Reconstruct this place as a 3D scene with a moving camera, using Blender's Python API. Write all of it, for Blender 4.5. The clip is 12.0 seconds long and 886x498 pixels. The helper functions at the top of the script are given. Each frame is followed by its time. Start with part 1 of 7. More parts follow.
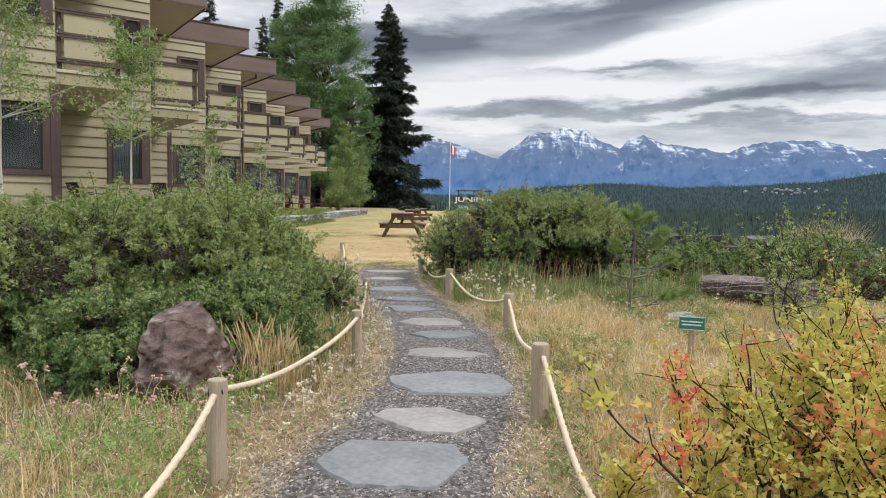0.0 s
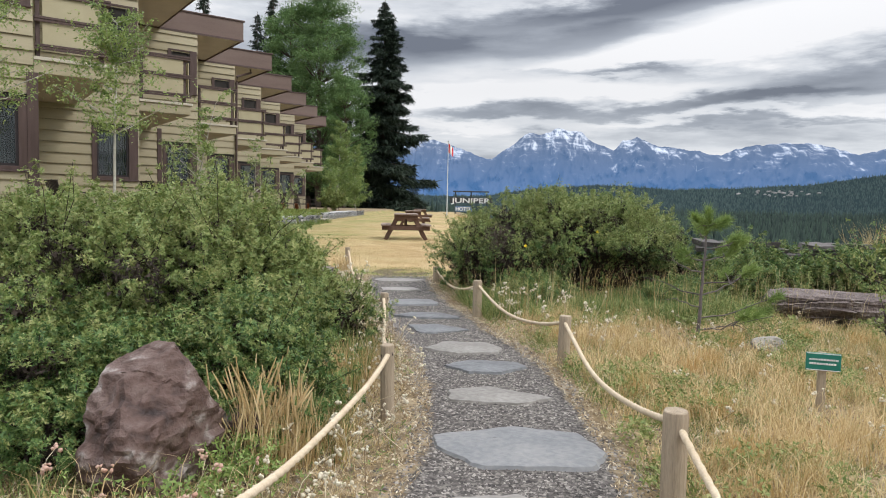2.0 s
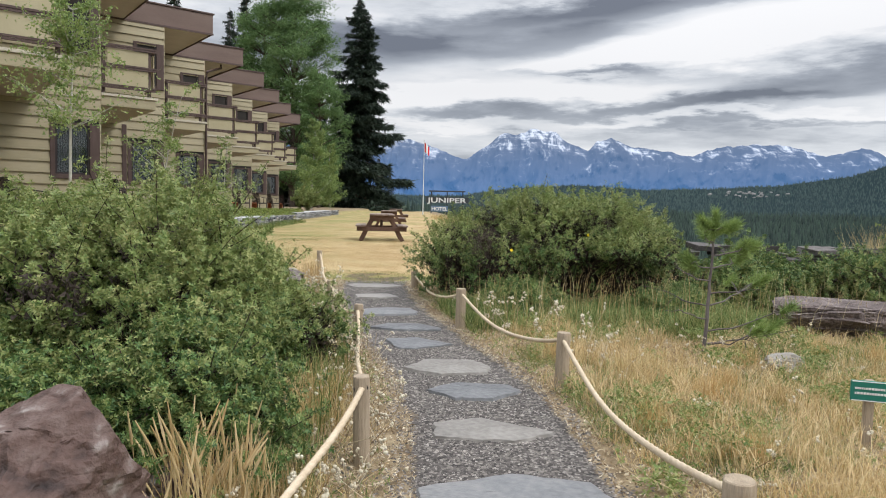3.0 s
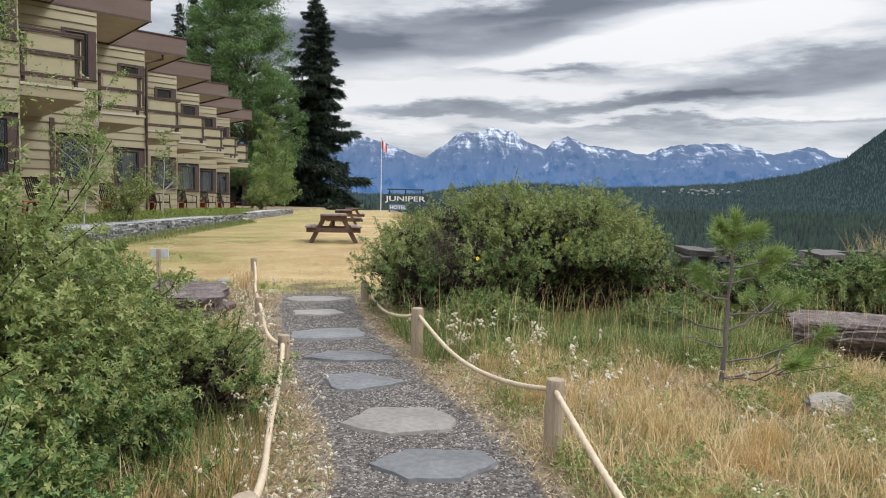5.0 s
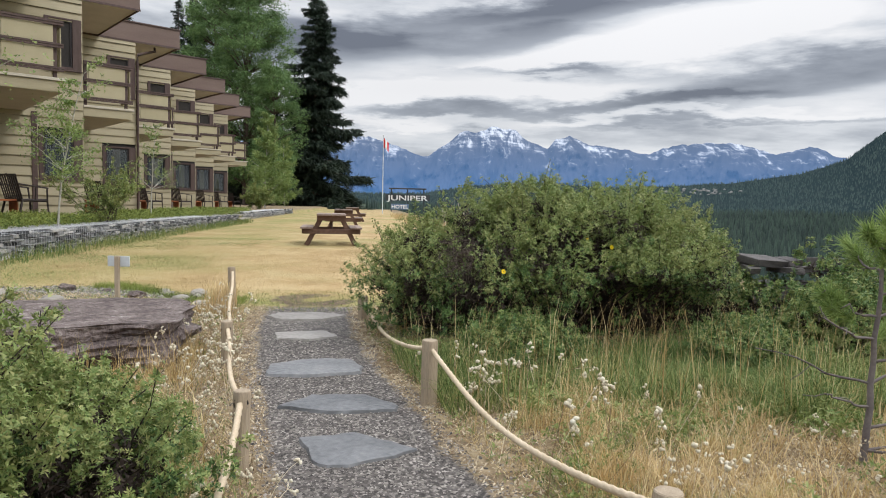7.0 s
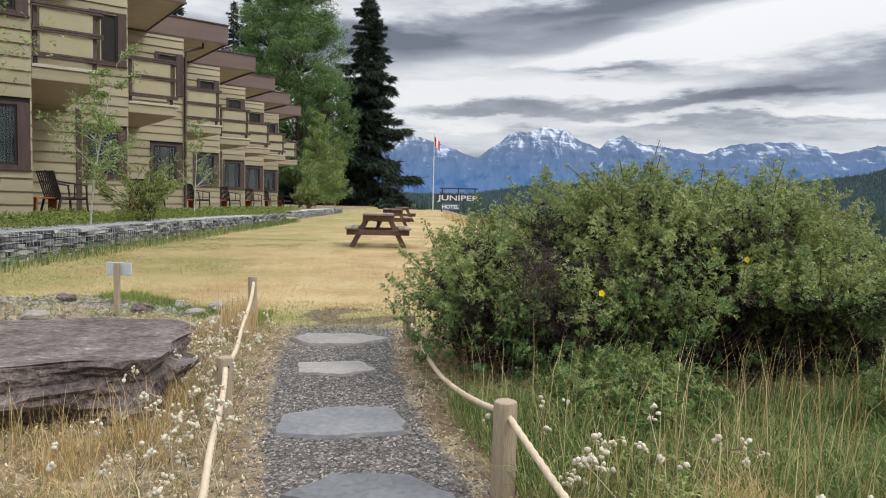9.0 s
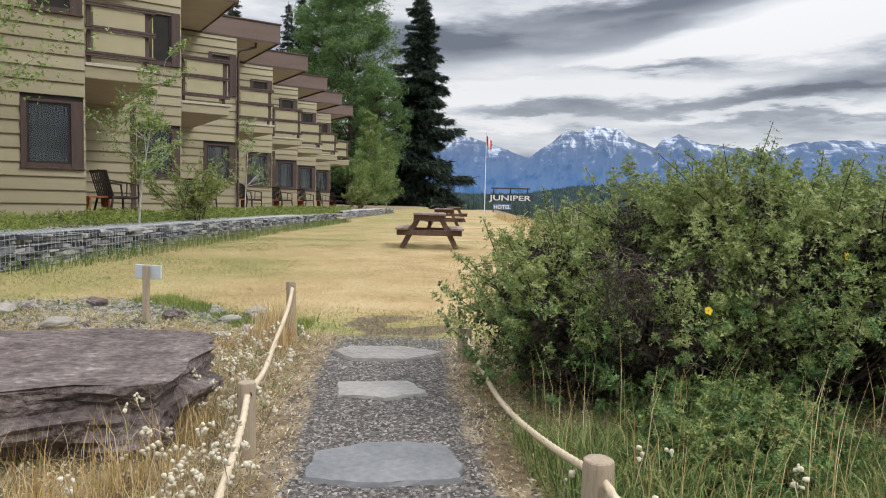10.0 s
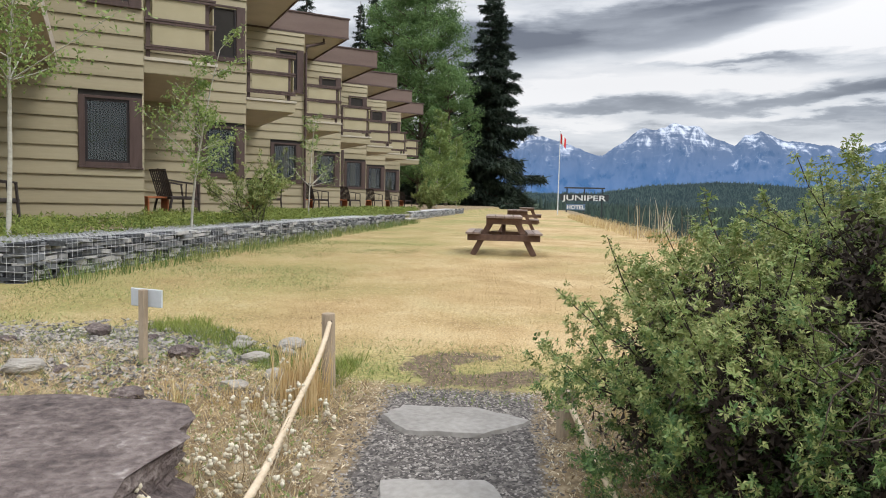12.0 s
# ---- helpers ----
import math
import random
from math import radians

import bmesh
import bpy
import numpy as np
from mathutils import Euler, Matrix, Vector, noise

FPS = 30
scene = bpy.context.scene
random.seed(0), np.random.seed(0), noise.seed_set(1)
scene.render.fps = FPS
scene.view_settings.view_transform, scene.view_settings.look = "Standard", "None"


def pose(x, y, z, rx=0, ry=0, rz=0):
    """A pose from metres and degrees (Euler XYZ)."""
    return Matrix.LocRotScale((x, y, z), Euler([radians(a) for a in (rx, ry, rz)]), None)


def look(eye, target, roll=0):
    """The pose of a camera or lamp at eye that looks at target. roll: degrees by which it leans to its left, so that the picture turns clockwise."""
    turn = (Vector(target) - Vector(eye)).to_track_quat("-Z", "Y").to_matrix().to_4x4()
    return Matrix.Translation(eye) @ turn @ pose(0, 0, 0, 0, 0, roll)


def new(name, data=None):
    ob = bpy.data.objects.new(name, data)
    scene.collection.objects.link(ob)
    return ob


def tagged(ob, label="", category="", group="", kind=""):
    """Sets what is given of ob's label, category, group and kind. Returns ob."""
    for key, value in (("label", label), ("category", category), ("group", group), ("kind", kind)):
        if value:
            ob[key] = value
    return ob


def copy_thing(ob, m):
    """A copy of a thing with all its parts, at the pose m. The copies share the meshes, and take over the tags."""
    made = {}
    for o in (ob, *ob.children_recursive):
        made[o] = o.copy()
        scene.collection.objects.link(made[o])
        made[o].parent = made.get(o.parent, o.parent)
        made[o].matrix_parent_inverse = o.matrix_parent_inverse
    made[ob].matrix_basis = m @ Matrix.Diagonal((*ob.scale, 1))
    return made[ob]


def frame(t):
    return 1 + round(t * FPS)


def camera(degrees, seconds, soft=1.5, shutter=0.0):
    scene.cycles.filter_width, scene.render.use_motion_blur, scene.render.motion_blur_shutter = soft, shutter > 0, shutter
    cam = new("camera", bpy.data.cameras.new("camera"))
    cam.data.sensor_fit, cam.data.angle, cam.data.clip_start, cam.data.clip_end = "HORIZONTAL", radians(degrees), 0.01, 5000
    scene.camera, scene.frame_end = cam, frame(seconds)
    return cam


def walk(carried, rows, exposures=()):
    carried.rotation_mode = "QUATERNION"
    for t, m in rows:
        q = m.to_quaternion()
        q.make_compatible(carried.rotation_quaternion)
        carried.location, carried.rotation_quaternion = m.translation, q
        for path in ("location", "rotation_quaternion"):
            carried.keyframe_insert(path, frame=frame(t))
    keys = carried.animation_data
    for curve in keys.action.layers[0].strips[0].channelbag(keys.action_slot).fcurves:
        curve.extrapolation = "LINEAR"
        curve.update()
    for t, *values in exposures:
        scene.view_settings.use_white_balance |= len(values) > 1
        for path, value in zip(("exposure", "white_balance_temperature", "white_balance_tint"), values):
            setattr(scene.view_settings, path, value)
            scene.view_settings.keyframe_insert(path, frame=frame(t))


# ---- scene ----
cam = camera(66.0, 12.0, 1.0)
PATH = [
    (0, 0.0000, 0.0000, 1.2400, -0.004, -3.702, -0.933),
    (0.5, -0.1408, 0.3199, 1.2499, 0.014, -3.626, -1.029),
    (1, -0.2240, 0.6340, 1.2429, -0.153, -3.624, -1.076),
    (1.5, -0.2823, 0.9338, 1.2467, -0.222, -3.570, -1.127),
    (2, -0.3704, 1.2404, 1.2340, -0.518, -3.616, -1.198),
    (2.5, -0.4309, 1.5491, 1.2461, -1.480, -3.596, -1.271),
    (3, -0.4123, 1.8935, 1.2485, -2.574, -3.602, -1.358),
    (5, -0.2930, 3.1753, 1.2684, -6.012, -3.676, -1.108),
    (5.5, -0.2977, 3.5266, 1.2607, -6.450, -3.665, -1.150),
    (6, -0.3047, 3.8640, 1.2758, -6.358, -3.636, -1.187),
    (6.5, -0.2925, 4.2045, 1.2633, -6.238, -3.708, -1.221),
    (7, -0.2683, 4.5416, 1.2649, -5.869, -3.722, -1.187),
    (9, -0.2626, 5.9513, 1.2358, -1.664, -3.790, -1.345),
    (9.5, -0.2809, 6.2944, 1.2342, 0.790, -3.839, -1.337),
    (10, -0.3121, 6.6343, 1.2094, 2.606, -3.864, -1.360),
    (10.5, -0.3591, 6.9728, 1.2162, 5.488, -3.973, -1.377),
    (11, -0.4425, 7.3529, 1.2233, 7.479, -4.026, -1.395),
    (11.5, -0.4747, 7.7266, 1.2331, 8.337, -4.103, -1.391),
    (12, -0.4977, 8.1000, 1.2465, 8.474, -4.047, -1.455),
]
walk(cam, [(t, pose(x, y, z, 90 + pitch, roll, yaw)) for t, x, y, z, yaw, pitch, roll in PATH], [(0, 0.04), (5.5, 0.0), (9.5, -0.02), (12, 0.06)])

# ---- world and light ----
world = bpy.data.worlds.new("world")
scene.world = world
world.use_nodes = True
wt = world.node_tree
wt.nodes.clear()


def wn(kind, **sets):
    node = wt.nodes.new(kind)
    for key, value in sets.items():
        node.inputs[key].default_value = value
    return node


def wmath(op, a, b=None):
    node = wt.nodes.new("ShaderNodeMath")
    node.operation = op
    for i, v in enumerate((a, b)):
        if v is None:
            continue
        if isinstance(v, (int, float)):
            node.inputs[i].default_value = v
        else:
            wt.links.new(v, node.inputs[i])
    return node.outputs[0]


SUN_ELEV, SUN_AZ = 50.0, 112.0        # degrees; azimuth clockwise from +y
sky = wt.nodes.new("ShaderNodeTexSky")
sky.sky_type, sky.sun_disc = "NISHITA", False
sky.sun_elevation, sky.sun_rotation = radians(SUN_ELEV), radians(SUN_AZ)
coord = wt.nodes.new("ShaderNodeTexCoord")
sep = wt.nodes.new("ShaderNodeSeparateXYZ")
wt.links.new(coord.outputs["Generated"], sep.inputs[0])
up = wmath("MAXIMUM", sep.outputs["Z"], 0.0)
low = wmath("ADD", up, 0.12)
flat = wt.nodes.new("ShaderNodeCombineXYZ")
wt.links.new(wmath("DIVIDE", sep.outputs["X"], low), flat.inputs[0])
wt.links.new(wmath("DIVIDE", sep.outputs["Y"], low), flat.inputs[1])
turned = wt.nodes.new("ShaderNodeMapping")
turned.inputs["Location"].default_value = (2.3, 0.4, 0.0)
turned.inputs["Rotation"].default_value = (0, 0, radians(-14))
turned.inputs["Scale"].default_value = (0.50, 1.0, 1.0)
wt.links.new(flat.outputs[0], turned.inputs[0])
layers = wn("ShaderNodeTexNoise", Scale=1.15, Detail=8.0, Roughness=0.50, Distortion=0.35)
wt.links.new(turned.outputs[0], layers.inputs["Vector"])
veil = wn("ShaderNodeTexNoise", Scale=0.35, Detail=3.0, Roughness=0.5)
wt.links.new(turned.outputs[0], veil.inputs["Vector"])
# azimuth and height in degrees, stirred a little so that the cloud banks have torn edges
azim = wmath("MULTIPLY", wmath("ARCTAN2", sep.outputs["X"], sep.outputs["Y"]), 57.2958)
elev = wmath("MULTIPLY", wmath("ARCSINE", sep.outputs["Z"]), 57.2958)
stir = wn("ShaderNodeTexNoise", Scale=1.0, Detail=6.0, Roughness=0.58)
bank_at = wt.nodes.new("ShaderNodeCombineXYZ")
wt.links.new(wmath("MULTIPLY", azim, 0.10), bank_at.inputs[0])
wt.links.new(wmath("MULTIPLY", elev, 0.45), bank_at.inputs[1])
wt.links.new(bank_at.outputs[0], stir.inputs["Vector"])
shift = wmath("MULTIPLY", wmath("SUBTRACT", stir.outputs["Fac"], 0.5), 5.0)
spot = wt.nodes.new("ShaderNodeCombineXYZ")
wt.links.new(wmath("ADD", azim, wmath("MULTIPLY", shift, 2.5)), spot.inputs[0])
wt.links.new(wmath("ADD", elev, shift), spot.inputs[1])


def cloud_bank(total, az_mid, el_mid, half_az, half_el, tilt, amount):
    """A long bank of darker (-) or brighter (+) cloud."""
    m = wt.nodes.new("ShaderNodeMapping")
    m.vector_type = "TEXTURE"
    m.inputs["Location"].default_value = (az_mid, el_mid, 0)
    m.inputs["Rotation"].default_value = (0, 0, radians(tilt))
    m.inputs["Scale"].default_value = (half_az, half_el, 1)
    wt.links.new(spot.outputs[0], m.inputs[0])
    ln = wt.nodes.new("ShaderNodeVectorMath")
    ln.operation = "LENGTH"
    wt.links.new(m.outputs[0], ln.inputs[0])
    r = wt.nodes.new("ShaderNodeMapRange")
    r.interpolation_type = "SMOOTHSTEP"
    for key, value in (("From Min", 0.35), ("From Max", 1.25), ("To Min", amount), ("To Max", 0.0)):
        r.inputs[key].default_value = value
    wt.links.new(ln.outputs["Value"], r.inputs["Value"])
    return wmath("ADD", total, r.outputs[0])


cover = wmath("ADD", wmath("MULTIPLY", wmath("SUBTRACT", layers.outputs["Fac"], 0.5), 0.95), 0.63)
cover = wmath("ADD", cover, wmath("MULTIPLY", wmath("SUBTRACT", stir.outputs["Fac"], 0.5), 0.80))
for bank in ((6.5, 13.9, 15, 2.0, 4, -0.43), (20, 16.2, 16, 1.0, 5, -0.32), (-6, 12.6, 9, 2.4, 0, -0.30), (36, 10.3, 16, 1.6, 8, -0.42), (12, 10.9, 7, 0.5, 0, -0.22), (28, 13.6, 14, 2.4, 5, 0.45), (14, 11.9, 8, 1.0, 8, 0.30),
             (13, 9.6, 13, 0.9, 0, 0.26), (2, 9.0, 7, 1.1, 0, 0.30), (5, 7.8, 7, 0.7, 2, -0.26), (21, 8.3, 13, 0.6, 3, -0.28), (26, 7.2, 16, 0.5, 0, 0.20), (30, 6.7, 14, 0.35, 0, -0.18), (-14, 17, 9, 3, 0, 0.12), (0, 6.6, 16, 0.7, 0, 0.22), (60, 12, 18, 4, 0, 0.12)):
    cover = cloud_bank(cover, *bank)
ramp = wt.nodes.new("ShaderNodeValToRGB")
ramp.color_ramp.elements[0].position, ramp.color_ramp.elements[0].color = 0.08, (0.187, 0.205, 0.25, 1)
ramp.color_ramp.elements[1].position, ramp.color_ramp.elements[1].color = 0.88, (1.0, 1.0, 1.02, 1)
ramp.color_ramp.elements.new(0.42).color = (0.418, 0.45, 0.51, 1)
ramp.color_ramp.elements.new(0.64).color = (0.74, 0.77, 0.82, 1)
wt.links.new(cover, ramp.inputs[0])
vr = wt.nodes.new("ShaderNodeMapRange")
for key, value in (("From Min", 0.3), ("From Max", 0.7), ("To Min", 0.92), ("To Max", 1.12)):
    vr.inputs[key].default_value = value
wt.links.new(veil.outputs["Fac"], vr.inputs["Value"])
clouds = wt.nodes.new("ShaderNodeBackground")
skybg = wt.nodes.new("ShaderNodeBackground")
wt.links.new(ramp.outputs[0], clouds.inputs[0])
# an overcast sky is brighter towards the zenith
high = wt.nodes.new("ShaderNodeMapRange")
high.interpolation_type = "SMOOTHSTEP"
for key, value in (("From Min", 0.27), ("From Max", 0.75), ("To Min", 1.0), ("To Max", 3.2)):
    high.inputs[key].default_value = value
wt.links.new(sep.outputs["Z"], high.inputs["Value"])
wt.links.new(wmath("MULTIPLY", vr.outputs[0], high.outputs[0]), clouds.inputs[1])
wt.links.new(sky.outputs[0], skybg.inputs[0])
skybg.inputs[1].default_value = 0.06
both = wt.nodes.new("ShaderNodeMixShader")
both.inputs[0].default_value = 0.88
wt.links.new(skybg.outputs[0], both.inputs[1])
wt.links.new(clouds.outputs[0], both.inputs[2])
wout = wt.nodes.new("ShaderNodeOutputWorld")
wt.links.new(both.outputs[0], wout.inputs[0])

sun_data = bpy.data.lights.new("sun", "SUN")
sun_data.energy, sun_data.angle, sun_data.color = 1.35, radians(16), (1.0, 0.95, 0.87)
sun = new("sun", sun_data)
az, el = radians(SUN_AZ), radians(SUN_ELEV)
sun.matrix_world = look((30 * math.sin(az) * math.cos(el), 30 * math.cos(az) * math.cos(el), 30 * math.sin(el)), (0, 0, 0))


# ---- materials ----
def material(name, stops, scale=4.0, fine=40.0, rough=0.8, bump=0.3, depth=0.01, mix=0.35, island=0.0, obrand=0.0, metal=0.0, stretch=(1, 1, 1), spec=0.3, thin=0.0):
    """Noise at two scales through a colour ramp, with variation per island or object, and bump."""
    m = bpy.data.materials.new(name)
    m.use_nodes = True
    nt = m.node_tree
    nt.nodes.clear()
    nd, ln = nt.nodes.new, nt.links.new
    bsdf, out = nd("ShaderNodeBsdfPrincipled"), nd("ShaderNodeOutputMaterial")
    co, mp = nd("ShaderNodeTexCoord"), nd("ShaderNodeMapping")
    ln(co.outputs["Object"], mp.inputs[0])
    mp.inputs["Scale"].default_value = stretch
    n1, n2 = nd("ShaderNodeTexNoise"), nd("ShaderNodeTexNoise")
    n1.inputs["Scale"].default_value, n1.inputs["Detail"].default_value = scale, 5
    n2.inputs["Scale"].default_value, n2.inputs["Detail"].default_value = fine, 6
    for n in (n1, n2):
        ln(mp.outputs[0], n.inputs["Vector"])

    def calc(op, a, b):
        node = nd("ShaderNodeMath")
        node.operation = op
        for i, v in enumerate((a, b)):
            if isinstance(v, (int, float)):
                node.inputs[i].default_value = v
            else:
                ln(v, node.inputs[i])
        return node.outputs[0]

    fac = calc("ADD", calc("MULTIPLY", n1.outputs["Fac"], 1 - mix), calc("MULTIPLY", n2.outputs["Fac"], mix))
    if island:
        geo = nd("ShaderNodeNewGeometry")
        fac = calc("ADD", fac, calc("MULTIPLY", calc("SUBTRACT", geo.outputs["Random Per Island"], 0.5), island))
    if obrand:
        info = nd("ShaderNodeObjectInfo")
        fac = calc("ADD", fac, calc("MULTIPLY", calc("SUBTRACT", info.outputs["Random"], 0.5), obrand))
    cr = nd("ShaderNodeValToRGB")
    el = cr.color_ramp.elements
    el[0].position, el[0].color = stops[0][0], (*stops[0][1], 1)
    el[1].position, el[1].color = stops[-1][0], (*stops[-1][1], 1)
    for p, c in stops[1:-1]:
        e = el.new(p)
        e.color = (*c, 1)
    ln(fac, cr.inputs[0])
    ln(cr.outputs[0], bsdf.inputs["Base Color"])
    bsdf.inputs["Roughness"].default_value, bsdf.inputs["Metallic"].default_value = rough, metal
    bsdf.inputs["Specular IOR Level"].default_value = spec
    if bump:
        bp = nd("ShaderNodeBump")
        bp.inputs["Strength"].default_value, bp.inputs["Distance"].default_value = bump, depth
        ln(n2.outputs["Fac"], bp.inputs["Height"])
        ln(bp.outputs[0], bsdf.inputs["Normal"])
    if thin:
        tr, mx = nd("ShaderNodeBsdfTranslucent"), nd("ShaderNodeMixShader")
        ln(cr.outputs[0], tr.inputs[0])
        mx.inputs[0].default_value = thin
        ln(bsdf.outputs[0], mx.inputs[1])
        ln(tr.outputs[0], mx.inputs[2])
        ln(mx.outputs[0], out.inputs[0])
    else:
        ln(bsdf.outputs[0], out.inputs[0])
    return m


SIDING = material("siding_paint", [(0.25, (0.285, 0.250, 0.165)), (0.55, (0.37, 0.328, 0.224)), (0.8, (0.42, 0.376, 0.268))], 1.3, 30, 0.65, 0.12, 0.004, 0.3, obrand=0.25, stretch=(0.5, 0.5, 4))
PANEL = material("panel_stucco", [(0.3, (0.37, 0.33, 0.215)), (0.7, (0.43, 0.385, 0.26))], 2, 60, 0.75, 0.15, 0.003)
TRIM = material("brown_trim", [(0.3, (0.062, 0.040, 0.036)), (0.7, (0.105, 0.072, 0.066))], 3, 50, 0.6, 0.15, 0.003, stretch=(4, 4, 0.6))
FASCIA = material("fascia_paint", [(0.25, (0.125, 0.085, 0.073)), (0.75, (0.19, 0.14, 0.122))], 1.2, 40, 0.6, 0.1, 0.003, stretch=(0.4, 0.4, 2))
SOFFIT = material("soffit_paint", [(0.3, (0.40, 0.345, 0.29)), (0.7, (0.47, 0.41, 0.35))], 2, 50, 0.7, 0.1, 0.003)
LEDGE = material("ledge_paint", [(0.3, (0.42, 0.38, 0.31)), (0.7, (0.52, 0.48, 0.40))], 2, 50, 0.7, 0.1, 0.003)
SASH = material("dark_sash", [(0.3, (0.018, 0.016, 0.018)), (0.7, (0.04, 0.032, 0.034))], 3, 50, 0.4, 0.05)
# curtain cloth made near-black: the room's shade is put into its colour
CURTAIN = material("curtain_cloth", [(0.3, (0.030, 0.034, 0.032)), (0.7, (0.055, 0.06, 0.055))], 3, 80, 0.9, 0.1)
SHEER = material("sheer_cloth", [(0.3, (0.62, 0.65, 0.68)), (0.7, (0.74, 0.77, 0.80))], 3, 80, 0.9, 0.1, thin=0.3)
# near-black stands for the unlit rooms, their shade put into the wall colour
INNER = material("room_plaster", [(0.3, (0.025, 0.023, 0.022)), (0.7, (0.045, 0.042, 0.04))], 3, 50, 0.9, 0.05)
BARK = material("bark", [(0.3, (0.05, 0.038, 0.03)), (0.7, (0.13, 0.10, 0.08))], 6, 40, 0.9, 0.6, 0.02, stretch=(3, 3, 0.6))
DARKSTONE = material("dark_wall_stone", [(0.15, (0.04, 0.036, 0.036)), (0.5, (0.095, 0.085, 0.082)), (0.85, (0.17, 0.155, 0.145))], 3, 25, 0.8, 0.6, 0.01, obrand=0.4)
DEADTWIG = material("dead_twig", [(0.3, (0.085, 0.07, 0.07)), (0.7, (0.19, 0.165, 0.155))], 9, 60, 0.9, 0.2)
ASPEN = material("aspen_bark", [(0.3, (0.30, 0.29, 0.25)), (0.7, (0.52, 0.51, 0.45))], 5, 30, 0.8, 0.2, stretch=(1, 1, 3))
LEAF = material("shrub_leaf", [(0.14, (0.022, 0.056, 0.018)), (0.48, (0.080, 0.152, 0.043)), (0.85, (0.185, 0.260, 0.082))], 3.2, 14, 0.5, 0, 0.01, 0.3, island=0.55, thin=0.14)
# yellow-green pale leaf; on the large shrubs it also carries painted top light
LEAFPALE = material("shrub_tip_leaf", [(0.12, (0.11, 0.18, 0.05)), (0.5, (0.22, 0.275, 0.085)), (0.88, (0.37, 0.355, 0.15))], 3.2, 14, 0.5, 0, 0.01, 0.3, island=0.55, thin=0.24)
LEAFRED = material("autumn_leaf", [(0.20, (0.30, 0.32, 0.06)), (0.50, (0.50, 0.46, 0.10)), (0.57, (0.56, 0.38, 0.09)), (0.63, (0.68, 0.28, 0.12)), (0.70, (0.70, 0.11, 0.09))], 5.0, 25, 0.5, 0, 0.01, 0.2, island=0.22, thin=0.4)
ASPENLEAF = material("aspen_leaf", [(0.2, (0.13, 0.21, 0.065)), (0.8, (0.31, 0.38, 0.13))], 1.5, 8, 0.5, 0, 0.01, 0.3, island=0.5, thin=0.35)
POPLAR = material("poplar_leaf", [(0.2, (0.065, 0.135, 0.045)), (0.8, (0.20, 0.30, 0.11))], 0.3, 3, 0.6, 0, 0.01, 0.3, island=0.5, thin=0.35)
SPRUCE = material("spruce_needle", [(0.2, (0.010, 0.020, 0.015)), (0.8, (0.042, 0.064, 0.040))], 0.4, 4, 0.7, 0, 0.01, 0.3, island=0.6)
PINE = material("pine_needle", [(0.2, (0.12, 0.20, 0.05)), (0.8, (0.32, 0.41, 0.13))], 3, 20, 0.5, 0, 0.01, 0.3, island=0.5, thin=0.3)
JUNIPER = material("groundcover_leaf", [(0.2, (0.085, 0.135, 0.03)), (0.8, (0.27, 0.31, 0.075))], 1, 6, 0.7, 0, 0.01, 0.3, island=0.5, thin=0.25)
DRY = material("dry_grass", [(0.15, (0.36, 0.235, 0.095)), (0.5, (0.57, 0.43, 0.205)), (0.85, (0.74, 0.62, 0.37))], 0.8, 8, 0.7, 0, 0.01, 0.3, island=0.75, thin=0.3)
LAWN = material("lawn_straw", [(0.2, (0.30, 0.21, 0.10)), (0.5, (0.50, 0.375, 0.20)), (0.8, (0.64, 0.52, 0.32))], 0.5, 6, 0.8, 0, 0.01, 0.3, island=0.7, thin=0.3)
GREENGRASS = material("green_grass", [(0.15, (0.065, 0.12, 0.03)), (0.5, (0.155, 0.215, 0.062)), (0.85, (0.37, 0.36, 0.145))], 0.8, 8, 0.65, 0, 0.01, 0.3, island=0.65, thin=0.2)
BUNCH = material("bunch_grass", [(0.2, (0.46, 0.29, 0.115)), (0.8, (0.72, 0.53, 0.26))], 0.8, 8, 0.7, 0, 0.01, 0.3, island=0.5, thin=0.35)
LITTER = material("dry_litter", [(0.15, (0.22, 0.15, 0.09)), (0.5, (0.47, 0.37, 0.24)), (0.85, (0.72, 0.64, 0.49))], 2, 12, 0.85, 0, 0.01, 0.3, island=0.85, thin=0.2)
FLUFF = material("seed_head", [(0.2, (0.55, 0.47, 0.33)), (0.8, (0.80, 0.76, 0.64))], 20, 90, 0.9, 0.4, 0.01, island=0.3, thin=0.2)
PINKFLUFF = material("faded_pink_head", [(0.2, (0.45, 0.25, 0.18)), (0.8, (0.68, 0.50, 0.42))], 20, 90, 0.9, 0.4, 0.01, island=0.3, thin=0.2)
# stem bark, and the near-black that paints shade inside the shrubs
STEM_SHADE = material("dark_shrub_stem", [(0.2, (0.022, 0.016, 0.013)), (0.8, (0.06, 0.044, 0.034))], 8, 60, 0.85, 0.4, 0.004, island=0.4)
YELLOW = material("yellow_petal", [(0.2, (0.72, 0.50, 0.01)), (0.8, (0.85, 0.66, 0.02))], 20, 90, 0.5, 0.0, thin=0.2)
POST = material("weathered_post", [(0.25, (0.20, 0.155, 0.11)), (0.55, (0.36, 0.29, 0.21)), (0.85, (0.48, 0.41, 0.32))], 5, 45, 0.85, 0.5, 0.006, 0.45, stretch=(5, 5, 0.5))
ROPE = material("manila_rope", [(0.25, (0.42, 0.325, 0.215)), (0.75, (0.64, 0.535, 0.40))], 12, 120, 0.9, 0.5, 0.004, 0.5)
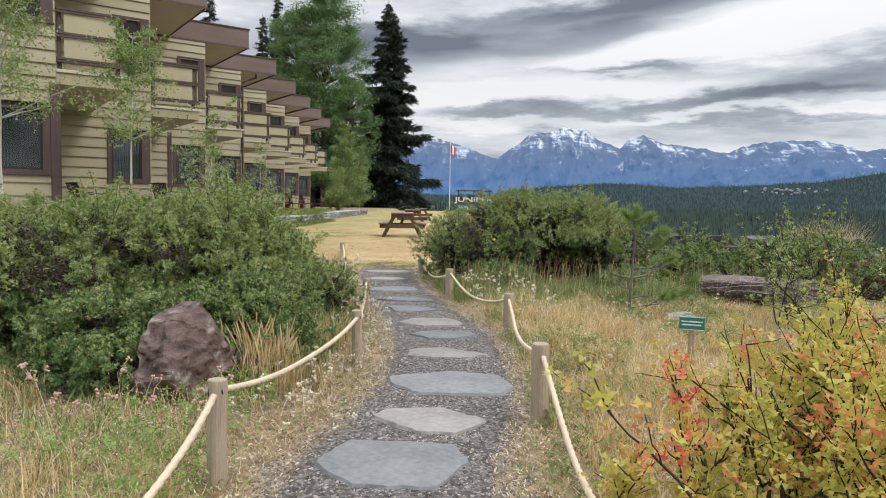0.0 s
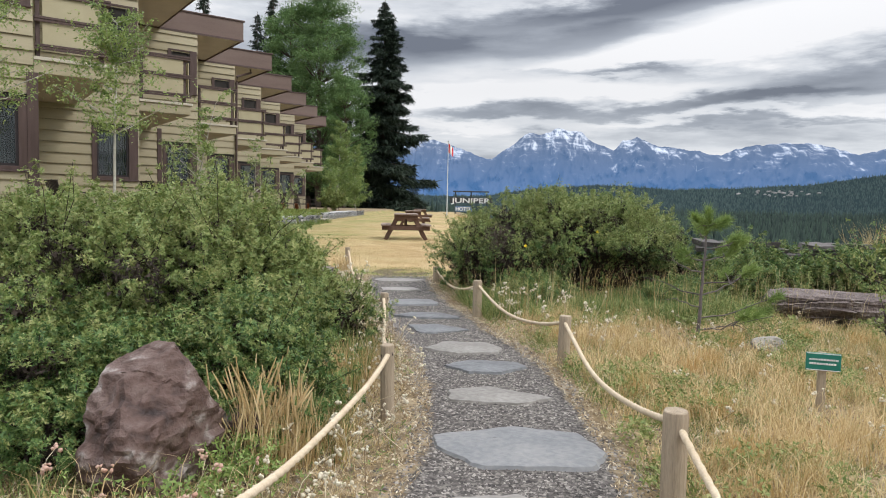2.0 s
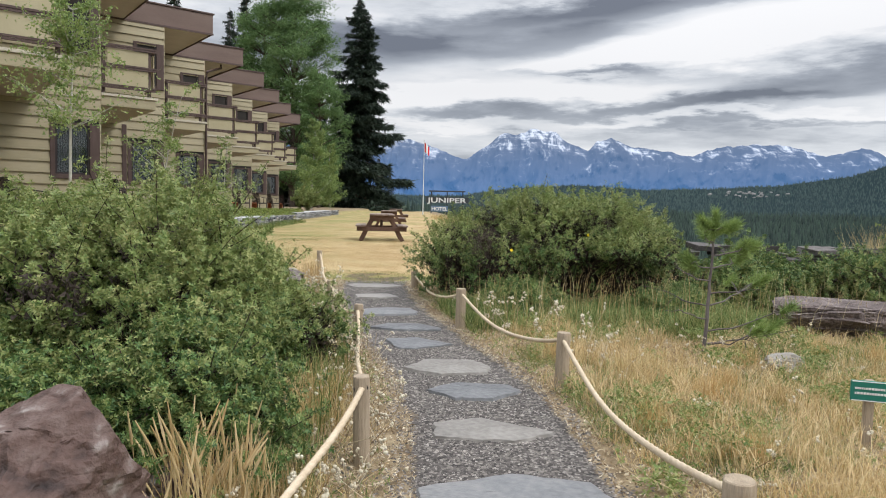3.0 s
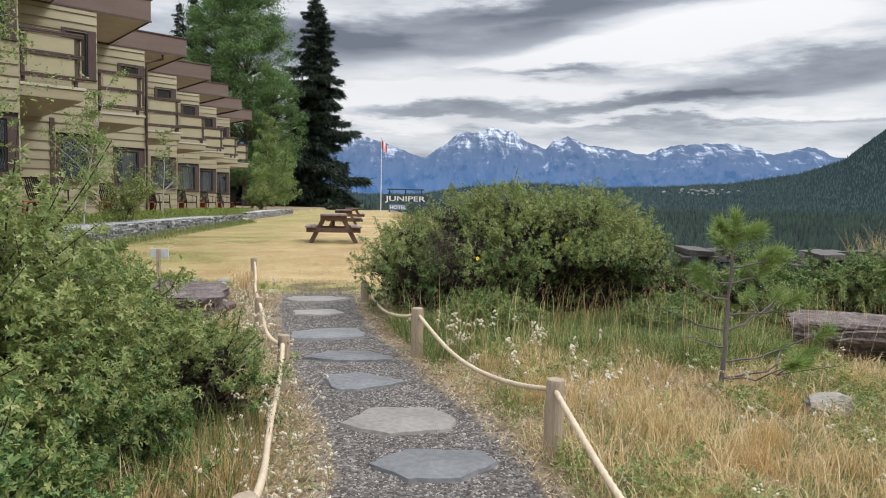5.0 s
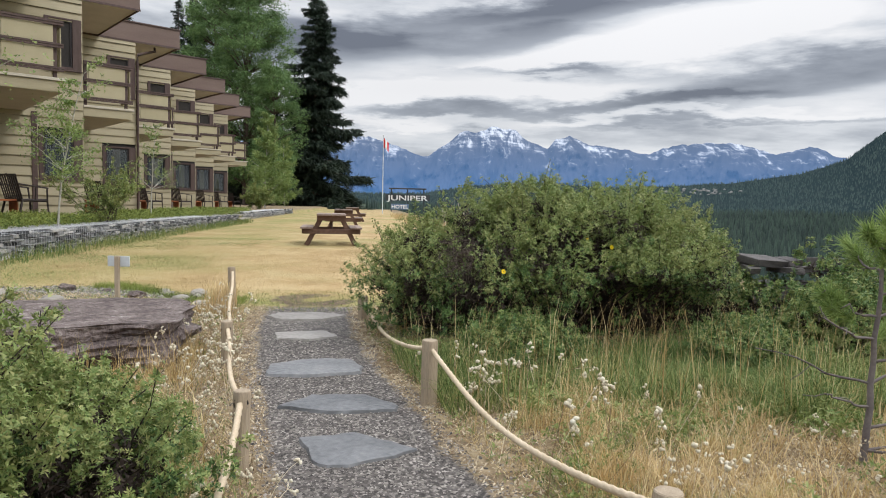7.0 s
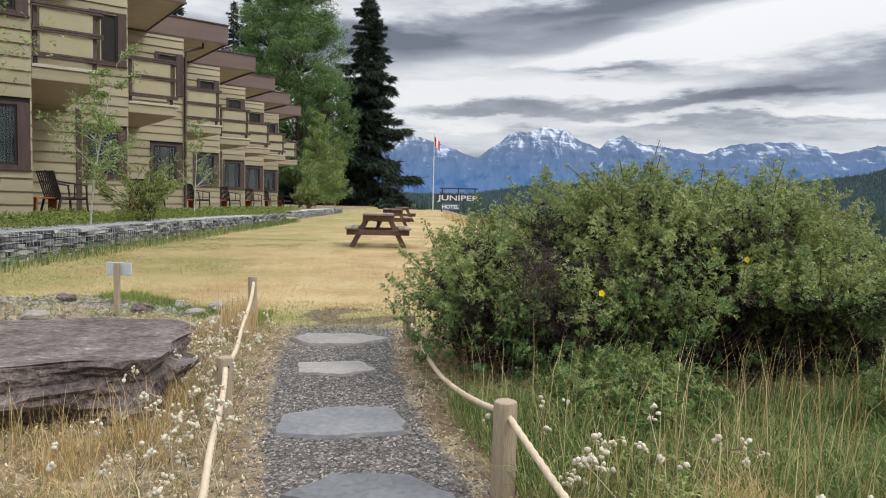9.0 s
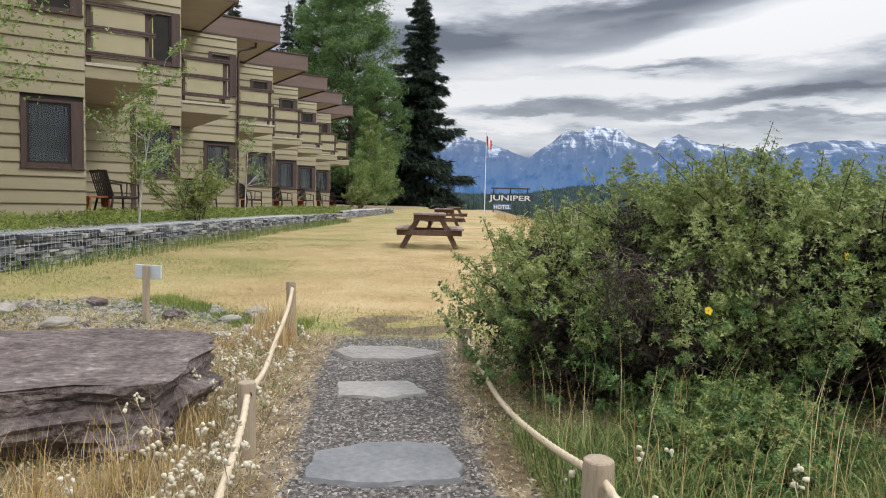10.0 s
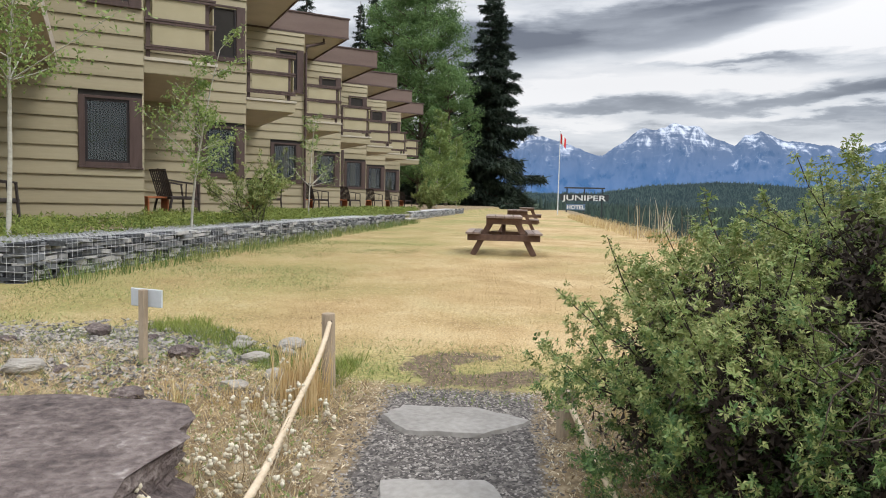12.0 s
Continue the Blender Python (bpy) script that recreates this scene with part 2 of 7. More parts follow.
IRON = material("dark_iron", [(0.3, (0.02, 0.018, 0.017)), (0.7, (0.05, 0.04, 0.035))], 10, 60, 0.55, 0.2, metal=0.7)
SLATE = material("slate_stone", [(0.25, (0.095, 0.098, 0.103)), (0.5, (0.165, 0.168, 0.174)), (0.75, (0.245, 0.24, 0.235))], 2.6, 26, 0.55, 0.7, 0.01, 0.5, obrand=0.3)
SLATEWARM = material("buff_stone", [(0.25, (0.135, 0.125, 0.113)), (0.5, (0.215, 0.20, 0.182)), (0.75, (0.31, 0.292, 0.268))], 2.6, 26, 0.6, 0.7, 0.01, 0.5, obrand=0.3)
ROCK = material("red_brown_rock", [(0.30, (0.030, 0.021, 0.020)), (0.45, (0.098, 0.060, 0.050)), (0.55, (0.140, 0.098, 0.086)), (0.64, (0.31, 0.275, 0.255))], 3.0, 12, 0.7, 1.0, 0.05, 0.55)
SLABROCK = material("grey_slab_rock", [(0.32, (0.045, 0.034, 0.033)), (0.47, (0.125, 0.097, 0.09)), (0.58, (0.205, 0.168, 0.155)), (0.70, (0.40, 0.36, 0.335))], 4.0, 26, 0.8, 1.0, 0.05, 0.5)
PALEROCK = material("pale_rock", [(0.25, (0.21, 0.19, 0.165)), (0.8, (0.43, 0.405, 0.36))], 4, 30, 0.8, 0.6, 0.01, island=0.3)
PEBBLE = material("pebble", [(0.1, (0.040, 0.036, 0.034)), (0.5, (0.115, 0.102, 0.094)), (0.9, (0.34, 0.31, 0.28))], 6, 40, 0.8, 0.2, island=0.85)
GABSTONE = material("gabion_slate", [(0.15, (0.035, 0.038, 0.043)), (0.5, (0.155, 0.162, 0.172)), (0.85, (0.42, 0.41, 0.395))], 3, 25, 0.75, 0.5, 0.01, island=0.8, obrand=0.75)
WIRE = material("galvanised_wire", [(0.3, (0.42, 0.425, 0.43)), (0.7, (0.56, 0.565, 0.57))], 10, 60, 0.45, 0.1, metal=0.4)
TABLEWOOD = material("red_brown_wood", [(0.25, (0.075, 0.042, 0.030)), (0.7, (0.16, 0.095, 0.068))], 3, 40, 0.7, 0.4, 0.004, stretch=(4, 0.6, 4), obrand=0.3)
TABLETOP = material("worn_table_wood", [(0.25, (0.14, 0.10, 0.085)), (0.7, (0.26, 0.20, 0.17))], 3, 40, 0.75, 0.4, 0.004, stretch=(4, 0.6, 4), obrand=0.3)
WICKER = material("dark_wicker", [(0.3, (0.018, 0.014, 0.013)), (0.7, (0.05, 0.038, 0.034))], 8, 90, 0.6, 0.5, 0.006)
TERRACOTTA = material("orange_wood", [(0.3, (0.27, 0.085, 0.035)), (0.7, (0.38, 0.14, 0.06))], 4, 40, 0.7, 0.2)
SIGNGREEN = material("green_sign", [(0.3, (0.015, 0.14, 0.105)), (0.7, (0.025, 0.19, 0.145))], 5, 40, 0.4, 0.05)
SIGNWHITE = material("white_paint", [(0.3, (0.72, 0.72, 0.70)), (0.7, (0.82, 0.82, 0.80))], 5, 40, 0.5, 0.05)
SIGNGREY = material("pale_grey_plate", [(0.3, (0.42, 0.45, 0.47)), (0.7, (0.52, 0.55, 0.57))], 5, 40, 0.5, 0.05)
SIGNDARK = material("dark_steel", [(0.3, (0.03, 0.035, 0.04)), (0.7, (0.06, 0.065, 0.07))], 5, 40, 0.5, 0.05)
SIGNBLUE = material("blue_sign_panel", [(0.3, (0.09, 0.15, 0.24)), (0.7, (0.13, 0.20, 0.30))], 5, 40, 0.5, 0.05)
FLAGRED = material("red_cloth", [(0.3, (0.55, 0.02, 0.025)), (0.7, (0.66, 0.04, 0.04))], 5, 40, 0.8, 0.05)
POLE = material("white_pole", [(0.3, (0.55, 0.57, 0.6)), (0.7, (0.68, 0.7, 0.72))], 5, 40, 0.4, 0.05)
TIMBER = material("old_timber", [(0.25, (0.10, 0.065, 0.05)), (0.7, (0.22, 0.15, 0.12))], 3, 40, 0.85, 0.5, 0.01, stretch=(0.5, 4, 4))
TOWN = material("pale_gravel_pit", [(0.3, (0.20, 0.19, 0.185)), (0.7, (0.34, 0.33, 0.32))], 0.02, 0.1, 0.9, 0)
FORESTTREE = material("far_conifer", [(0.2, (0.010, 0.021, 0.018)), (0.8, (0.030, 0.052, 0.038))], 0.01, 0.1, 0.9, 0, island=0.6)
HILLTREE = material("hazy_conifer", [(0.2, (0.014, 0.026, 0.026)), (0.8, (0.045, 0.068, 0.056))], 0.004, 0.05, 0.9, 0, island=0.5)
STRAW = material("stiff_straw", [(0.2, (0.50, 0.35, 0.16)), (0.8, (0.76, 0.62, 0.38))], 2, 20, 0.6, 0, 0.01, 0.3, island=0.5, thin=0.3)


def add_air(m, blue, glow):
    """Paint the air's blue haze onto far things as emission."""
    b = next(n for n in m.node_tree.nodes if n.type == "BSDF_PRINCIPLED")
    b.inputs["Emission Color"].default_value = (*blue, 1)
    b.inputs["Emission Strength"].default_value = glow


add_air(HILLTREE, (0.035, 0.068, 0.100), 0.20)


def glass_material():
    """A clear double pane: see-through, with a gloss that grows with the angle."""
    m = bpy.data.materials.new("window_glass")
    m.use_nodes = True
    nt = m.node_tree
    nt.nodes.clear()
    nd, ln = nt.nodes.new, nt.links.new
    out, mx, clear, gloss, fr = nd("ShaderNodeOutputMaterial"), nd("ShaderNodeMixShader"), nd("ShaderNodeBsdfTransparent"), nd("ShaderNodeBsdfGlossy"), nd("ShaderNodeFresnel")
    clear.inputs[0].default_value = (0.72, 0.78, 0.80, 1)
    gloss.inputs["Roughness"].default_value = 0.015
    fr.inputs["IOR"].default_value = 1.65
    ln(fr.outputs[0], mx.inputs[0])
    ln(clear.outputs[0], mx.inputs[1])
    ln(gloss.outputs[0], mx.inputs[2])
    ln(mx.outputs[0], out.inputs[0])
    return m


GLASS = glass_material()


def ground_material():
    """Lawn, gravel, dry border and terrace soil, by the masks stored on the ground sheet."""
    m = bpy.data.materials.new("ground_soil")
    m.use_nodes = True
    nt = m.node_tree
    nt.nodes.clear()
    nd, ln = nt.nodes.new, nt.links.new
    bsdf, out, co = nd("ShaderNodeBsdfPrincipled"), nd("ShaderNodeOutputMaterial"), nd("ShaderNodeTexCoord")
    ln(bsdf.outputs[0], out.inputs[0])

    def noise_fac(scale, detail=6, rough=0.6):
        n = nd("ShaderNodeTexNoise")
        n.inputs["Scale"].default_value, n.inputs["Detail"].default_value, n.inputs["Roughness"].default_value = scale, detail, rough
        ln(co.outputs["Object"], n.inputs["Vector"])
        return n.outputs["Fac"]

    def rampc(fac, stops):
        cr = nd("ShaderNodeValToRGB")
        el = cr.color_ramp.elements
        el[0].position, el[0].color = stops[0][0], (*stops[0][1], 1)
        el[1].position, el[1].color = stops[-1][0], (*stops[-1][1], 1)
        for p, c in stops[1:-1]:
            el.new(p).color = (*c, 1)
        ln(fac, cr.inputs[0])
        return cr.outputs[0]

    def mixc(fac, a, b):
        x = nd("ShaderNodeMix")
        x.data_type = "RGBA"
        ln(fac, x.inputs[0])
        ln(a, x.inputs[6])
        ln(b, x.inputs[7])
        return x.outputs[2]

    def attr(name):
        a = nd("ShaderNodeAttribute")
        a.attribute_name = name
        return a.outputs["Fac"]

    def calc(op, a, b):
        node = nd("ShaderNodeMath")
        node.operation = op
        for i, v in enumerate((a, b)):
            if isinstance(v, (int, float)):
                node.inputs[i].default_value = v
            else:
                ln(v, node.inputs[i])
        return node.outputs[0]

    straw = rampc(noise_fac(0.9, 8, 0.7), [(0.3, (0.30, 0.20, 0.095)), (0.5, (0.47, 0.34, 0.175)), (0.7, (0.58, 0.455, 0.27))])
    green = rampc(noise_fac(14, 6), [(0.3, (0.15, 0.185, 0.055)), (0.7, (0.38, 0.35, 0.135))])
    patch = rampc(noise_fac(0.16, 4), [(0.48, (0, 0, 0)), (0.66, (0.8, 0.8, 0.8))])
    lawn = mixc(patch, straw, green)
    lawn = mixc(calc("MULTIPLY", attr("green"), 0.85), lawn, green)
    speck = rampc(noise_fac(55, 3), [(0.32, (0.34, 0.33, 0.30)), (0.58, (1, 1, 1))])
    mul = nd("ShaderNodeMix")
    mul.data_type, mul.blend_type = "RGBA", "MULTIPLY"
    mul.inputs[0].default_value = 0.8
    ln(lawn, mul.inputs[6])
    ln(speck, mul.inputs[7])
    lawn = mul.outputs[2]
    vor = nd("ShaderNodeTexVoronoi")
    vor.inputs["Scale"].default_value = 55
    ln(co.outputs["Object"], vor.inputs["Vector"])
    gravel = rampc(vor.outputs["Color"], [(0.1, (0.045, 0.040, 0.038)), (0.5, (0.10, 0.090, 0.083)), (0.9, (0.22, 0.20, 0.18))])
    border = rampc(noise_fac(9, 8, 0.7), [(0.3, (0.085, 0.062, 0.042)), (0.5, (0.22, 0.165, 0.10)), (0.7, (0.44, 0.36, 0.24))])
    dirt = rampc(noise_fac(30, 6), [(0.3, (0.06, 0.043, 0.032)), (0.7, (0.20, 0.15, 0.10))])
    far = rampc(noise_fac(0.05, 6), [(0.3, (0.025, 0.042, 0.028)), (0.7, (0.055, 0.075, 0.042))])
    raw = nd("ShaderNodeMath")
    raw.operation = "SUBTRACT"
    ln(noise_fac(5, 6, 0.7), raw.inputs[0])
    raw.inputs[1].default_value = 0.5
    ragged = raw.outputs[0]

    def edge(name):
        r = nd("ShaderNodeMapRange")
        r.interpolation_type = "SMOOTHSTEP"
        r.inputs["From Min"].default_value, r.inputs["From Max"].default_value = 0.35, 0.65
        ln(calc("ADD", attr(name), calc("MULTIPLY", ragged, 0.9)), r.inputs["Value"])
        return r.outputs[0]

    col = mixc(edge("lawn"), border, lawn)
    torn = calc("ADD", attr("dirt"), calc("MULTIPLY", calc("SUBTRACT", noise_fac(7, 9, 0.8), 0.5), 2.2))
    tr = nd("ShaderNodeMapRange")
    tr.inputs["From Min"].default_value, tr.inputs["From Max"].default_value = 0.40, 0.55
    ln(torn, tr.inputs["Value"])
    seen = nd("ShaderNodeMath")
    seen.operation = "MULTIPLY"
    ln(tr.outputs[0], seen.inputs[0])
    near = nd("ShaderNodeMapRange")
    near.inputs["From Min"].default_value, near.inputs["From Max"].default_value = 0.02, 0.2
    ln(attr("dirt"), near.inputs["Value"])
    ln(near.outputs[0], seen.inputs[1])
    col = mixc(seen.outputs[0], col, dirt)
    col = mixc(edge("gravel"), col, gravel)
    col = mixc(attr("far"), col, far)
    ln(col, bsdf.inputs["Base Color"])
    bsdf.inputs["Roughness"].default_value = 0.9
    bsdf.inputs["Specular IOR Level"].default_value = 0.15
    bp = nd("ShaderNodeBump")
    bp.inputs["Strength"].default_value, bp.inputs["Distance"].default_value = 0.6, 0.015
    ln(noise_fac(45, 6, 0.7), bp.inputs["Height"])
    ln(bp.outputs[0], bsdf.inputs["Normal"])
    return m


GROUND = ground_material()


def mountain_material(name, snow, rock, blue, high_air, snow_from, snow_to, glow, grain=0.004):
    """Banded rock with snow in its gullies and on its ledges; the air's blue haze is painted as surface glow."""
    m = bpy.data.materials.new(name)
    m.use_nodes = True
    nt = m.node_tree
    nd, ln = nt.nodes.new, nt.links.new
    b = nt.nodes["Principled BSDF"]
    co, sp = nd("ShaderNodeTexCoord"), nd("ShaderNodeSeparateXYZ")
    ln(co.outputs["Object"], sp.inputs[0])

    def streaks(scale, stretch, turn, rough):
        n, mp = nd("ShaderNodeTexNoise"), nd("ShaderNodeMapping")
        n.inputs["Scale"].default_value, n.inputs["Detail"].default_value, n.inputs["Roughness"].default_value = scale, 10, rough
        n.inputs["Distortion"].default_value = 0.6
        mp.inputs["Scale"].default_value, mp.inputs["Rotation"].default_value = stretch, (0, radians(turn), 0)
        ln(co.outputs["Object"], mp.inputs[0])
        ln(mp.outputs[0], n.inputs["Vector"])
        return n.outputs["Fac"]

    def calc(op, a, c):
        node = nd("ShaderNodeMath")
        node.operation = op
        for i, v in enumerate((a, c)):
            if isinstance(v, (int, float)):
                node.inputs[i].default_value = v
            else:
                ln(v, node.inputs[i])
        return node.outputs[0]

    h = nd("ShaderNodeMapRange")
    h.inputs["From Min"].default_value, h.inputs["From Max"].default_value, h.inputs["To Max"].default_value = snow_from, snow_to, 0.76
    ln(sp.outputs["Z"], h.inputs["Value"])
    gully = streaks(grain * 3.6, (1.0, 0.3, 0.5), 26, 0.74)
    ledge = streaks(grain * 2.0, (0.45, 0.3, 5.0), -7, 0.66)
    fac = calc("ADD", calc("ADD", h.outputs[0], calc("MULTIPLY", calc("SUBTRACT", gully, 0.5), 2.7)), calc("MULTIPLY", calc("SUBTRACT", ledge, 0.5), 1.1))
    cr = nd("ShaderNodeValToRGB")
    el = cr.color_ramp.elements
    el[0].position, el[0].color = 0.50, (*rock, 1)
    el[1].position, el[1].color = 0.95, (*snow, 1)
    el.new(0.68).color = (*[r * 1.5 + 0.06 * s for r, s in zip(rock, snow)], 1)
    ln(fac, cr.inputs[0])
    ln(cr.outputs[0], b.inputs["Base Color"])
    b.inputs["Roughness"].default_value = 0.95
    b.inputs["Specular IOR Level"].default_value = 0.0
    # haze put in as emission, bluer at the foot and greyer at the crest
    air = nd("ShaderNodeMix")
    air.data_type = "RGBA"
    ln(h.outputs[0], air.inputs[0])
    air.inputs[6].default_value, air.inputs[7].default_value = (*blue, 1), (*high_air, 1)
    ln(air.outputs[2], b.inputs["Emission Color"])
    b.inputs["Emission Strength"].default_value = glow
    return m


# ---- helpers for building ----
def part(name, bm, mat, parent=None, label="", smooth=False):
    me = bpy.data.meshes.new(name)
    bm.to_mesh(me)
    bm.free()
    me.materials.append(mat)
    if smooth:
        me.polygons.foreach_set("use_smooth", [True] * len(me.polygons))
    ob = new(name, me)
    if parent is not None:
        ob.parent = parent
    if label:
        tagged(ob, label)
    return ob


def share(ob, m, parent=None):
    """Another object on the mesh of ob."""
    o = new(ob.name.split(".")[0], ob.data)
    o.matrix_basis = m
    o.parent = parent
    return o


def fast(name, verts, faces, mat, parent=None, label="", smooth=False, mats=None, index=None):
    """A mesh from arrays: verts (n, 3), faces (m, k)."""
    verts, faces = np.asarray(verts, np.float32), np.asarray(faces, np.int32)
    me = bpy.data.meshes.new(name)
    me.vertices.add(len(verts))
    me.vertices.foreach_set("co", verts.ravel())
    k = faces.shape[1]
    me.loops.add(faces.size)
    me.loops.foreach_set("vertex_index", faces.ravel())
    me.polygons.add(len(faces))
    me.polygons.foreach_set("loop_start", np.arange(len(faces), dtype=np.int32) * k)
    if smooth:
        me.polygons.foreach_set("use_smooth", np.ones(len(faces), bool))
    for mm in (mats or [mat]):
        me.materials.append(mm)
    if index is not None:
        me.polygons.foreach_set("material_index", np.asarray(index, np.int32))
    me.update(calc_edges=True)
    me.validate()
    ob = new(name, me)
    if parent is not None:
        ob.parent = parent
    if label:
        tagged(ob, label)
    return ob


def empty(name, m=None):
    e = new(name)
    e.empty_display_size = 0.2
    if m is not None:
        e.matrix_basis = m
    return e


def box(bm, x0, x1, y0, y1, z0, z1, bevel=0.0):
    r = bmesh.ops.create_cube(bm, size=1.0, matrix=Matrix.LocRotScale(((x0 + x1) / 2, (y0 + y1) / 2, (z0 + z1) / 2), None, (x1 - x0, y1 - y0, z1 - z0)))
    if bevel:
        edges = {e for v in r["verts"] for e in v.link_edges}
        bmesh.ops.bevel(bm, geom=list(edges), offset=bevel, segments=1, affect="EDGES")


def boxbm(*a, bevel=0.0):
    bm = bmesh.new()
    box(bm, *a, bevel=bevel)
    return bm


def beam(bm, a, b, w, h, bevel=0.004):
    """A board from a to b, w wide across, h high."""
    a, b = Vector(a), Vector(b)
    d = b - a
    q = d.to_track_quat("Y", "Z")
    r = bmesh.ops.create_cube(bm, size=1.0, matrix=Matrix.LocRotScale((a + b) / 2, q, (w, d.length, h)))
    if bevel:
        bmesh.ops.bevel(bm, geom=list({e for v in r["verts"] for e in v.link_edges}), offset=bevel, segments=1, affect="EDGES")


def tube_arrays(path, radii, sides=7, off=0):
    """Vertices and quads of a tube along a path."""
    path = np.asarray(path, float)
    radii = np.broadcast_to(np.asarray(radii, float), (len(path),))
    tan = np.gradient(path, axis=0)
    tan /= np.linalg.norm(tan, axis=1)[:, None] + 1e-9
    ref = np.where(np.abs(tan[:, 2:3]) > 0.9, [[1.0, 0, 0]], [[0, 0, 1.0]])
    s = np.cross(tan, ref)
    s /= np.linalg.norm(s, axis=1)[:, None] + 1e-9
    t = np.cross(tan, s)
    ang = np.linspace(0, 2 * np.pi, sides, endpoint=False)
    v = path[:, None, :] + radii[:, None, None] * (np.cos(ang)[None, :, None] * s[:, None, :] + np.sin(ang)[None, :, None] * t[:, None, :])
    n = len(path)
    i, j = np.meshgrid(np.arange(n - 1), np.arange(sides), indexing="ij")
    f = np.stack([i * sides + j, i * sides + (j + 1) % sides, (i + 1) * sides + (j + 1) % sides, (i + 1) * sides + j], -1).reshape(-1, 4)
    return v.reshape(-1, 3), f + off


def tubes(name, paths, mat, parent=None, sides=6, label=""):
    vs, fs, off = [], [], 0
    for p, r in paths:
        v, f = tube_arrays(p, r, sides, off)
        vs.append(v)
        fs.append(f)
        off += len(v)
    return fast(name, np.concatenate(vs), np.concatenate(fs), mat, parent, label, smooth=True)


def smoothstep(a, b, x):
    t = np.clip((x - a) / (b - a), 0, 1)
    return t * t * (3 - 2 * t)


def fract_noise(x, y, seed=0):
    """Cheap smooth value noise on arrays."""
    xi, yi = np.floor(x).astype(int), np.floor(y).astype(int)
    xf, yf = x - xi, y - yi

    def h(a, b):
        v = np.sin(a * 127.1 + b * 311.7 + seed * 74.7) * 43758.5453
        return v - np.floor(v)

    u, w = xf * xf * (3 - 2 * xf), yf * yf * (3 - 2 * yf)
    return (h(xi, yi) * (1 - u) + h(xi + 1, yi) * u) * (1 - w) + (h(xi, yi + 1) * (1 - u) + h(xi + 1, yi + 1) * u) * w


def fbm(x, y, seed=0, octaves=4):
    v, a = 0, 0.5
    for o in range(octaves):
        v = v + a * fract_noise(x * 2 ** o, y * 2 ** o, seed + o)
        a *= 0.5
    return v


# ---- the ground ----
PATH_Y = [-6, 3.2, 3.85, 4.67, 5.62, 6.4, 7.1, 8.0, 8.75, 9.6, 10.7, 11.6, 13]
PATH_X = [-0.6, -0.2, -0.05, 0.06, 0.06, 0.0, -0.1, -0.34, -0.46, -0.67, -0.85, -0.93, -0.95]
EDGE_Y = [-20, 8, 12, 16, 22, 30, 42, 55, 70, 90, 120]
EDGE_X = [9, 8, 6.5, 4.6, 3.6, 2.7, 2.0, 1.6, 1.8, 2.0, 2.0]
GAB_X = -6.55


def path_x(y):
    return np.interp(y, PATH_Y, PATH_X)


def ground_z(x, y):
    x, y = np.asarray(x, float), np.asarray(y, float)
    z = np.interp(y, [0, 8.5, 11.5, 13, 21.5, 40, 72], [0.0, 0.0, 0.075, 0.12, 0.2, 0.23, 0.27])
    away = np.abs(x - path_x(y))
    z = z + 0.05 * smoothstep(0.5, 1.5, away) * smoothstep(13, 11, y) + 0.10 * smoothstep(1.2, 2.4, path_x(y) - x) * smoothstep(8.5, 11, y) * smoothstep(14, 12.3, y)
    z = z + 0.035 * (fbm(x * 1.3, y * 1.3, 3) - 0.5) * smoothstep(0.35, 1.0, away)
    drop = np.maximum(x - np.interp(y, EDGE_Y, EDGE_X), 0)
    z = z - 0.30 * drop * smoothstep(0, 6, drop)
    z = z - 0.22 * np.maximum(y - 118, 0)
    terr = smoothstep(GAB_X - 0.25, GAB_X - 0.55, x) * smoothstep(15.2, 16.0, y)
    z = z + (0.62 - z) * terr * (x < 0)
    bank = smoothstep(-7.5, -12, x) * smoothstep(16, 12, y) * (1 - terr)
    z = z + 0.35 * bank
    return np.maximum(z, -22 + 15 * smoothstep(150, 950, np.hypot(x, y)) + 2 * fbm(x * 0.01, y * 0.01, 9))


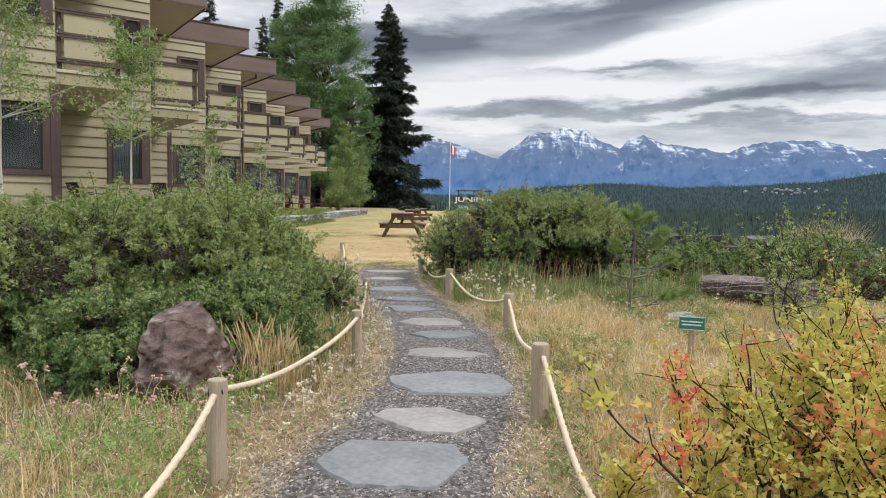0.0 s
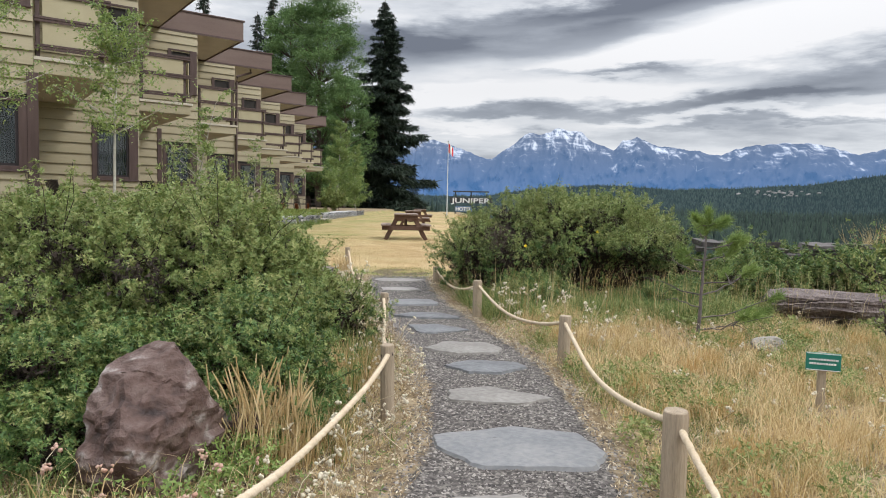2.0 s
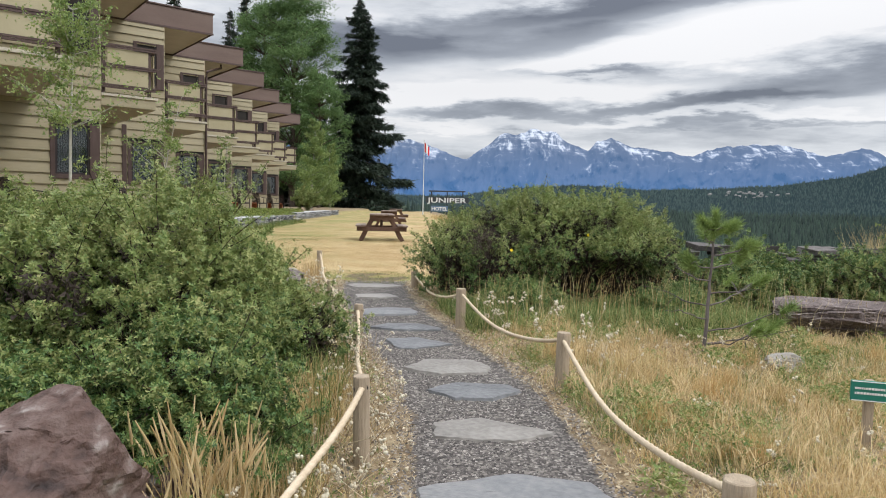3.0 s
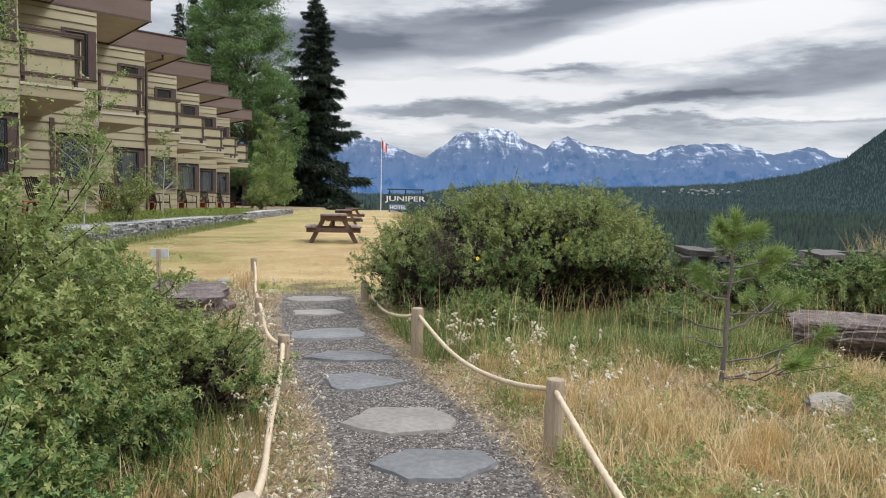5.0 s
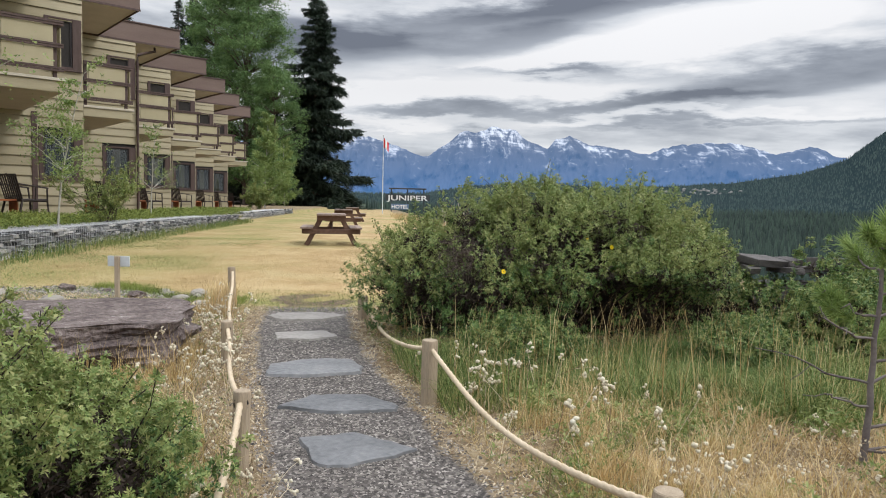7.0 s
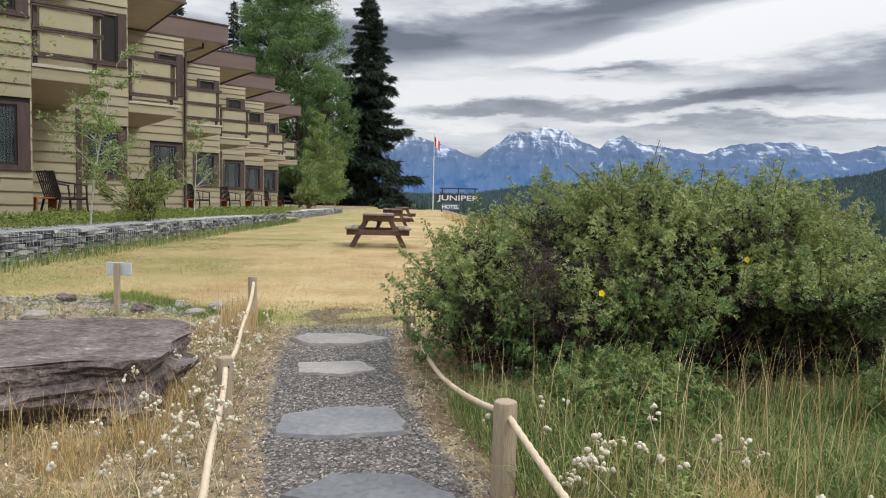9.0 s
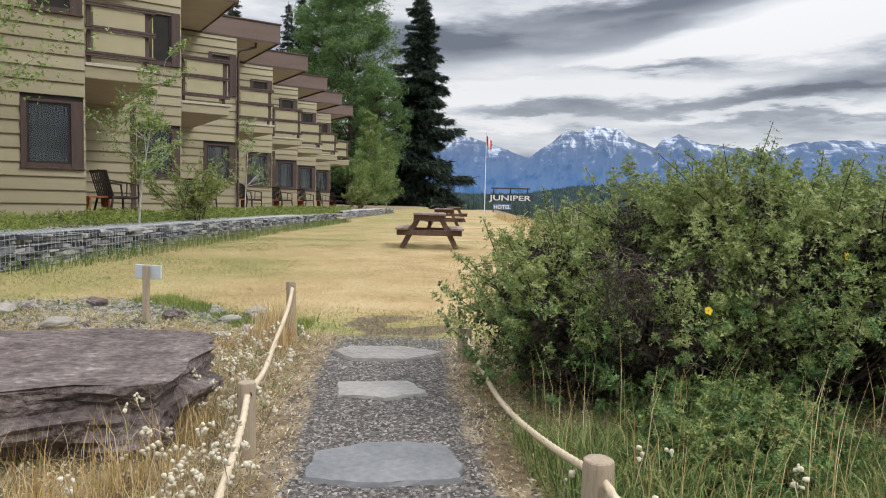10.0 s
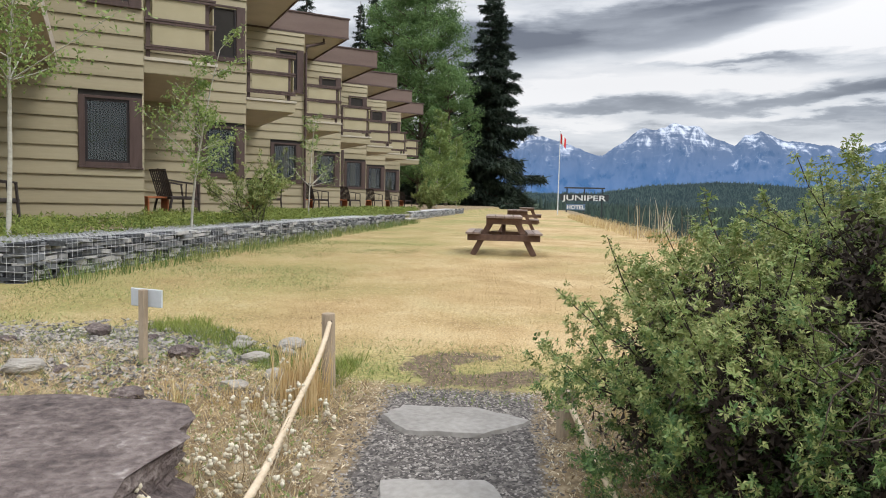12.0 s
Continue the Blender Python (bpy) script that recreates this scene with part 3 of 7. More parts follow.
def build_ground():
    xs = np.unique(np.concatenate([np.arange(-7, 7.01, 0.14), np.arange(-30, 30.1, 1.0), np.sign(np.linspace(-1, 1, 61)) * np.abs(np.linspace(-1, 1, 61)) ** 3 * 4200]))
    ys = np.unique(np.concatenate([np.arange(-1, 17.01, 0.14), np.arange(17, 70, 0.6), np.arange(-40, 130, 2.0), np.linspace(130, 400, 40), np.linspace(400, 4200, 40), -np.linspace(45, 3000, 25)]))
    X, Y = np.meshgrid(xs, ys)
    Z = ground_z(X, Y)
    nx, ny = len(xs), len(ys)
    i, j = np.meshgrid(np.arange(ny - 1), np.arange(nx - 1), indexing="ij")
    f = np.stack([i * nx + j, i * nx + j + 1, (i + 1) * nx + j + 1, (i + 1) * nx + j], -1).reshape(-1, 4)
    ob = fast("ground", np.stack([X, Y, Z], -1).reshape(-1, 3), f, GROUND, smooth=True)
    away = X - path_x(Y)
    masks = {}
    wid = np.interp(Y, [0, 3, 5, 8, 10, 12], [0.54, 0.48, 0.45, 0.45, 0.42, 0.40])
    masks["gravel"] = 1 - smoothstep(-0.12, 0.12, np.abs(away) - wid)
    masks["gravel"] = masks["gravel"] * smoothstep(12.3, 12.0, Y)
    edge = X - np.interp(Y, EDGE_Y, EDGE_X)
    masks["lawn"] = smoothstep(11.9, 12.6, Y) * smoothstep(0.6, -0.4, edge) * smoothstep(GAB_X - 1, GAB_X + 0.1, X) * smoothstep(118, 100, Y)
    masks["green"] = np.clip(smoothstep(13.6, 12.2, Y) * 0.9 + smoothstep(6.3, 1.2, X - GAB_X) * 0.95 * np.clip(0.25 + 1.6 * (fbm(X * 0.8, Y * 0.8, 70) - 0.3), 0, 1) + smoothstep(30, 60, Y) * 0.0, 0, 1)
    d1 = np.abs(np.hypot((X + 0.93) / 0.46, (Y - 12.68) / 0.40) - 0.75) + 0.75 * smoothstep(-1.0, -0.55, X) * smoothstep(12.6, 12.9, Y)
    masks["dirt"] = (1 - smoothstep(0.15, 0.65, d1)) * 0.80
    masks["far"] = np.clip(smoothstep(1.5, 5, edge) + smoothstep(118, 130, Y) + smoothstep(-60, -90, X), 0, 1)
    for name, values in masks.items():
        a = ob.data.attributes.new(name, "FLOAT", "POINT")
        a.data.foreach_set("value", np.asarray(values, np.float32).ravel())
    return tagged(ob, "ground of gravel path, straw-dry lawn and weedy border", "ground", kind="structure")


build_ground()


# ---- far mountains and forested hills ----
def far_range(name, control, distance, base, rough, seed, mat, depth, label, rows=26, fold=0.12):
    """A range seen from far: ridge heights by azimuth (degrees), folded into spurs that run down to its foot."""
    azs = np.arange(control[0][0], control[-1][0] + 0.01, 0.09)
    crest = np.interp(azs, [c[0] for c in control], [c[1] for c in control])
    crest = crest + rough * (fbm(azs * 1.3, azs * 0 + 2, seed, 6) - 0.5) * 2
    k = np.linspace(0, 1, rows)
    A, K = np.meshgrid(azs, k)
    spur = (1 - 2 * np.abs(fbm(A * 0.55 + 0.5 * K, K * 2.2 + A * 0.12, seed + 5, 6) - 0.5)) - 0.72
    fall = K ** 0.8
    top = np.tan(np.radians(crest))[None, :] * distance
    D = distance - depth * fall + spur * depth * fold * np.sin(np.pi * np.clip(K, 0, 1)) ** 0.7
    Z = (top + 1.3) * (1 - fall) + base * fall + spur * rough * distance * 0.02 * np.sin(np.pi * K)
    Z = Z * (D / distance) ** np.where(Z > 0, 1, 0)
    X, Y = np.sin(np.radians(A)) * D, np.cos(np.radians(A)) * D
    n = len(azs)
    i, j = np.meshgrid(np.arange(rows - 1), np.arange(n - 1), indexing="ij")
    f = np.stack([i * n + j, i * n + j + 1, (i + 1) * n + j + 1, (i + 1) * n + j], -1).reshape(-1, 4)
    ob = fast(name, np.stack([X, Y, Z], -1).reshape(-1, 3), f, mat, smooth=False)
    return tagged(ob, label, "mountain", kind="structure")


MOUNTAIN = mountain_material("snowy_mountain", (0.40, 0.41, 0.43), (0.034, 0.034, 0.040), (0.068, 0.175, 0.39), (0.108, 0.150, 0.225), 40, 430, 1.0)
# the hill's haze is painted as well, a faint blue emission
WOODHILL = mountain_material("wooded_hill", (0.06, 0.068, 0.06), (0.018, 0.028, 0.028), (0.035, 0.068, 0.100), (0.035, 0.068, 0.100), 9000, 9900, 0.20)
RIDGE = [(-40, 4.5), (-25, 4.8), (-12, 5.2), (-5, 5.0), (-1.6, 5.7), (-0.4, 5.4), (2.1, 4.7), (4.5, 3.9), (6.0, 5.0), (7.2, 6.0), (8.6, 6.1), (10.0, 6.5), (11.8, 6.1), (12.8, 5.3), (14.4, 4.7), (15.1, 5.6), (16.2, 5.8), (18.0, 5.0), (20.2, 4.7), (22.5, 4.3), (23.7, 4.9), (25.5, 5.2), (29.0, 5.1), (31.8, 4.3), (33.8, 4.8), (35, 4.3), (37, 3.6), (50, 4.0), (70, 3.0)]
far_range("mountain_range", RIDGE, 4300, -60, 0.22, 11, MOUNTAIN, 1500, "distant mountain range with snow on its crests and blue haze painted on", rows=44, fold=0.5)
HILL = [(-60, 3.0), (-25, 1.5), (0, 0.8), (4.1, 0.9), (8.2, 1.6), (13.7, 1.95), (18.9, 1.65), (23, 1.75), (28.8, 2.1), (33.3, 2.8), (36.2, 3.8), (37.9, 5.3), (39.1, 6.3), (43, 8.5), (50, 10.5), (60, 8), (75, 5)]
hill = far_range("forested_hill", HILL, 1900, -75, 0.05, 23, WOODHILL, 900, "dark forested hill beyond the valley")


def far_forest(name, n, az0, az1, d0, d1, size, seed, rise, label, cap=0.35):
    """Many small spiky conifers on the slopes of the valley; rise gives the height of the ground there."""
    rng = np.random.default_rng(seed)
    az = np.radians(rng.uniform(az0, az1, n))
    d = d0 * (d1 / d0) ** rng.uniform(0, 1, n)
    x, y = np.sin(az) * d, np.cos(az) * d
    z = rise(x, y, az, d)
    h = size * rng.uniform(0.55, 1.25, n)
    r = h * rng.uniform(0.13, 0.2, n)
    low = (z + h - 1.3) / d < np.tan(np.radians(cap + 0.25 * rng.uniform(-1, 1, n)))
    x, y, z, h, r, n = x[low], y[low], z[low], h[low], r[low], int(low.sum())
    ang = np.arange(5) * 2 * np.pi / 5
    ring = np.stack([np.cos(ang), np.sin(ang), 0 * ang], -1)
    vs, fs = [], []
    for lift, rr, top in ((0.05, 1.0, 0.62), (0.38, 0.66, 1.0)):
        base = np.stack([x, y, z + h * lift], -1)[:, None, :] + ring[None] * (r * rr)[:, None, None]
        tip = np.stack([x, y, z + h * top], -1)[:, None, :]
        vs.append(np.concatenate([base, tip], 1).reshape(-1, 3))
    for part_no in range(2):
        o = part_no * n * 6 + np.arange(n)[:, None, None] * 6
        k = np.arange(5)
        fs.append((o + np.stack([k, (k + 1) % 5, 0 * k + 5], -1)[None]).reshape(-1, 3))
    ob = fast(name, np.concatenate(vs), np.concatenate(fs), FORESTTREE)
    return tagged(ob, label, "forest", kind="stuff")


far_forest("valley_forest", 20000, -4, 48, 150, 950, 10, 5, lambda x, y, az, d: ground_z(x, y) - 0.5, "dense dark conifer forest on the valley floor")


def hill_trees(n, seed):
    """Small conifers standing on the far hill's slope."""
    rng = np.random.default_rng(seed)
    rows = 26
    co = np.array([v.co[:] for v in hill.data.vertices]).reshape(rows, -1, 3)
    a, k = rng.uniform(0.35, 0.93, n) * (co.shape[1] - 2), rng.uniform(0, 1, n) ** 1.5 * (rows - 8)
    ia, ik = a.astype(int), k.astype(int)
    fa, fk = (a - ia)[:, None], (k - ik)[:, None]
    p = (co[ik, ia] * (1 - fa) + co[ik, ia + 1] * fa) * (1 - fk) + (co[ik + 1, ia] * (1 - fa) + co[ik + 1, ia + 1] * fa) * fk
    h = rng.uniform(3.5, 7.5, n)
    ang = np.arange(4) * np.pi / 2
    ring = np.stack([np.cos(ang), np.sin(ang), 0 * ang], -1)
    v = np.concatenate([p[:, None, :] - [0, 0, 1.5] + ring[None] * (h * 0.24)[:, None, None], (p + np.stack([0 * h, 0 * h, h], -1))[:, None, :]], 1)
    q = np.arange(4)
    f = np.arange(n)[:, None, None] * 5 + np.stack([q, (q + 1) % 4, 0 * q + 4], -1)[None]
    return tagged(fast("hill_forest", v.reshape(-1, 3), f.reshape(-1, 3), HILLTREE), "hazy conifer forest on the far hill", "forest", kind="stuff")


hill_trees(30000, 31)


def far_town():
    """Pale roofs and a gravel pit on the far hillside."""
    rng = random.Random(12)
    bm = bmesh.new()
    for _ in range(36):
        a = radians(rng.gauss(26.6, 1.1))
        f = 0.168 + rng.uniform(-0.03, 0.09)
        d, z = 1895 - 900 * f, 71.0 - 139.3 * f
        w, h = rng.uniform(2.5, 8), rng.uniform(1.2, 2.6)
        m = Matrix.Translation((math.sin(a) * d, math.cos(a) * d, z)) @ Matrix.Rotation(rng.uniform(0, 3), 4, "Z")
        bmesh.ops.create_cube(bm, size=1.0, matrix=m @ Matrix.Diagonal((w, 5, h, 1)))
        bmesh.ops.create_cone(bm, cap_ends=True, segments=4, radius1=w * 0.62, radius2=0.6, depth=1.4, matrix=m @ Matrix.Translation((0, 0, h * 0.5 + 0.7)))
    ob = part("far_village", bm, TOWN)
    return tagged(ob, "pale houses of a village on the far hillside", "village", kind="stuff")


far_town()


# ---- the hotel building ----
U_ANGLE = math.degrees(math.atan2(0.581, 0.814))
STEP_X, STEP_Y = 3.29, 5.127          # from one unit to the next, along and into the building
building = tagged(empty("hotel_building", pose(-10.814, 22.052, 0, 0, 0, U_ANGLE)), "two-storey stepped hotel wing with tan lap siding and brown trim", "building")
Z_BASE, Z_SLAB, Z_ROOF, Z_TOP = 0.45, 4.0, 7.86, 8.67
PITCH = 0.318


def board_mesh():
    """A lap board 1 m long: thick at its lower edge."""
    bm = bmesh.new()
    v = [bm.verts.new(p) for x in (0, 1) for p in ((x, 0.0, 0.03), (x, -0.052, 0.0), (x, -0.056, 0.014), (x, -0.012, PITCH), (x, 0.0, PITCH))]
    for i in range(5):
        bm.faces.new((v[i], v[(i + 1) % 5], v[5 + (i + 1) % 5], v[5 + i]))
    bm.faces.new(v[:5][::-1])
    bm.faces.new(v[5:])
    me = bpy.data.meshes.new("board")
    bm.to_mesh(me)
    bm.free()
    me.materials.append(SIDING)
    return me


BOARD = board_mesh()


def siding(wall, ox, oy, x0, x1, z0, z1, holes=()):
    """Boards over a wall face at depth oy, left out where windows and their trim sit."""
    z = z0
    while z < z1 - 0.02:
        h = min(PITCH, z1 - z)
        spans = [(x0, x1)]
        for hx0, hx1, hz0, hz1 in holes:
            if z + h * 0.5 > hz0 and z + h * 0.5 < hz1:
                spans = [s for a, b in spans for s in ((a, min(b, hx0)), (max(a, hx1), b)) if s[1] - s[0] > 0.03]
        for a, b in spans:
            o = new("board", BOARD)
            o.parent = wall
            o.matrix_basis = Matrix.LocRotScale((ox + a, oy, z), None, (b - a, 1, h / PITCH))
        z += PITCH


def wall_bm(x0, x1, y0, y1, z0, z1, holes=()):
    """A wall slab with openings cut through it."""
    bm = bmesh.new()
    x = x0
    for hx0, hx1, hz0, hz1 in sorted(holes):
        box(bm, x, hx0, y0, y1, z0, z1)
        box(bm, hx0, hx1, y0, y1, z0, hz0)
        box(bm, hx0, hx1, y0, y1, hz1, z1)
        x = hx1
    box(bm, x, x1, y0, y1, z0, z1)
    return bm


def window(ox, oy, x0, x1, z0, z1, left, right, drawn=True, name="window"):
    """Outer trim x0..x1, z0..z1; the sash sits between boards of the given widths."""
    w = empty(name)
    w.parent = building
    w.matrix_basis = pose(ox, oy, 0)
    a, b, c, d = x0 + left, x1 - right, z0 + 0.09, z1 - 0.06
    for bx in ((x0, a, z0, z1), (b, x1, z0, z1), (a, b, z0, c), (a, b, d, z1)):
        part("trim_board", boxbm(bx[0] + 0.001, bx[1] - 0.001, -0.075, 0.0, bx[2], bx[3], bevel=0.004), TRIM, w)
    part("sill", boxbm(x0 - 0.02, x1 + 0.02, -0.10, -0.0, z0 - 0.045, z0 - 0.002, bevel=0.006), TRIM, w)
    fr = bmesh.new()
    t = 0.055
    for bx in ((a, a + t, c, d), (b - t, b, c, d), (a + t, b - t, c, c + t), (a + t, b - t, d - t, d)):
        box(fr, bx[0], bx[1], -0.035, 0.05, bx[2], bx[3])
    part("sash", fr, SASH, w)
    pane = part("pane", boxbm(a + t, b - t, 0.005, 0.011, c + t, d - t), GLASS, w)
    pane.visible_shadow = False
    # a drawn curtain in folds over the sides of the opening
    n = 60
    if not drawn:
        return
    # sheer: pale cloth added across upper panes to brighten them
    sheer = drawn == "sheer"
    # the full-width dark cloth is an added sheet standing for the unlit room
    for s0, s1 in (((a, b),) if drawn in ("sheer", "dark_sheet") else ((a, a + (b - a) * 0.34), (b - (b - a) * 0.30, b))):
        xs = np.linspace(s0, s1, n)
        ys = 0.20 + 0.025 * np.sin(xs * 95) + 0.01 * np.sin(xs * 41)
        v = np.concatenate([np.stack([xs, ys, np.full(n, z)], -1) for z in (c, d)] + [np.stack([xs, ys + 0.006, np.full(n, z)], -1) for z in (c, d)])
        i = np.arange(n - 1)
        f = np.concatenate([np.stack([i, i + 1, n + i + 1, n + i], -1), np.stack([2 * n + i, 3 * n + i, 3 * n + i + 1, 2 * n + i + 1], -1)])
        fast("curtain", v, f, SHEER if sheer else CURTAIN, w, "pale sheer cloth added behind the pane to brighten it" if sheer else "")


def balcony(ox, oy):
    slab = part("balcony", boxbm(ox + 1.345, ox + 2.9, oy + 0.0, oy + STEP_Y - 0.03, Z_SLAB, 4.29, bevel=0.004), SOFFIT, building, "tan boxed balcony with slatted brown railing")
    part("fascia_board", boxbm(ox + 1.345, ox + 2.905, oy - 0.028, oy - 0.001, Z_SLAB + 0.01, 4.285, bevel=0.004), SIDING, slab)
    part("ledge", boxbm(ox + 1.345, ox + 2.97, oy - 0.07, oy + 0.12, 4.292, 4.37, bevel=0.008), LEDGE, slab)
    for x in (1.44, 2.74):
        part("post", boxbm(ox + x - 0.045, ox + x + 0.045, oy + 0.05, oy + 0.14, 4.372, 5.83, bevel=0.004), TRIM, slab)
    for z in (4.60, 5.21, 5.79):
        part("rail", boxbm(ox + 1.36, ox + 2.93, oy - 0.045, oy - 0.005, z - 0.06, z - 0.004, bevel=0.004), TRIM, slab)
        part("rail", boxbm(ox + 1.36, ox + 2.93, oy - 0.055, oy - 0.005, z + 0.004, z + 0.06, bevel=0.004), TRIM, slab)
    for z0, z1 in ((4.67, 5.14), (5.28, 5.72)):
        part("panel", boxbm(ox + 1.53, ox + 2.69, oy + 0.0, oy + 0.035, z0, z1, bevel=0.003), PANEL, slab)
    part("side_rail", boxbm(ox + 2.86, ox + 2.92, oy + 0.0, oy + 1.2, 5.74, 5.84, bevel=0.004), TRIM, slab)
    part("side_panel", boxbm(ox + 2.875, ox + 2.905, oy + 0.14, oy + 1.15, 4.6, 5.7, bevel=0.004), PANEL, slab)


def unit(k):
    ox, oy = STEP_X * (k - 1), STEP_Y * (k - 1)
    left = -9.0 if k == 0 else -1.92
    low = (0.13, 1.03, 1.93, 3.33)
    high = (0.33, 1.03, 5.55, 7.05)
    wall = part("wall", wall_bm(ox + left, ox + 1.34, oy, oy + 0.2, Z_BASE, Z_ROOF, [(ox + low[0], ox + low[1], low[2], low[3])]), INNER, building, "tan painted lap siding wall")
    siding(wall, ox, oy, left, 1.34, 0.66, Z_ROOF, [(0.0, 1.30, 1.80, 3.40), (0.20, 1.30, 5.42, 7.12)])
    window(ox, oy, 0.0, 1.30, 1.83, 3.40, 0.13, 0.27, "dark_sheet" if k in (0, 1, 2) else True)
    window(ox, oy - 0.002, 0.20, 1.30, 5.45, 7.12, 0.13, 0.27, "sheer" if k in (0, 1, 3) else k % 2 == 0)
    # recess beside the room below the balcony, and the upper wall behind the balcony
    part("side_wall", boxbm(ox + 1.14, ox + 1.338, oy + 0.2, oy + STEP_Y, Z_BASE, Z_ROOF), SIDING, building)
    balcony(ox, oy)
    if k == 2 or k == 5:
        part("corner_trim", boxbm(ox - 0.20, ox - 0.04, oy - 0.07, oy - 0.036, 0.6, 4.0, bevel=0.004), TRIM, building)
    if k == 0:
        part("corner_trim", boxbm(ox + 1.20, ox + 1.42, oy - 0.10, oy - 0.06, 0.6, 4.0, bevel=0.004), TRIM, building)
    # flat roof with a deep fascia
    roof = part("roof", boxbm(ox + left, ox + 3.17, oy - 0.02 + 0.04, oy + STEP_Y + 3.0, Z_ROOF + 0.012 * k, Z_TOP - 0.1 + 0.012 * k), SOFFIT, building)
    part("fascia", boxbm(ox + left, ox + 3.20, oy - 0.03, oy + 0.018, Z_ROOF - 0.03, Z_TOP - 0.06, bevel=0.004), FASCIA, roof)
    part("side_fascia", boxbm(ox + 3.172, ox + 3.205, oy + 0.02, oy + STEP_Y + 3.0, Z_ROOF - 0.03, Z_TOP - 0.06, bevel=0.004), FASCIA, roof)
    part("flashing", boxbm(ox + left, ox + 3.25, oy - 0.075, oy + STEP_Y, Z_TOP - 0.058, Z_TOP, bevel=0.006), TRIM, roof)
    part("soffit_edge", boxbm(ox + left, ox + 3.22, oy - 0.045, oy - 0.031, Z_ROOF - 0.05, Z_ROOF + 0.02), TRIM, roof)
    # added near-black partition and floor that keep the room behind the panes dark
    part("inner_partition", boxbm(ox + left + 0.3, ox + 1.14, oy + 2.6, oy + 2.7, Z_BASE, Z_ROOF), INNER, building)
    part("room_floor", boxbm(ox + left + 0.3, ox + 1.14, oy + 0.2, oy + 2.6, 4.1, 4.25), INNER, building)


for k in range(0, 8):
    unit(k)
far_x, far_y = STEP_X * 7, STEP_Y * 7
part("back_wall", boxbm(far_x - 1.9, far_x - 0.45, far_y + 0.0, far_y + 0.2, Z_BASE, Z_ROOF), SIDING, building)
part("end_post", boxbm(far_x - 0.44, far_x - 0.32, far_y - 0.5, far_y - 0.38, Z_BASE, Z_ROOF, bevel=0.01), SIGNWHITE, building, "pale square end post")
ox, oy = STEP_X * 2, STEP_Y * 2
tubes("downspout", [([(ox + 2.3, oy + 0.5, Z_ROOF - 0.03), (ox + 2.3, oy + 0.45, Z_ROOF - 0.2), (ox + 1.42, oy - 0.1, 7.3), (ox + 1.38, oy - 0.12, 7.0), (ox + 1.38, oy - 0.12, 0.7)], 0.055)], TRIM, building, 8)


# ---- furniture on the patios ----
def patio_chair():
    c = empty("patio_chair")
    bm = bmesh.new()
    box(bm, -0.28, 0.28, -0.27, 0.27, 0.36, 0.42, bevel=0.015)
    part("seat", bm, WICKER, c)
    for i in range(9):
        x = -0.26 + 0.065 * i
        bm = bmesh.new()
        beam(bm, (x, 0.25, 0.42), (x * 1.05, 0.38, 0.90 - 0.05 * abs(i - 4) / 4), 0.04, 0.012, 0)
        part("back_slat", bm, WICKER, c)
    bm = bmesh.new()
    beam(bm, (-0.29, 0.385, 0.87), (0.29, 0.385, 0.87), 0.035, 0.035)
    part("top_rail", bm, WICKER, c)
    for sx in (-1, 1):
        for y0, y1 in ((-0.24, -0.27), (0.25, 0.34)):
            bm = bmesh.new()
            beam(bm, (sx * 0.27, y0, 0.40), (sx * 0.29, y1, 0.0), 0.035, 0.035)
            part("leg", bm, WICKER, c)
        bm = bmesh.new()
        beam(bm, (sx * 0.29, 0.33, 0.70), (sx * 0.30, -0.24, 0.63), 0.045, 0.025)
        beam(bm, (sx * 0.30, -0.22, 0.63), (sx * 0.28, -0.24, 0.40), 0.03, 0.03)
        beam(bm, (sx * 0.295, 0.0, 0.645), (sx * 0.28, 0.0, 0.40), 0.02, 0.02)
        part("armrest", bm, WICKER, c)
    return tagged(c, "dark brown wicker patio armchair on the hotel terrace", "chair", "chairs along the terrace")


def side_box():
    c = empty("side_table")
    part("top", boxbm(-0.22, 0.22, -0.22, 0.22, 0.42, 0.46, bevel=0.006), TERRACOTTA, c)
    for sx in (-1, 1):
        part("side_panel", boxbm(sx * 0.19 - 0.015, sx * 0.19 + 0.015, -0.19, 0.19, 0.0, 0.418, bevel=0.004), TERRACOTTA, c)
    part("shelf", boxbm(-0.173, 0.173, -0.18, 0.18, 0.12, 0.14), TERRACOTTA, c)
    return tagged(c, "orange-stained small wooden side table beside a chair", "table", "side tables along the terrace")


BM = building.matrix_basis
chair, stool = patio_chair(), side_box()
first = True
for k in range(0, 8):
    for thing, dx, dy, turn, grow in ((chair, 2.15, 0.72, 105, 1.17), (stool, 1.62, 0.62, 8, 1.1)):
        p = BM @ Vector((STEP_X * (k - 1) + dx, STEP_Y * (k - 1) + dy, 0))
        m = pose(p.x, p.y, float(ground_z(p.x, p.y)), 0, 0, U_ANGLE + turn + 7 * (k % 3)) @ Matrix.Diagonal((grow, grow, grow, 1))
        if first:
            thing.matrix_basis = m
        else:
            copy_thing(thing, m)
    first = False


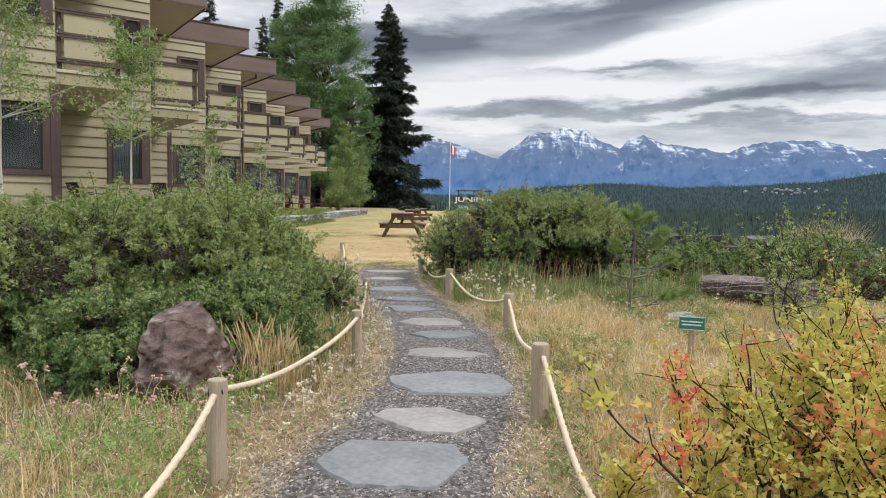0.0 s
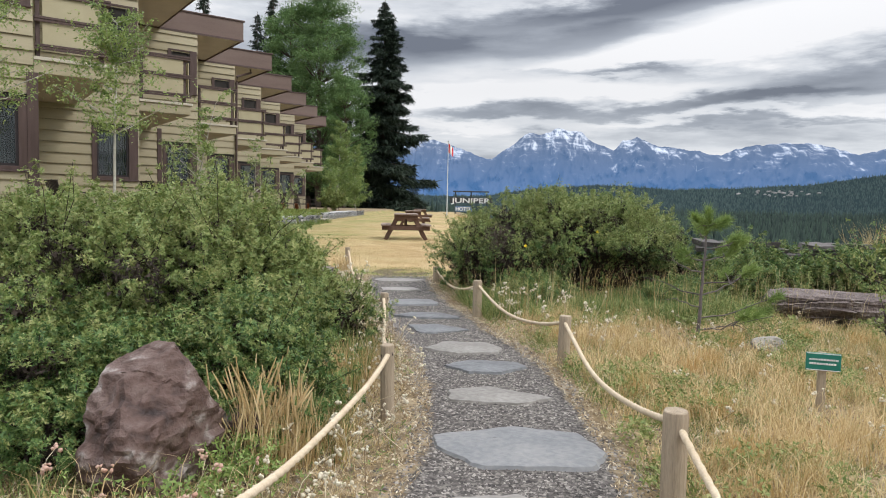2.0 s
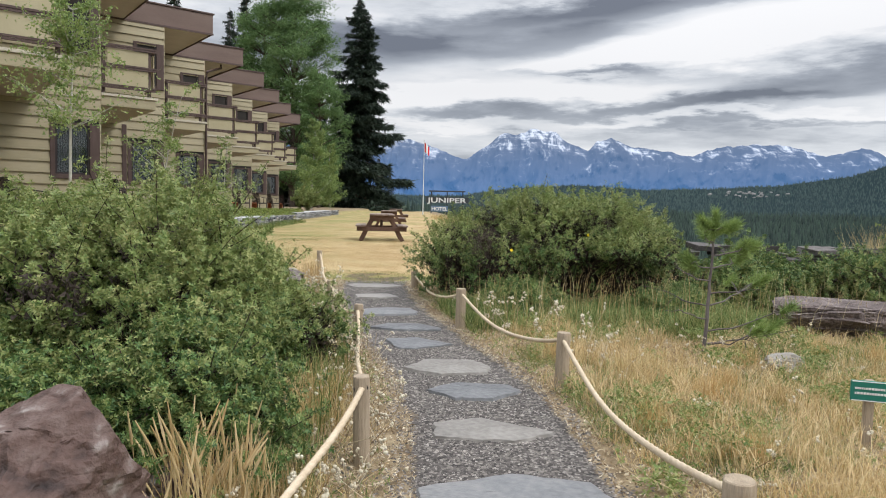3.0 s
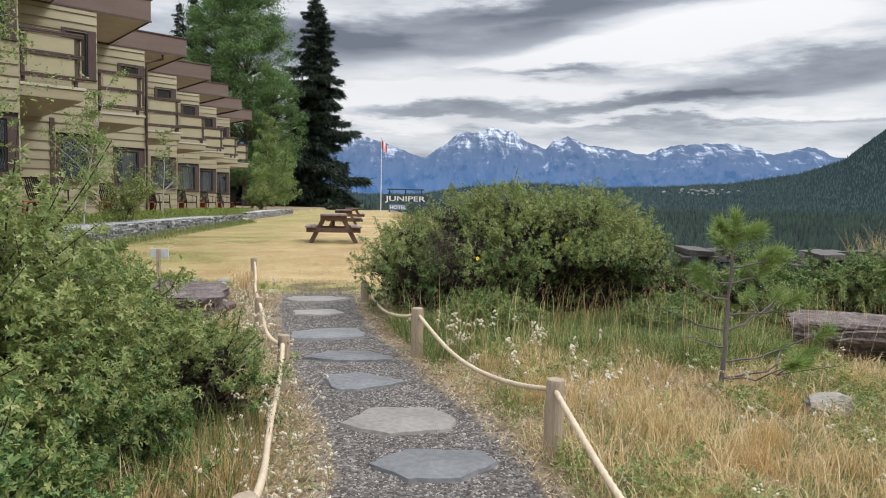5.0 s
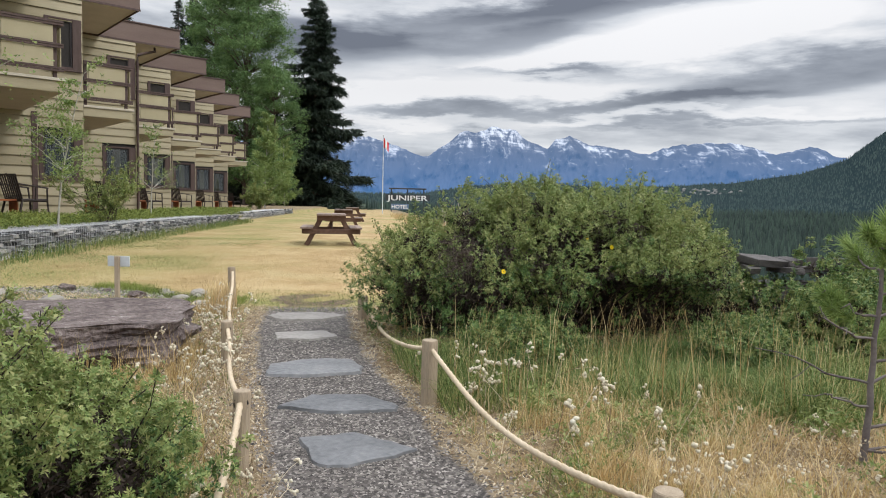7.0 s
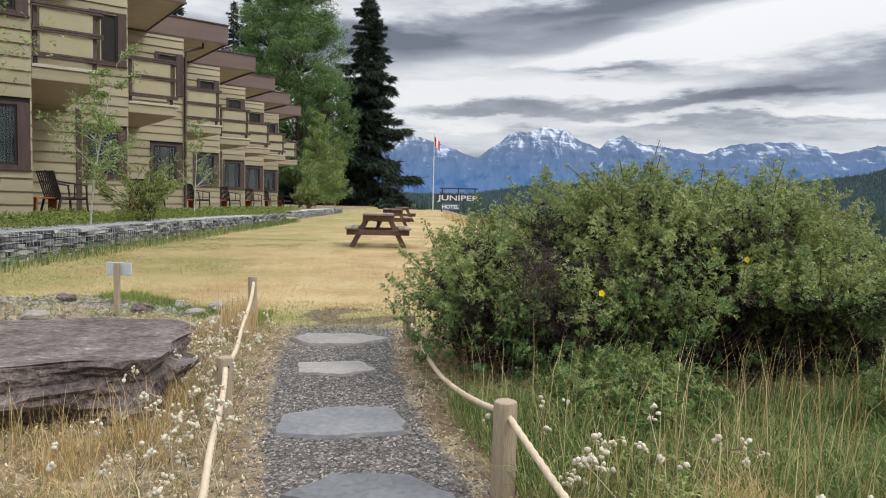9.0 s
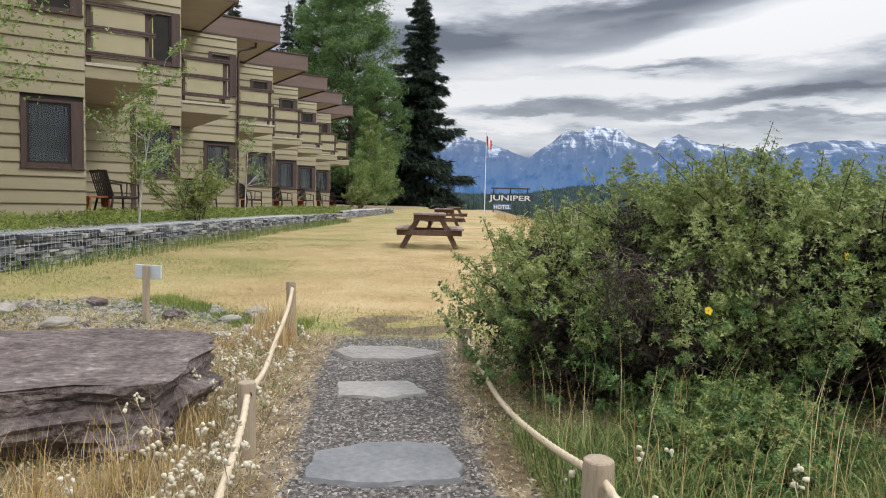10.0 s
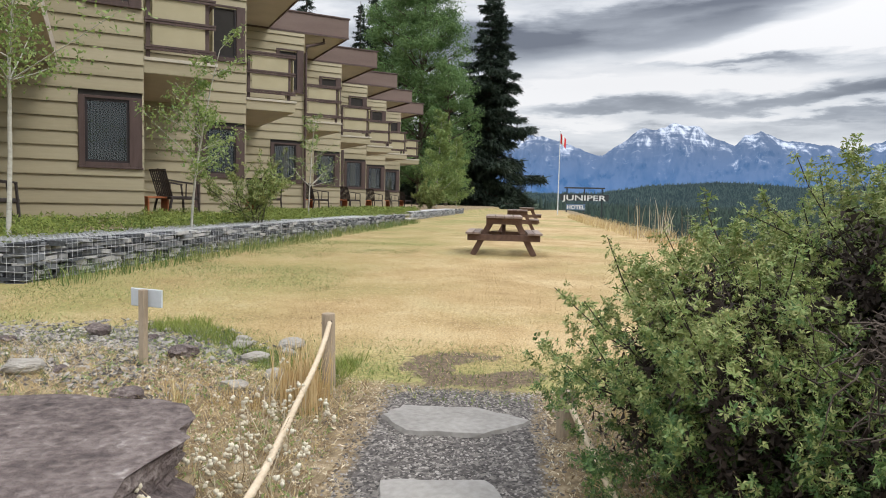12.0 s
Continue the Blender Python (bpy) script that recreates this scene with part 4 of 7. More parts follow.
# ---- stepping stones ----
def flat_stone(cx, cy, w, d, turn, seed, mat, thick=0.055):
    """A split slab: an uneven outline with a chipped edge and a slightly domed, layered top."""
    rng = random.Random(seed)
    corners = []
    m = rng.choice((5, 6, 7))
    for i in range(m):
        a = 2 * math.pi * (i + rng.uniform(-0.36, 0.36)) / m
        c, s = math.cos(a), math.sin(a)
        r = (abs(c) ** 4 + abs(s) ** 4) ** -0.25 * rng.uniform(0.91, 1.07)
        corners.append(Vector((c * r * w / 2, s * r * d / 2)))
    outline = []
    for p, q in zip(corners, corners[1:] + corners[:1]):
        for j in range(5):
            t = (j + 0.12) / 5
            e = p.lerp(q, t) + Vector((rng.uniform(-1, 1), rng.uniform(-1, 1))) * (0.011 if j else 0.004)
            outline.append((e.x, e.y))
    n = len(outline)
    bm = bmesh.new()
    rings = []
    for f, z in ((1.0, -thick), (1.02, -0.02), (0.985, 0.0), (0.8, 0.006), (0.4, 0.008)):
        rings.append([bm.verts.new((x * f + rng.uniform(-1, 1) * 0.004, y * f + rng.uniform(-1, 1) * 0.004, z + rng.uniform(-1, 1) * 0.002)) for x, y in outline])
    for a, b in zip(rings, rings[1:]):
        for i in range(n):
            bm.faces.new((a[i], a[(i + 1) % n], b[(i + 1) % n], b[i]))
    bm.faces.new(rings[-1])
    bm.faces.new(rings[0][::-1])
    ob = part("stepping_stone", bm, mat)
    ob.matrix_basis = pose(cx, cy, float(ground_z(path_x(cy), cy)) + 0.016, rng.uniform(-0.9, 0.9), rng.uniform(-0.9, 0.9), turn)
    kind = "blue-grey" if mat is SLATE else "buff-grey"
    return tagged(ob, kind + " flat slate stepping stone set in the gravel", "stepping stone", "stepping stones of the path")


STONES = [(-0.23, 3.2, 0.76, 0.58, -4, SLATE), (-0.05, 3.85, 0.62, 0.47, 3, SLATEWARM), (0.06, 4.67, 0.88, 0.60, -3, SLATE), (0.05, 5.62, 0.70, 0.38, -4, SLATEWARM), (0.01, 6.42, 0.66, 0.42, -3, SLATE),
          (-0.10, 7.1, 0.68, 0.52, 2, SLATEWARM), (-0.34, 7.98, 0.64, 0.48, -2, SLATE), (-0.46, 8.76, 0.74, 0.38, 2, SLATE), (-0.68, 9.62, 0.72, 0.50, 5, SLATE), (-0.86, 10.72, 0.58, 0.42, -6, SLATEWARM), (-0.93, 11.62, 0.84, 0.45, 0, SLATEWARM),
          (-0.35, 2.3, 0.7, 0.5, 3, SLATEWARM), (-0.42, 1.3, 0.75, 0.55, 0, SLATE), (-0.5, 0.3, 0.7, 0.5, 4, SLATEWARM)]
for i, (x, y, w, d, turn, mat) in enumerate(STONES):
    flat_stone(x, y, w, d, turn, 40 + i, mat)


# ---- rope posts and ropes ----
def rope_post(x, y, top, r=0.042, seed=0, lean=(0, 0)):
    p = empty("rope_post", pose(x, y, float(ground_z(x, y)) - 0.01, lean[0], lean[1], 0))
    rng = np.random.default_rng(seed)
    h = top - float(ground_z(x, y))
    zs = np.array([-0.12, 0.0, 0.12, 0.25, h - 0.02, h - 0.004, h])
    rr = r * np.array([1.02, 1.0, 0.99, 0.98, 0.97, 0.93, 0.85])
    n = 14
    ang = np.arange(n) * 2 * np.pi / n
    wob = 1 + rng.uniform(-0.05, 0.05, n)
    v = np.stack([np.stack([np.cos(ang) * q * wob, np.sin(ang) * q * wob, np.full(n, z)], -1) for z, q in zip(zs, rr)])
    bm = bmesh.new()
    vs = [[bm.verts.new(c) for c in ring] for ring in v]
    for a, b in zip(vs, vs[1:]):
        for i in range(n):
            bm.faces.new((a[i], a[(i + 1) % n], b[(i + 1) % n], b[i]))
    bm.faces.new(vs[-1])
    part("shaft", bm, POST, p)
    ring = [(0.03 * math.cos(a), -r * 0.6, h - 0.055 + 0.03 * math.sin(a)) for a in np.linspace(0, 6.28, 13)]
    tubes("eye_bolt", [(ring, 0.005)], IRON, p, 6)
    return tagged(p, "weathered round wooden post carrying a rope", "post", "rope posts along the path")


POSTS_L = [(-1.02, 0.65, 0.46), (-0.96, 2.88, 0.49), (-0.63, 5.1, 0.45), (-0.86, 7.68, 0.41), (-1.32, 9.64, 0.39), (-1.76, 12.04, 0.56)]
POSTS_R = [(0.62, 1.35, 0.42), (0.57, 3.82, 0.48), (0.64, 6.5, 0.41), (0.10, 8.75, 0.43), (-0.35, 11.5, 0.32)]
for i, (x, y, t) in enumerate(POSTS_L + POSTS_R):
    rope_post(x, y, t, seed=i, r=0.05 if i > 5 else 0.042, lean=((i * 37 % 5 - 2) * 0.8, (i * 53 % 5 - 2) * 0.8))


def rope(a, b, sag, r=0.0140):
    """A three-strand laid rope hanging between two posts."""
    a, b = np.array(a), np.array(b)
    length = np.linalg.norm(b - a)
    n = int(length / 0.011)
    s = np.linspace(0, 1, n)
    path = a + (b - a) * s[:, None]
    path[:, 2] -= sag * 4 * s * (1 - s)
    path[:, 0] += 0.008 * np.sin(s * 9)
    sides = 12
    v, f = tube_arrays(path, 1.0, sides)
    v = v.reshape(n, sides, 3) - path[:, None, :]
    ang = np.arange(sides) * 2 * np.pi / sides
    lay = r * (1 + 0.11 * np.cos(3 * ang[None, :] - (s * length / 0.055 * 2 * np.pi)[:, None]))
    v = path[:, None, :] + v * lay[:, :, None]
    ob = fast("rope", v.reshape(-1, 3), f, ROPE, smooth=True)
    return tagged(ob, "thick tan manila rope slung between wooden posts", "rope", "ropes along the path")


for chain, sags in ((POSTS_L, (0.22, 0.10, 0.16, 0.12, 0.12)), (POSTS_R, (0.26, 0.15, 0.15, 0.14))):
    for (p, q), sag in zip(zip(chain, chain[1:]), sags):
        rope((p[0], p[1], p[2] - 0.06), (q[0], q[1], q[2] - 0.06), sag)


# ---- rocks ----
def boulder(name, x, y, w, d, h, turn, seed, mat, label, flat=0.0, cuts=14, sink=0.06, category="rock", taper=0.0, ledge=0.0):
    """A rock split by random planes, then roughened."""
    rng = random.Random(seed)
    bm = bmesh.new()
    bmesh.ops.create_icosphere(bm, subdivisions=5, radius=1.0)
    if flat:
        for v in bm.verts:
            q = math.hypot(v.co.x, v.co.y)
            if q > 0.02:
                k = min(1 / q, 1.9)
                v.co.x, v.co.y = v.co.x * k, v.co.y * k
    planes = []
    for _ in range(cuts):
        v = Vector((rng.gauss(0, 1), rng.gauss(0, 1), rng.gauss(0.15, 0.8))).normalized()
        planes.append((v, rng.uniform(0.62, 0.86)))
    if flat:
        planes.append((Vector((0.05, -0.03, 1)).normalized(), flat))
        for a in range(5):
            t = a * 1.256 + rng.uniform(-0.3, 0.3)
            planes.append((Vector((math.cos(t), math.sin(t), rng.uniform(-0.1, 0.15))).normalized(), rng.uniform(0.72, 0.85)))
    for v in bm.verts:
        for nrm, dist in planes:
            over = v.co.dot(nrm) - dist
            if over > 0:
                v.co -= nrm * over
    low = min(v.co.z for v in bm.verts)
    top = max(v.co.z for v in bm.verts)
    for v in bm.verts:
        p = v.co * 2.2 + Vector((seed, 0, 0))
        v.co += v.co.normalized() * (noise.fractal(p, 1.0, 2.0, 5) * (0.04 if ledge else 0.075) + (abs(noise.noise(Vector((p.x, p.y, p.z * 4)))) - 0.25) * 0.05)
    if ledge:
        # split along its bedding into steps
        for v in bm.verts:
            q = v.co.z * 3.1 + 0.9 * noise.noise(v.co * 1.7 + Vector((seed, 3, 0)))
            out = Vector((v.co.x, v.co.y, 0))
            v.co += out * ledge * ((q % 1.0) - 0.5) + out * ledge * 1.4 * (noise.cell(Vector((v.co.x * 2.3 + seed, v.co.y * 2.3, math.floor(q)))) - 0.5)
    for v in bm.verts:
        t = (v.co.z - low) / (top - low)
        k = 1 + taper * (0.55 - t)
        v.co = Vector((v.co.x * k * w / 1.55, v.co.y * k * d / 1.55, t * h))
    ob = part(name, bm, mat)
    ob.matrix_basis = pose(x, y, float(ground_z(x, y)) - sink, 0, 0, turn)
    return tagged(ob, label, category)


boulder("boulder", -1.56, 4.14, 0.52, 0.48, 0.67, 12, 5, ROCK, "dark red-brown split boulder leaning under a shrub", cuts=22, sink=0.10, taper=0.6, ledge=0.05)
boulder("boulder", -1.26, 4.42, 0.34, 0.28, 0.30, 40, 15, ROCK, "low dark rock beside the split boulder", cuts=10, sink=0.06, taper=0.3, ledge=0.08)
boulder("boulder", -2.66, 9.95, 1.95, 1.65, 0.50, 20, 8, SLABROCK, "large flat-topped brown-grey rock beside the path", flat=0.42, cuts=4, sink=0.20, ledge=0.06)
boulder("boulder", 3.95, 8.45, 1.7, 0.75, 0.42, -12, 12, SLABROCK, "flat-topped brown-grey rock among dry grass", flat=0.5, cuts=4, sink=0.08, ledge=0.08)
boulder("boulder", 2.45, 6.95, 0.30, 0.22, 0.17, 20, 3, PALEROCK, "small pale rounded rock in the dry grass", sink=0.04)
rng = random.Random(77)
for i in range(22):
    a, q = rng.uniform(0, 6.28), rng.uniform(0.1, 1.0) ** 0.5
    s = rng.uniform(0.06, 0.19)
    boulder("stone", -3.5 + math.cos(a) * 1.6 * q, 12.2 + math.sin(a) * 1.05 * q, s, s * 0.75, s * 0.55, rng.uniform(0, 360), 100 + i, PALEROCK if i % 3 else SLABROCK, "small loose stone on the gravel heap", cuts=6, sink=0.012, category="stone")


# ---- signs ----
def plant_sign(x, y, top, w, h, turn, plate_mat, label, letters=False, tilt=0):
    s = empty("garden_sign", pose(x, y, float(ground_z(x, y)) - 0.02, 0, 0, turn))
    up = top - float(ground_z(x, y)) + 0.02
    part("stake", boxbm(-0.022, 0.022, 0.006, 0.045, 0, up, bevel=0.004), POST, s)
    plate = part("plate", boxbm(-w / 2, w / 2, -0.012, 0.004, up - h, up, bevel=0.003), plate_mat, s)
    if letters:
        rng = random.Random(4)
        for row in range(2):
            x0 = -w * 0.40
            while x0 < w * (0.40 - 0.08 * row):
                l = rng.uniform(0.005, 0.012)
                part("lettering", boxbm(x0, x0 + l, -0.0145, -0.0125, up - h * (0.38 + 0.24 * row) - 0.004, up - h * (0.38 + 0.24 * row) + 0.004 + l * 0.3), SIGNWHITE, plate)
                x0 += l + 0.0035
        for z in (up - 0.004, up - h + 0.004):
            part("border", boxbm(-w / 2 + 0.004, w / 2 - 0.004, -0.0145, -0.0125, z - 0.002, z + 0.002), SIGNWHITE, plate)
    return tagged(s, label, "sign")


plant_sign(1.93, 5.2, 0.415, 0.185, 0.105, -20, SIGNGREEN, "small green plant sign with white lettering on a stake", True)
plant_sign(-2.9, 11.95, 0.66, 0.24, 0.11, 168, SIGNGREY, "small pale plate on a grey stake, seen from its back")


# ---- picnic tables ----
def picnic_table():
    t = empty("picnic_table")
    L, H = 1.80, 0.78
    for i in range(4):
        x = -0.27 + i * 0.18
        part("top_plank", boxbm(x - 0.084, x + 0.084, 0, L, H - 0.045, H, bevel=0.006), TABLETOP, t)
    for sx in (-1, 1):
        for dx in (-0.075, 0.075):
            part("seat_plank", boxbm(sx * 0.60 + dx - 0.07, sx * 0.60 + dx + 0.07, 0, L, 0.415, 0.46, bevel=0.006), TABLETOP, t)
    for y in (0.22, L - 0.22):
        for sx in (-1, 1):
            bm = bmesh.new()
            beam(bm, (sx * 0.60, y, 0.0), (sx * 0.22, y, H - 0.05), 0.05, 0.115, 0.005)
            part("leg", bm, TABLEWOOD, t)
        part("seat_bearer", boxbm(-0.71, 0.71, *((y - 0.105, y - 0.062) if y < 1 else (y + 0.062, y + 0.105)), 0.29, 0.412, bevel=0.005), TABLEWOOD, t)
        part("top_bearer", boxbm(-0.35, 0.35, *((y - 0.105, y - 0.062) if y < 1 else (y + 0.062, y + 0.105)), H - 0.165, H - 0.048, bevel=0.005), TABLEWOOD, t)
        bm = bmesh.new()
        beam(bm, (0.0, y + (0.1 if y < 1 else -0.1), 0.36), (0.0, L / 2 + (-0.12 if y < 1 else 0.12), H - 0.06), 0.07, 0.04)
        part("brace", bm, TABLEWOOD, t)
    return tagged(t, "heavy reddish-brown wooden picnic table on the dry lawn", "table", "picnic tables on the lawn")


table = picnic_table()
table.matrix_basis = pose(-1.26, 21.3, float(ground_z(-1.24, 21.5)), 0, 0, 3.5)
for x, y, turn in ((-1.42, 31.8, 2), (-1.35, 42.0, 3)):
    copy_thing(table, pose(x, y, float(ground_z(x, y)), 0, 0, turn))


# ---- gabion terrace wall ----
def stone_mesh(seed):
    rng = random.Random(seed)
    bm = bmesh.new()
    bmesh.ops.create_cube(bm, size=1.0)
    for v in bm.verts:
        v.co = Vector((v.co.x * rng.uniform(0.86, 1.0), v.co.y, v.co.z * rng.uniform(0.75, 1.0)))
        v.co += Vector((rng.uniform(-0.06, 0.06), rng.uniform(-0.05, 0.05), rng.uniform(-0.08, 0.08)))
    bmesh.ops.bevel(bm, geom=bm.edges[:], offset=0.05, segments=1, affect="EDGES")
    me = bpy.data.meshes.new("stone")
    bm.to_mesh(me)
    bm.free()
    me.materials.append(GABSTONE)
    return me


STONE_MESHES = [stone_mesh(i) for i in range(10)]
DARK_MESHES = [stone_mesh(i + 40) for i in range(6)]
for me in DARK_MESHES:
    me.materials[0] = DARKSTONE


def gabion(x, y0, y1, z0, z1, depth, seed, singles, end=True):
    """A wire basket filled with flat slates; its near stones are pieces of their own."""
    g = empty("gabion_wall", pose(x, y0, z0))
    rng = random.Random(seed)
    H, L = z1 - z0, y1 - y0
    part("core", boxbm(-depth, -0.12, 0.08 if end else 0, L, -0.2, H - 0.03), GABSTONE, g)
    verts, faces, off = [], [], 0
    count = 0

    def put(p, size, turn):
        nonlocal off, count
        me = rng.choice(STONE_MESHES)
        m = Matrix.LocRotScale(p, Euler((rng.uniform(-0.09, 0.09), rng.uniform(-0.1, 0.1), turn + rng.uniform(-0.2, 0.2))), size)
        if count < singles:
            o = new("stone", me)
            o.parent = g
            o.matrix_basis = m
        else:
            for poly in me.polygons:
                if len(poly.vertices) >= 3:
                    faces.append([off + v for v in poly.vertices])
            verts.extend((m @ v.co)[:] for v in me.vertices)
            off += len(me.vertices)
        count += 1

    z = -0.05
    while z < H - 0.02:
        h = rng.uniform(0.03, 0.085)
        y = 0.0
        while y < L:
            l = rng.uniform(0.12, 0.36)
            put((-0.07 + rng.uniform(-0.05, 0.035), y + l / 2, z + h / 2 + rng.uniform(-0.008, 0.008)), (0.14, l * rng.uniform(0.8, 1.02), h * rng.uniform(0.65, 1.1)), 0)
            y += l
        if end:
            xx = 0.0
            while xx < depth:
                l = rng.uniform(0.12, 0.34)
                put((-xx - l / 2, 0.05 + rng.uniform(-0.02, 0.03), z + h / 2), (l * 1.02, 0.14, h), 0)
                xx += l
        z += h
    for _ in range(int(depth * min(L, 14) * 12)):
        put((-rng.uniform(0.02, depth), rng.uniform(0.0, min(L, 14)), H - 0.02), (rng.uniform(0.12, 0.26), rng.uniform(0.12, 0.3), rng.uniform(0.03, 0.08)), rng.uniform(0, 3))
    if verts:
        me = bpy.data.meshes.new("stone_fill")
        me.from_pydata(verts, [], faces)
        me.materials.append(GABSTONE)
        o = new("stone_fill", me)
        o.parent = g
        tagged(o, kind="stuff")
    # the welded wire mesh
    paths = []
    n = 0.1
    for y in np.arange(0, min(L, 16) + 0.01, n):
        paths.append(([(0.03, y, -0.05), (0.035, y, H / 2), (0.03, y, H + 0.02), (-depth / 2, y, H + 0.03), (-depth, y, H + 0.02)], 0.0026))
    for z in np.arange(0, H + 0.03, n):
        paths.append(([(-depth, -0.03, z), (-depth / 2, -0.035, z), (0.03, -0.03, z), (0.034, min(L, 16) / 2, z + 0.01), (0.03, min(L, 16), z)], 0.0026))
    for xx in np.arange(n, depth, n):
        paths.append(([(-xx, -0.03, -0.05), (-xx, -0.03, H + 0.02), (-xx, min(L, 16), H + 0.03)], 0.0026))
    tubes("wire_mesh", paths, WIRE, g, 4)
    return tagged(g, "wire gabion wall filled with flat grey slates", "retaining wall", kind="structure")


gabion(GAB_X, 15.3, 37.5, 0.08, 0.62, 1.0, 3, 300)
gabion(GAB_X - 0.3, 40.5, 62.0, 0.15, 0.66, 0.8, 9, 60)


steps = empty("terrace_steps", pose(GAB_X, 39.0, float(ground_z(GAB_X + 0.3, 39.0))))
for i in range(2):
    part("tread", boxbm(-0.45 - 0.4 * i, 0.05 - 0.4 * i, -1.2, 1.2, 0.10 + 0.17 * i, 0.18 + 0.17 * i, bevel=0.012), PALEROCK, steps)
    part("riser", boxbm(-0.42 - 0.4 * i, -0.02 - 0.4 * i, -1.15, 1.15, -0.08 + 0.17 * i, 0.098 + 0.17 * i), DARKSTONE, steps)
tagged(steps, "pale stone steps up to the terrace between wire walls", "steps", kind="structure")


# ---- flag pole and hotel sign ----
pole = empty("flagpole", pose(0.68, 71.6, float(ground_z(0.68, 71.6)) - 0.05))
tubes("pole", [([(0, 0, z) for z in (0, 2, 5, 7.6)], [0.055, 0.05, 0.04, 0.03])], POLE, pole, 10)
part("finial", (lambda bm: (bmesh.ops.create_icosphere(bm, subdivisions=2, radius=0.08, matrix=Matrix.Translation((0, 0, 7.62))), bm)[1])(bmesh.new()), POLE, pole)
for x0, x1, mat, nm in ((0.03, 0.22, FLAGRED, "flag_band"), (0.22, 0.50, SIGNWHITE, "flag_field"), (0.50, 0.70, FLAGRED, "flag_band")):
    xs = np.linspace(x0, x1, 8)
    zs = np.linspace(6.55, 7.45, 10)
    X, Z = np.meshgrid(xs, zs)
    Y = 0.10 * np.sin(X * 9 + Z * 2)
    Zd = Z - X * 0.75
    n = 8
    V = np.concatenate([np.stack([X * 0.75, Y, Zd], -1).reshape(-1, 3), np.stack([X * 0.75, Y + 0.012, Zd], -1).reshape(-1, 3)])
    i, j = np.meshgrid(np.arange(9), np.arange(7), indexing="ij")
    f = np.stack([i * n + j, i * n + j + 1, (i + 1) * n + j + 1, (i + 1) * n + j], -1).reshape(-1, 4)
    fast(nm, V, np.concatenate([f, f[:, ::-1] + 80]), mat, pole, smooth=True)
part("flag_emblem", boxbm(0.24, 0.31, 0.01, 0.11, 6.60, 6.85), FLAGRED, pole)
tagged(pole, "tall white flagpole with a red and white flag", "flagpole")


def letter_mesh(text, size, mat, name, parent, m):
    cu = bpy.data.curves.new(name, "FONT")
    cu.body, cu.size, cu.extrude, cu.align_x, cu.offset = text, size, 0.03, "CENTER", 0.018
    tmp = bpy.data.objects.new(name, cu)
    scene.collection.objects.link(tmp)
    dg = bpy.context.evaluated_depsgraph_get()
    me = bpy.data.meshes.new_from_object(tmp.evaluated_get(dg))
    bpy.data.objects.remove(tmp)
    me.materials.clear()
    me.materials.append(mat)
    ob = new(name, me)
    ob.parent = parent
    ob.matrix_basis = m
    return ob


SX, SY = 4.0, 89.0
sgn_z = float(ground_z(SX, SY))
sign = empty("hotel_sign", pose(SX, SY, 0, 0, 0, -3))
for x in (-2.0, 0.0, 2.0):
    part("post", boxbm(x - 0.07, x + 0.07, 0.05, 0.19, sgn_z - 0.3, 3.05, bevel=0.01), SIGNDARK, sign)
part("roof_panel", boxbm(-2.3, 2.3, -0.5, 0.5, 3.05, 3.2, bevel=0.02), SIGNDARK, sign)
part("name_board", boxbm(-2.75, 2.75, -0.04, 0.04, 1.65, 2.40, bevel=0.01), SIGNDARK, sign)
part("lower_board", boxbm(-2.05, 0.15, -0.05, 0.03, 0.55, 1.25, bevel=0.01), SIGNBLUE, sign)
letters = letter_mesh("JUNIPER", 0.98, SIGNWHITE, "lettering", sign, pose(0, -0.06, 1.68, 90) @ Matrix.Diagonal((1.38, 0.9, 1, 1)))
letter_mesh("HOTEL", 0.62, SIGNWHITE, "lettering", sign, pose(-0.95, -0.07, 0.68, 90) @ Matrix.Diagonal((1.05, 1, 1, 1)))
tagged(sign, "roadside hotel sign with white capital letters on dark steel", "sign")


# ---- plants ----
def leaf_cloud(points, normals, size, rng, leaflets=5, width=0.42, droop=0.25, spread=1.0):
    """Rosettes of small pointed leaflets at the points: one triangle each."""
    n = len(points)
    axis = normals + rng.normal(0, 0.55, (n, 3))
    axis /= np.linalg.norm(axis, axis=1)[:, None] + 1e-9
    ref = rng.normal(0, 1, (n, 3))
    s = np.cross(axis, ref)
    s /= np.linalg.norm(s, axis=1)[:, None] + 1e-9
    t = np.cross(axis, s)
    sz = size * rng.uniform(0.6, 1.3, n)
    vs = []
    for k in range(leaflets):
        a = (k / leaflets) * 2 * np.pi * spread + rng.uniform(-0.3, 0.3, n)
        d = np.cos(a)[:, None] * s + np.sin(a)[:, None] * t
        w = np.cross(axis, d)
        l = (sz * rng.uniform(0.75, 1.15, n))[:, None]
        tip = points + d * l + axis * l * rng.uniform(-droop, 0.6, (n, 1))
        midp = points + d * l * 0.55 + axis * l * 0.22
        vs.append(np.stack([points - w * l * width * 0.28, midp + w * l * width * 0.62, tip], 1))
    v = np.concatenate(vs).reshape(-1, 3)
    return v, np.arange(len(v)).reshape(-1, 3)


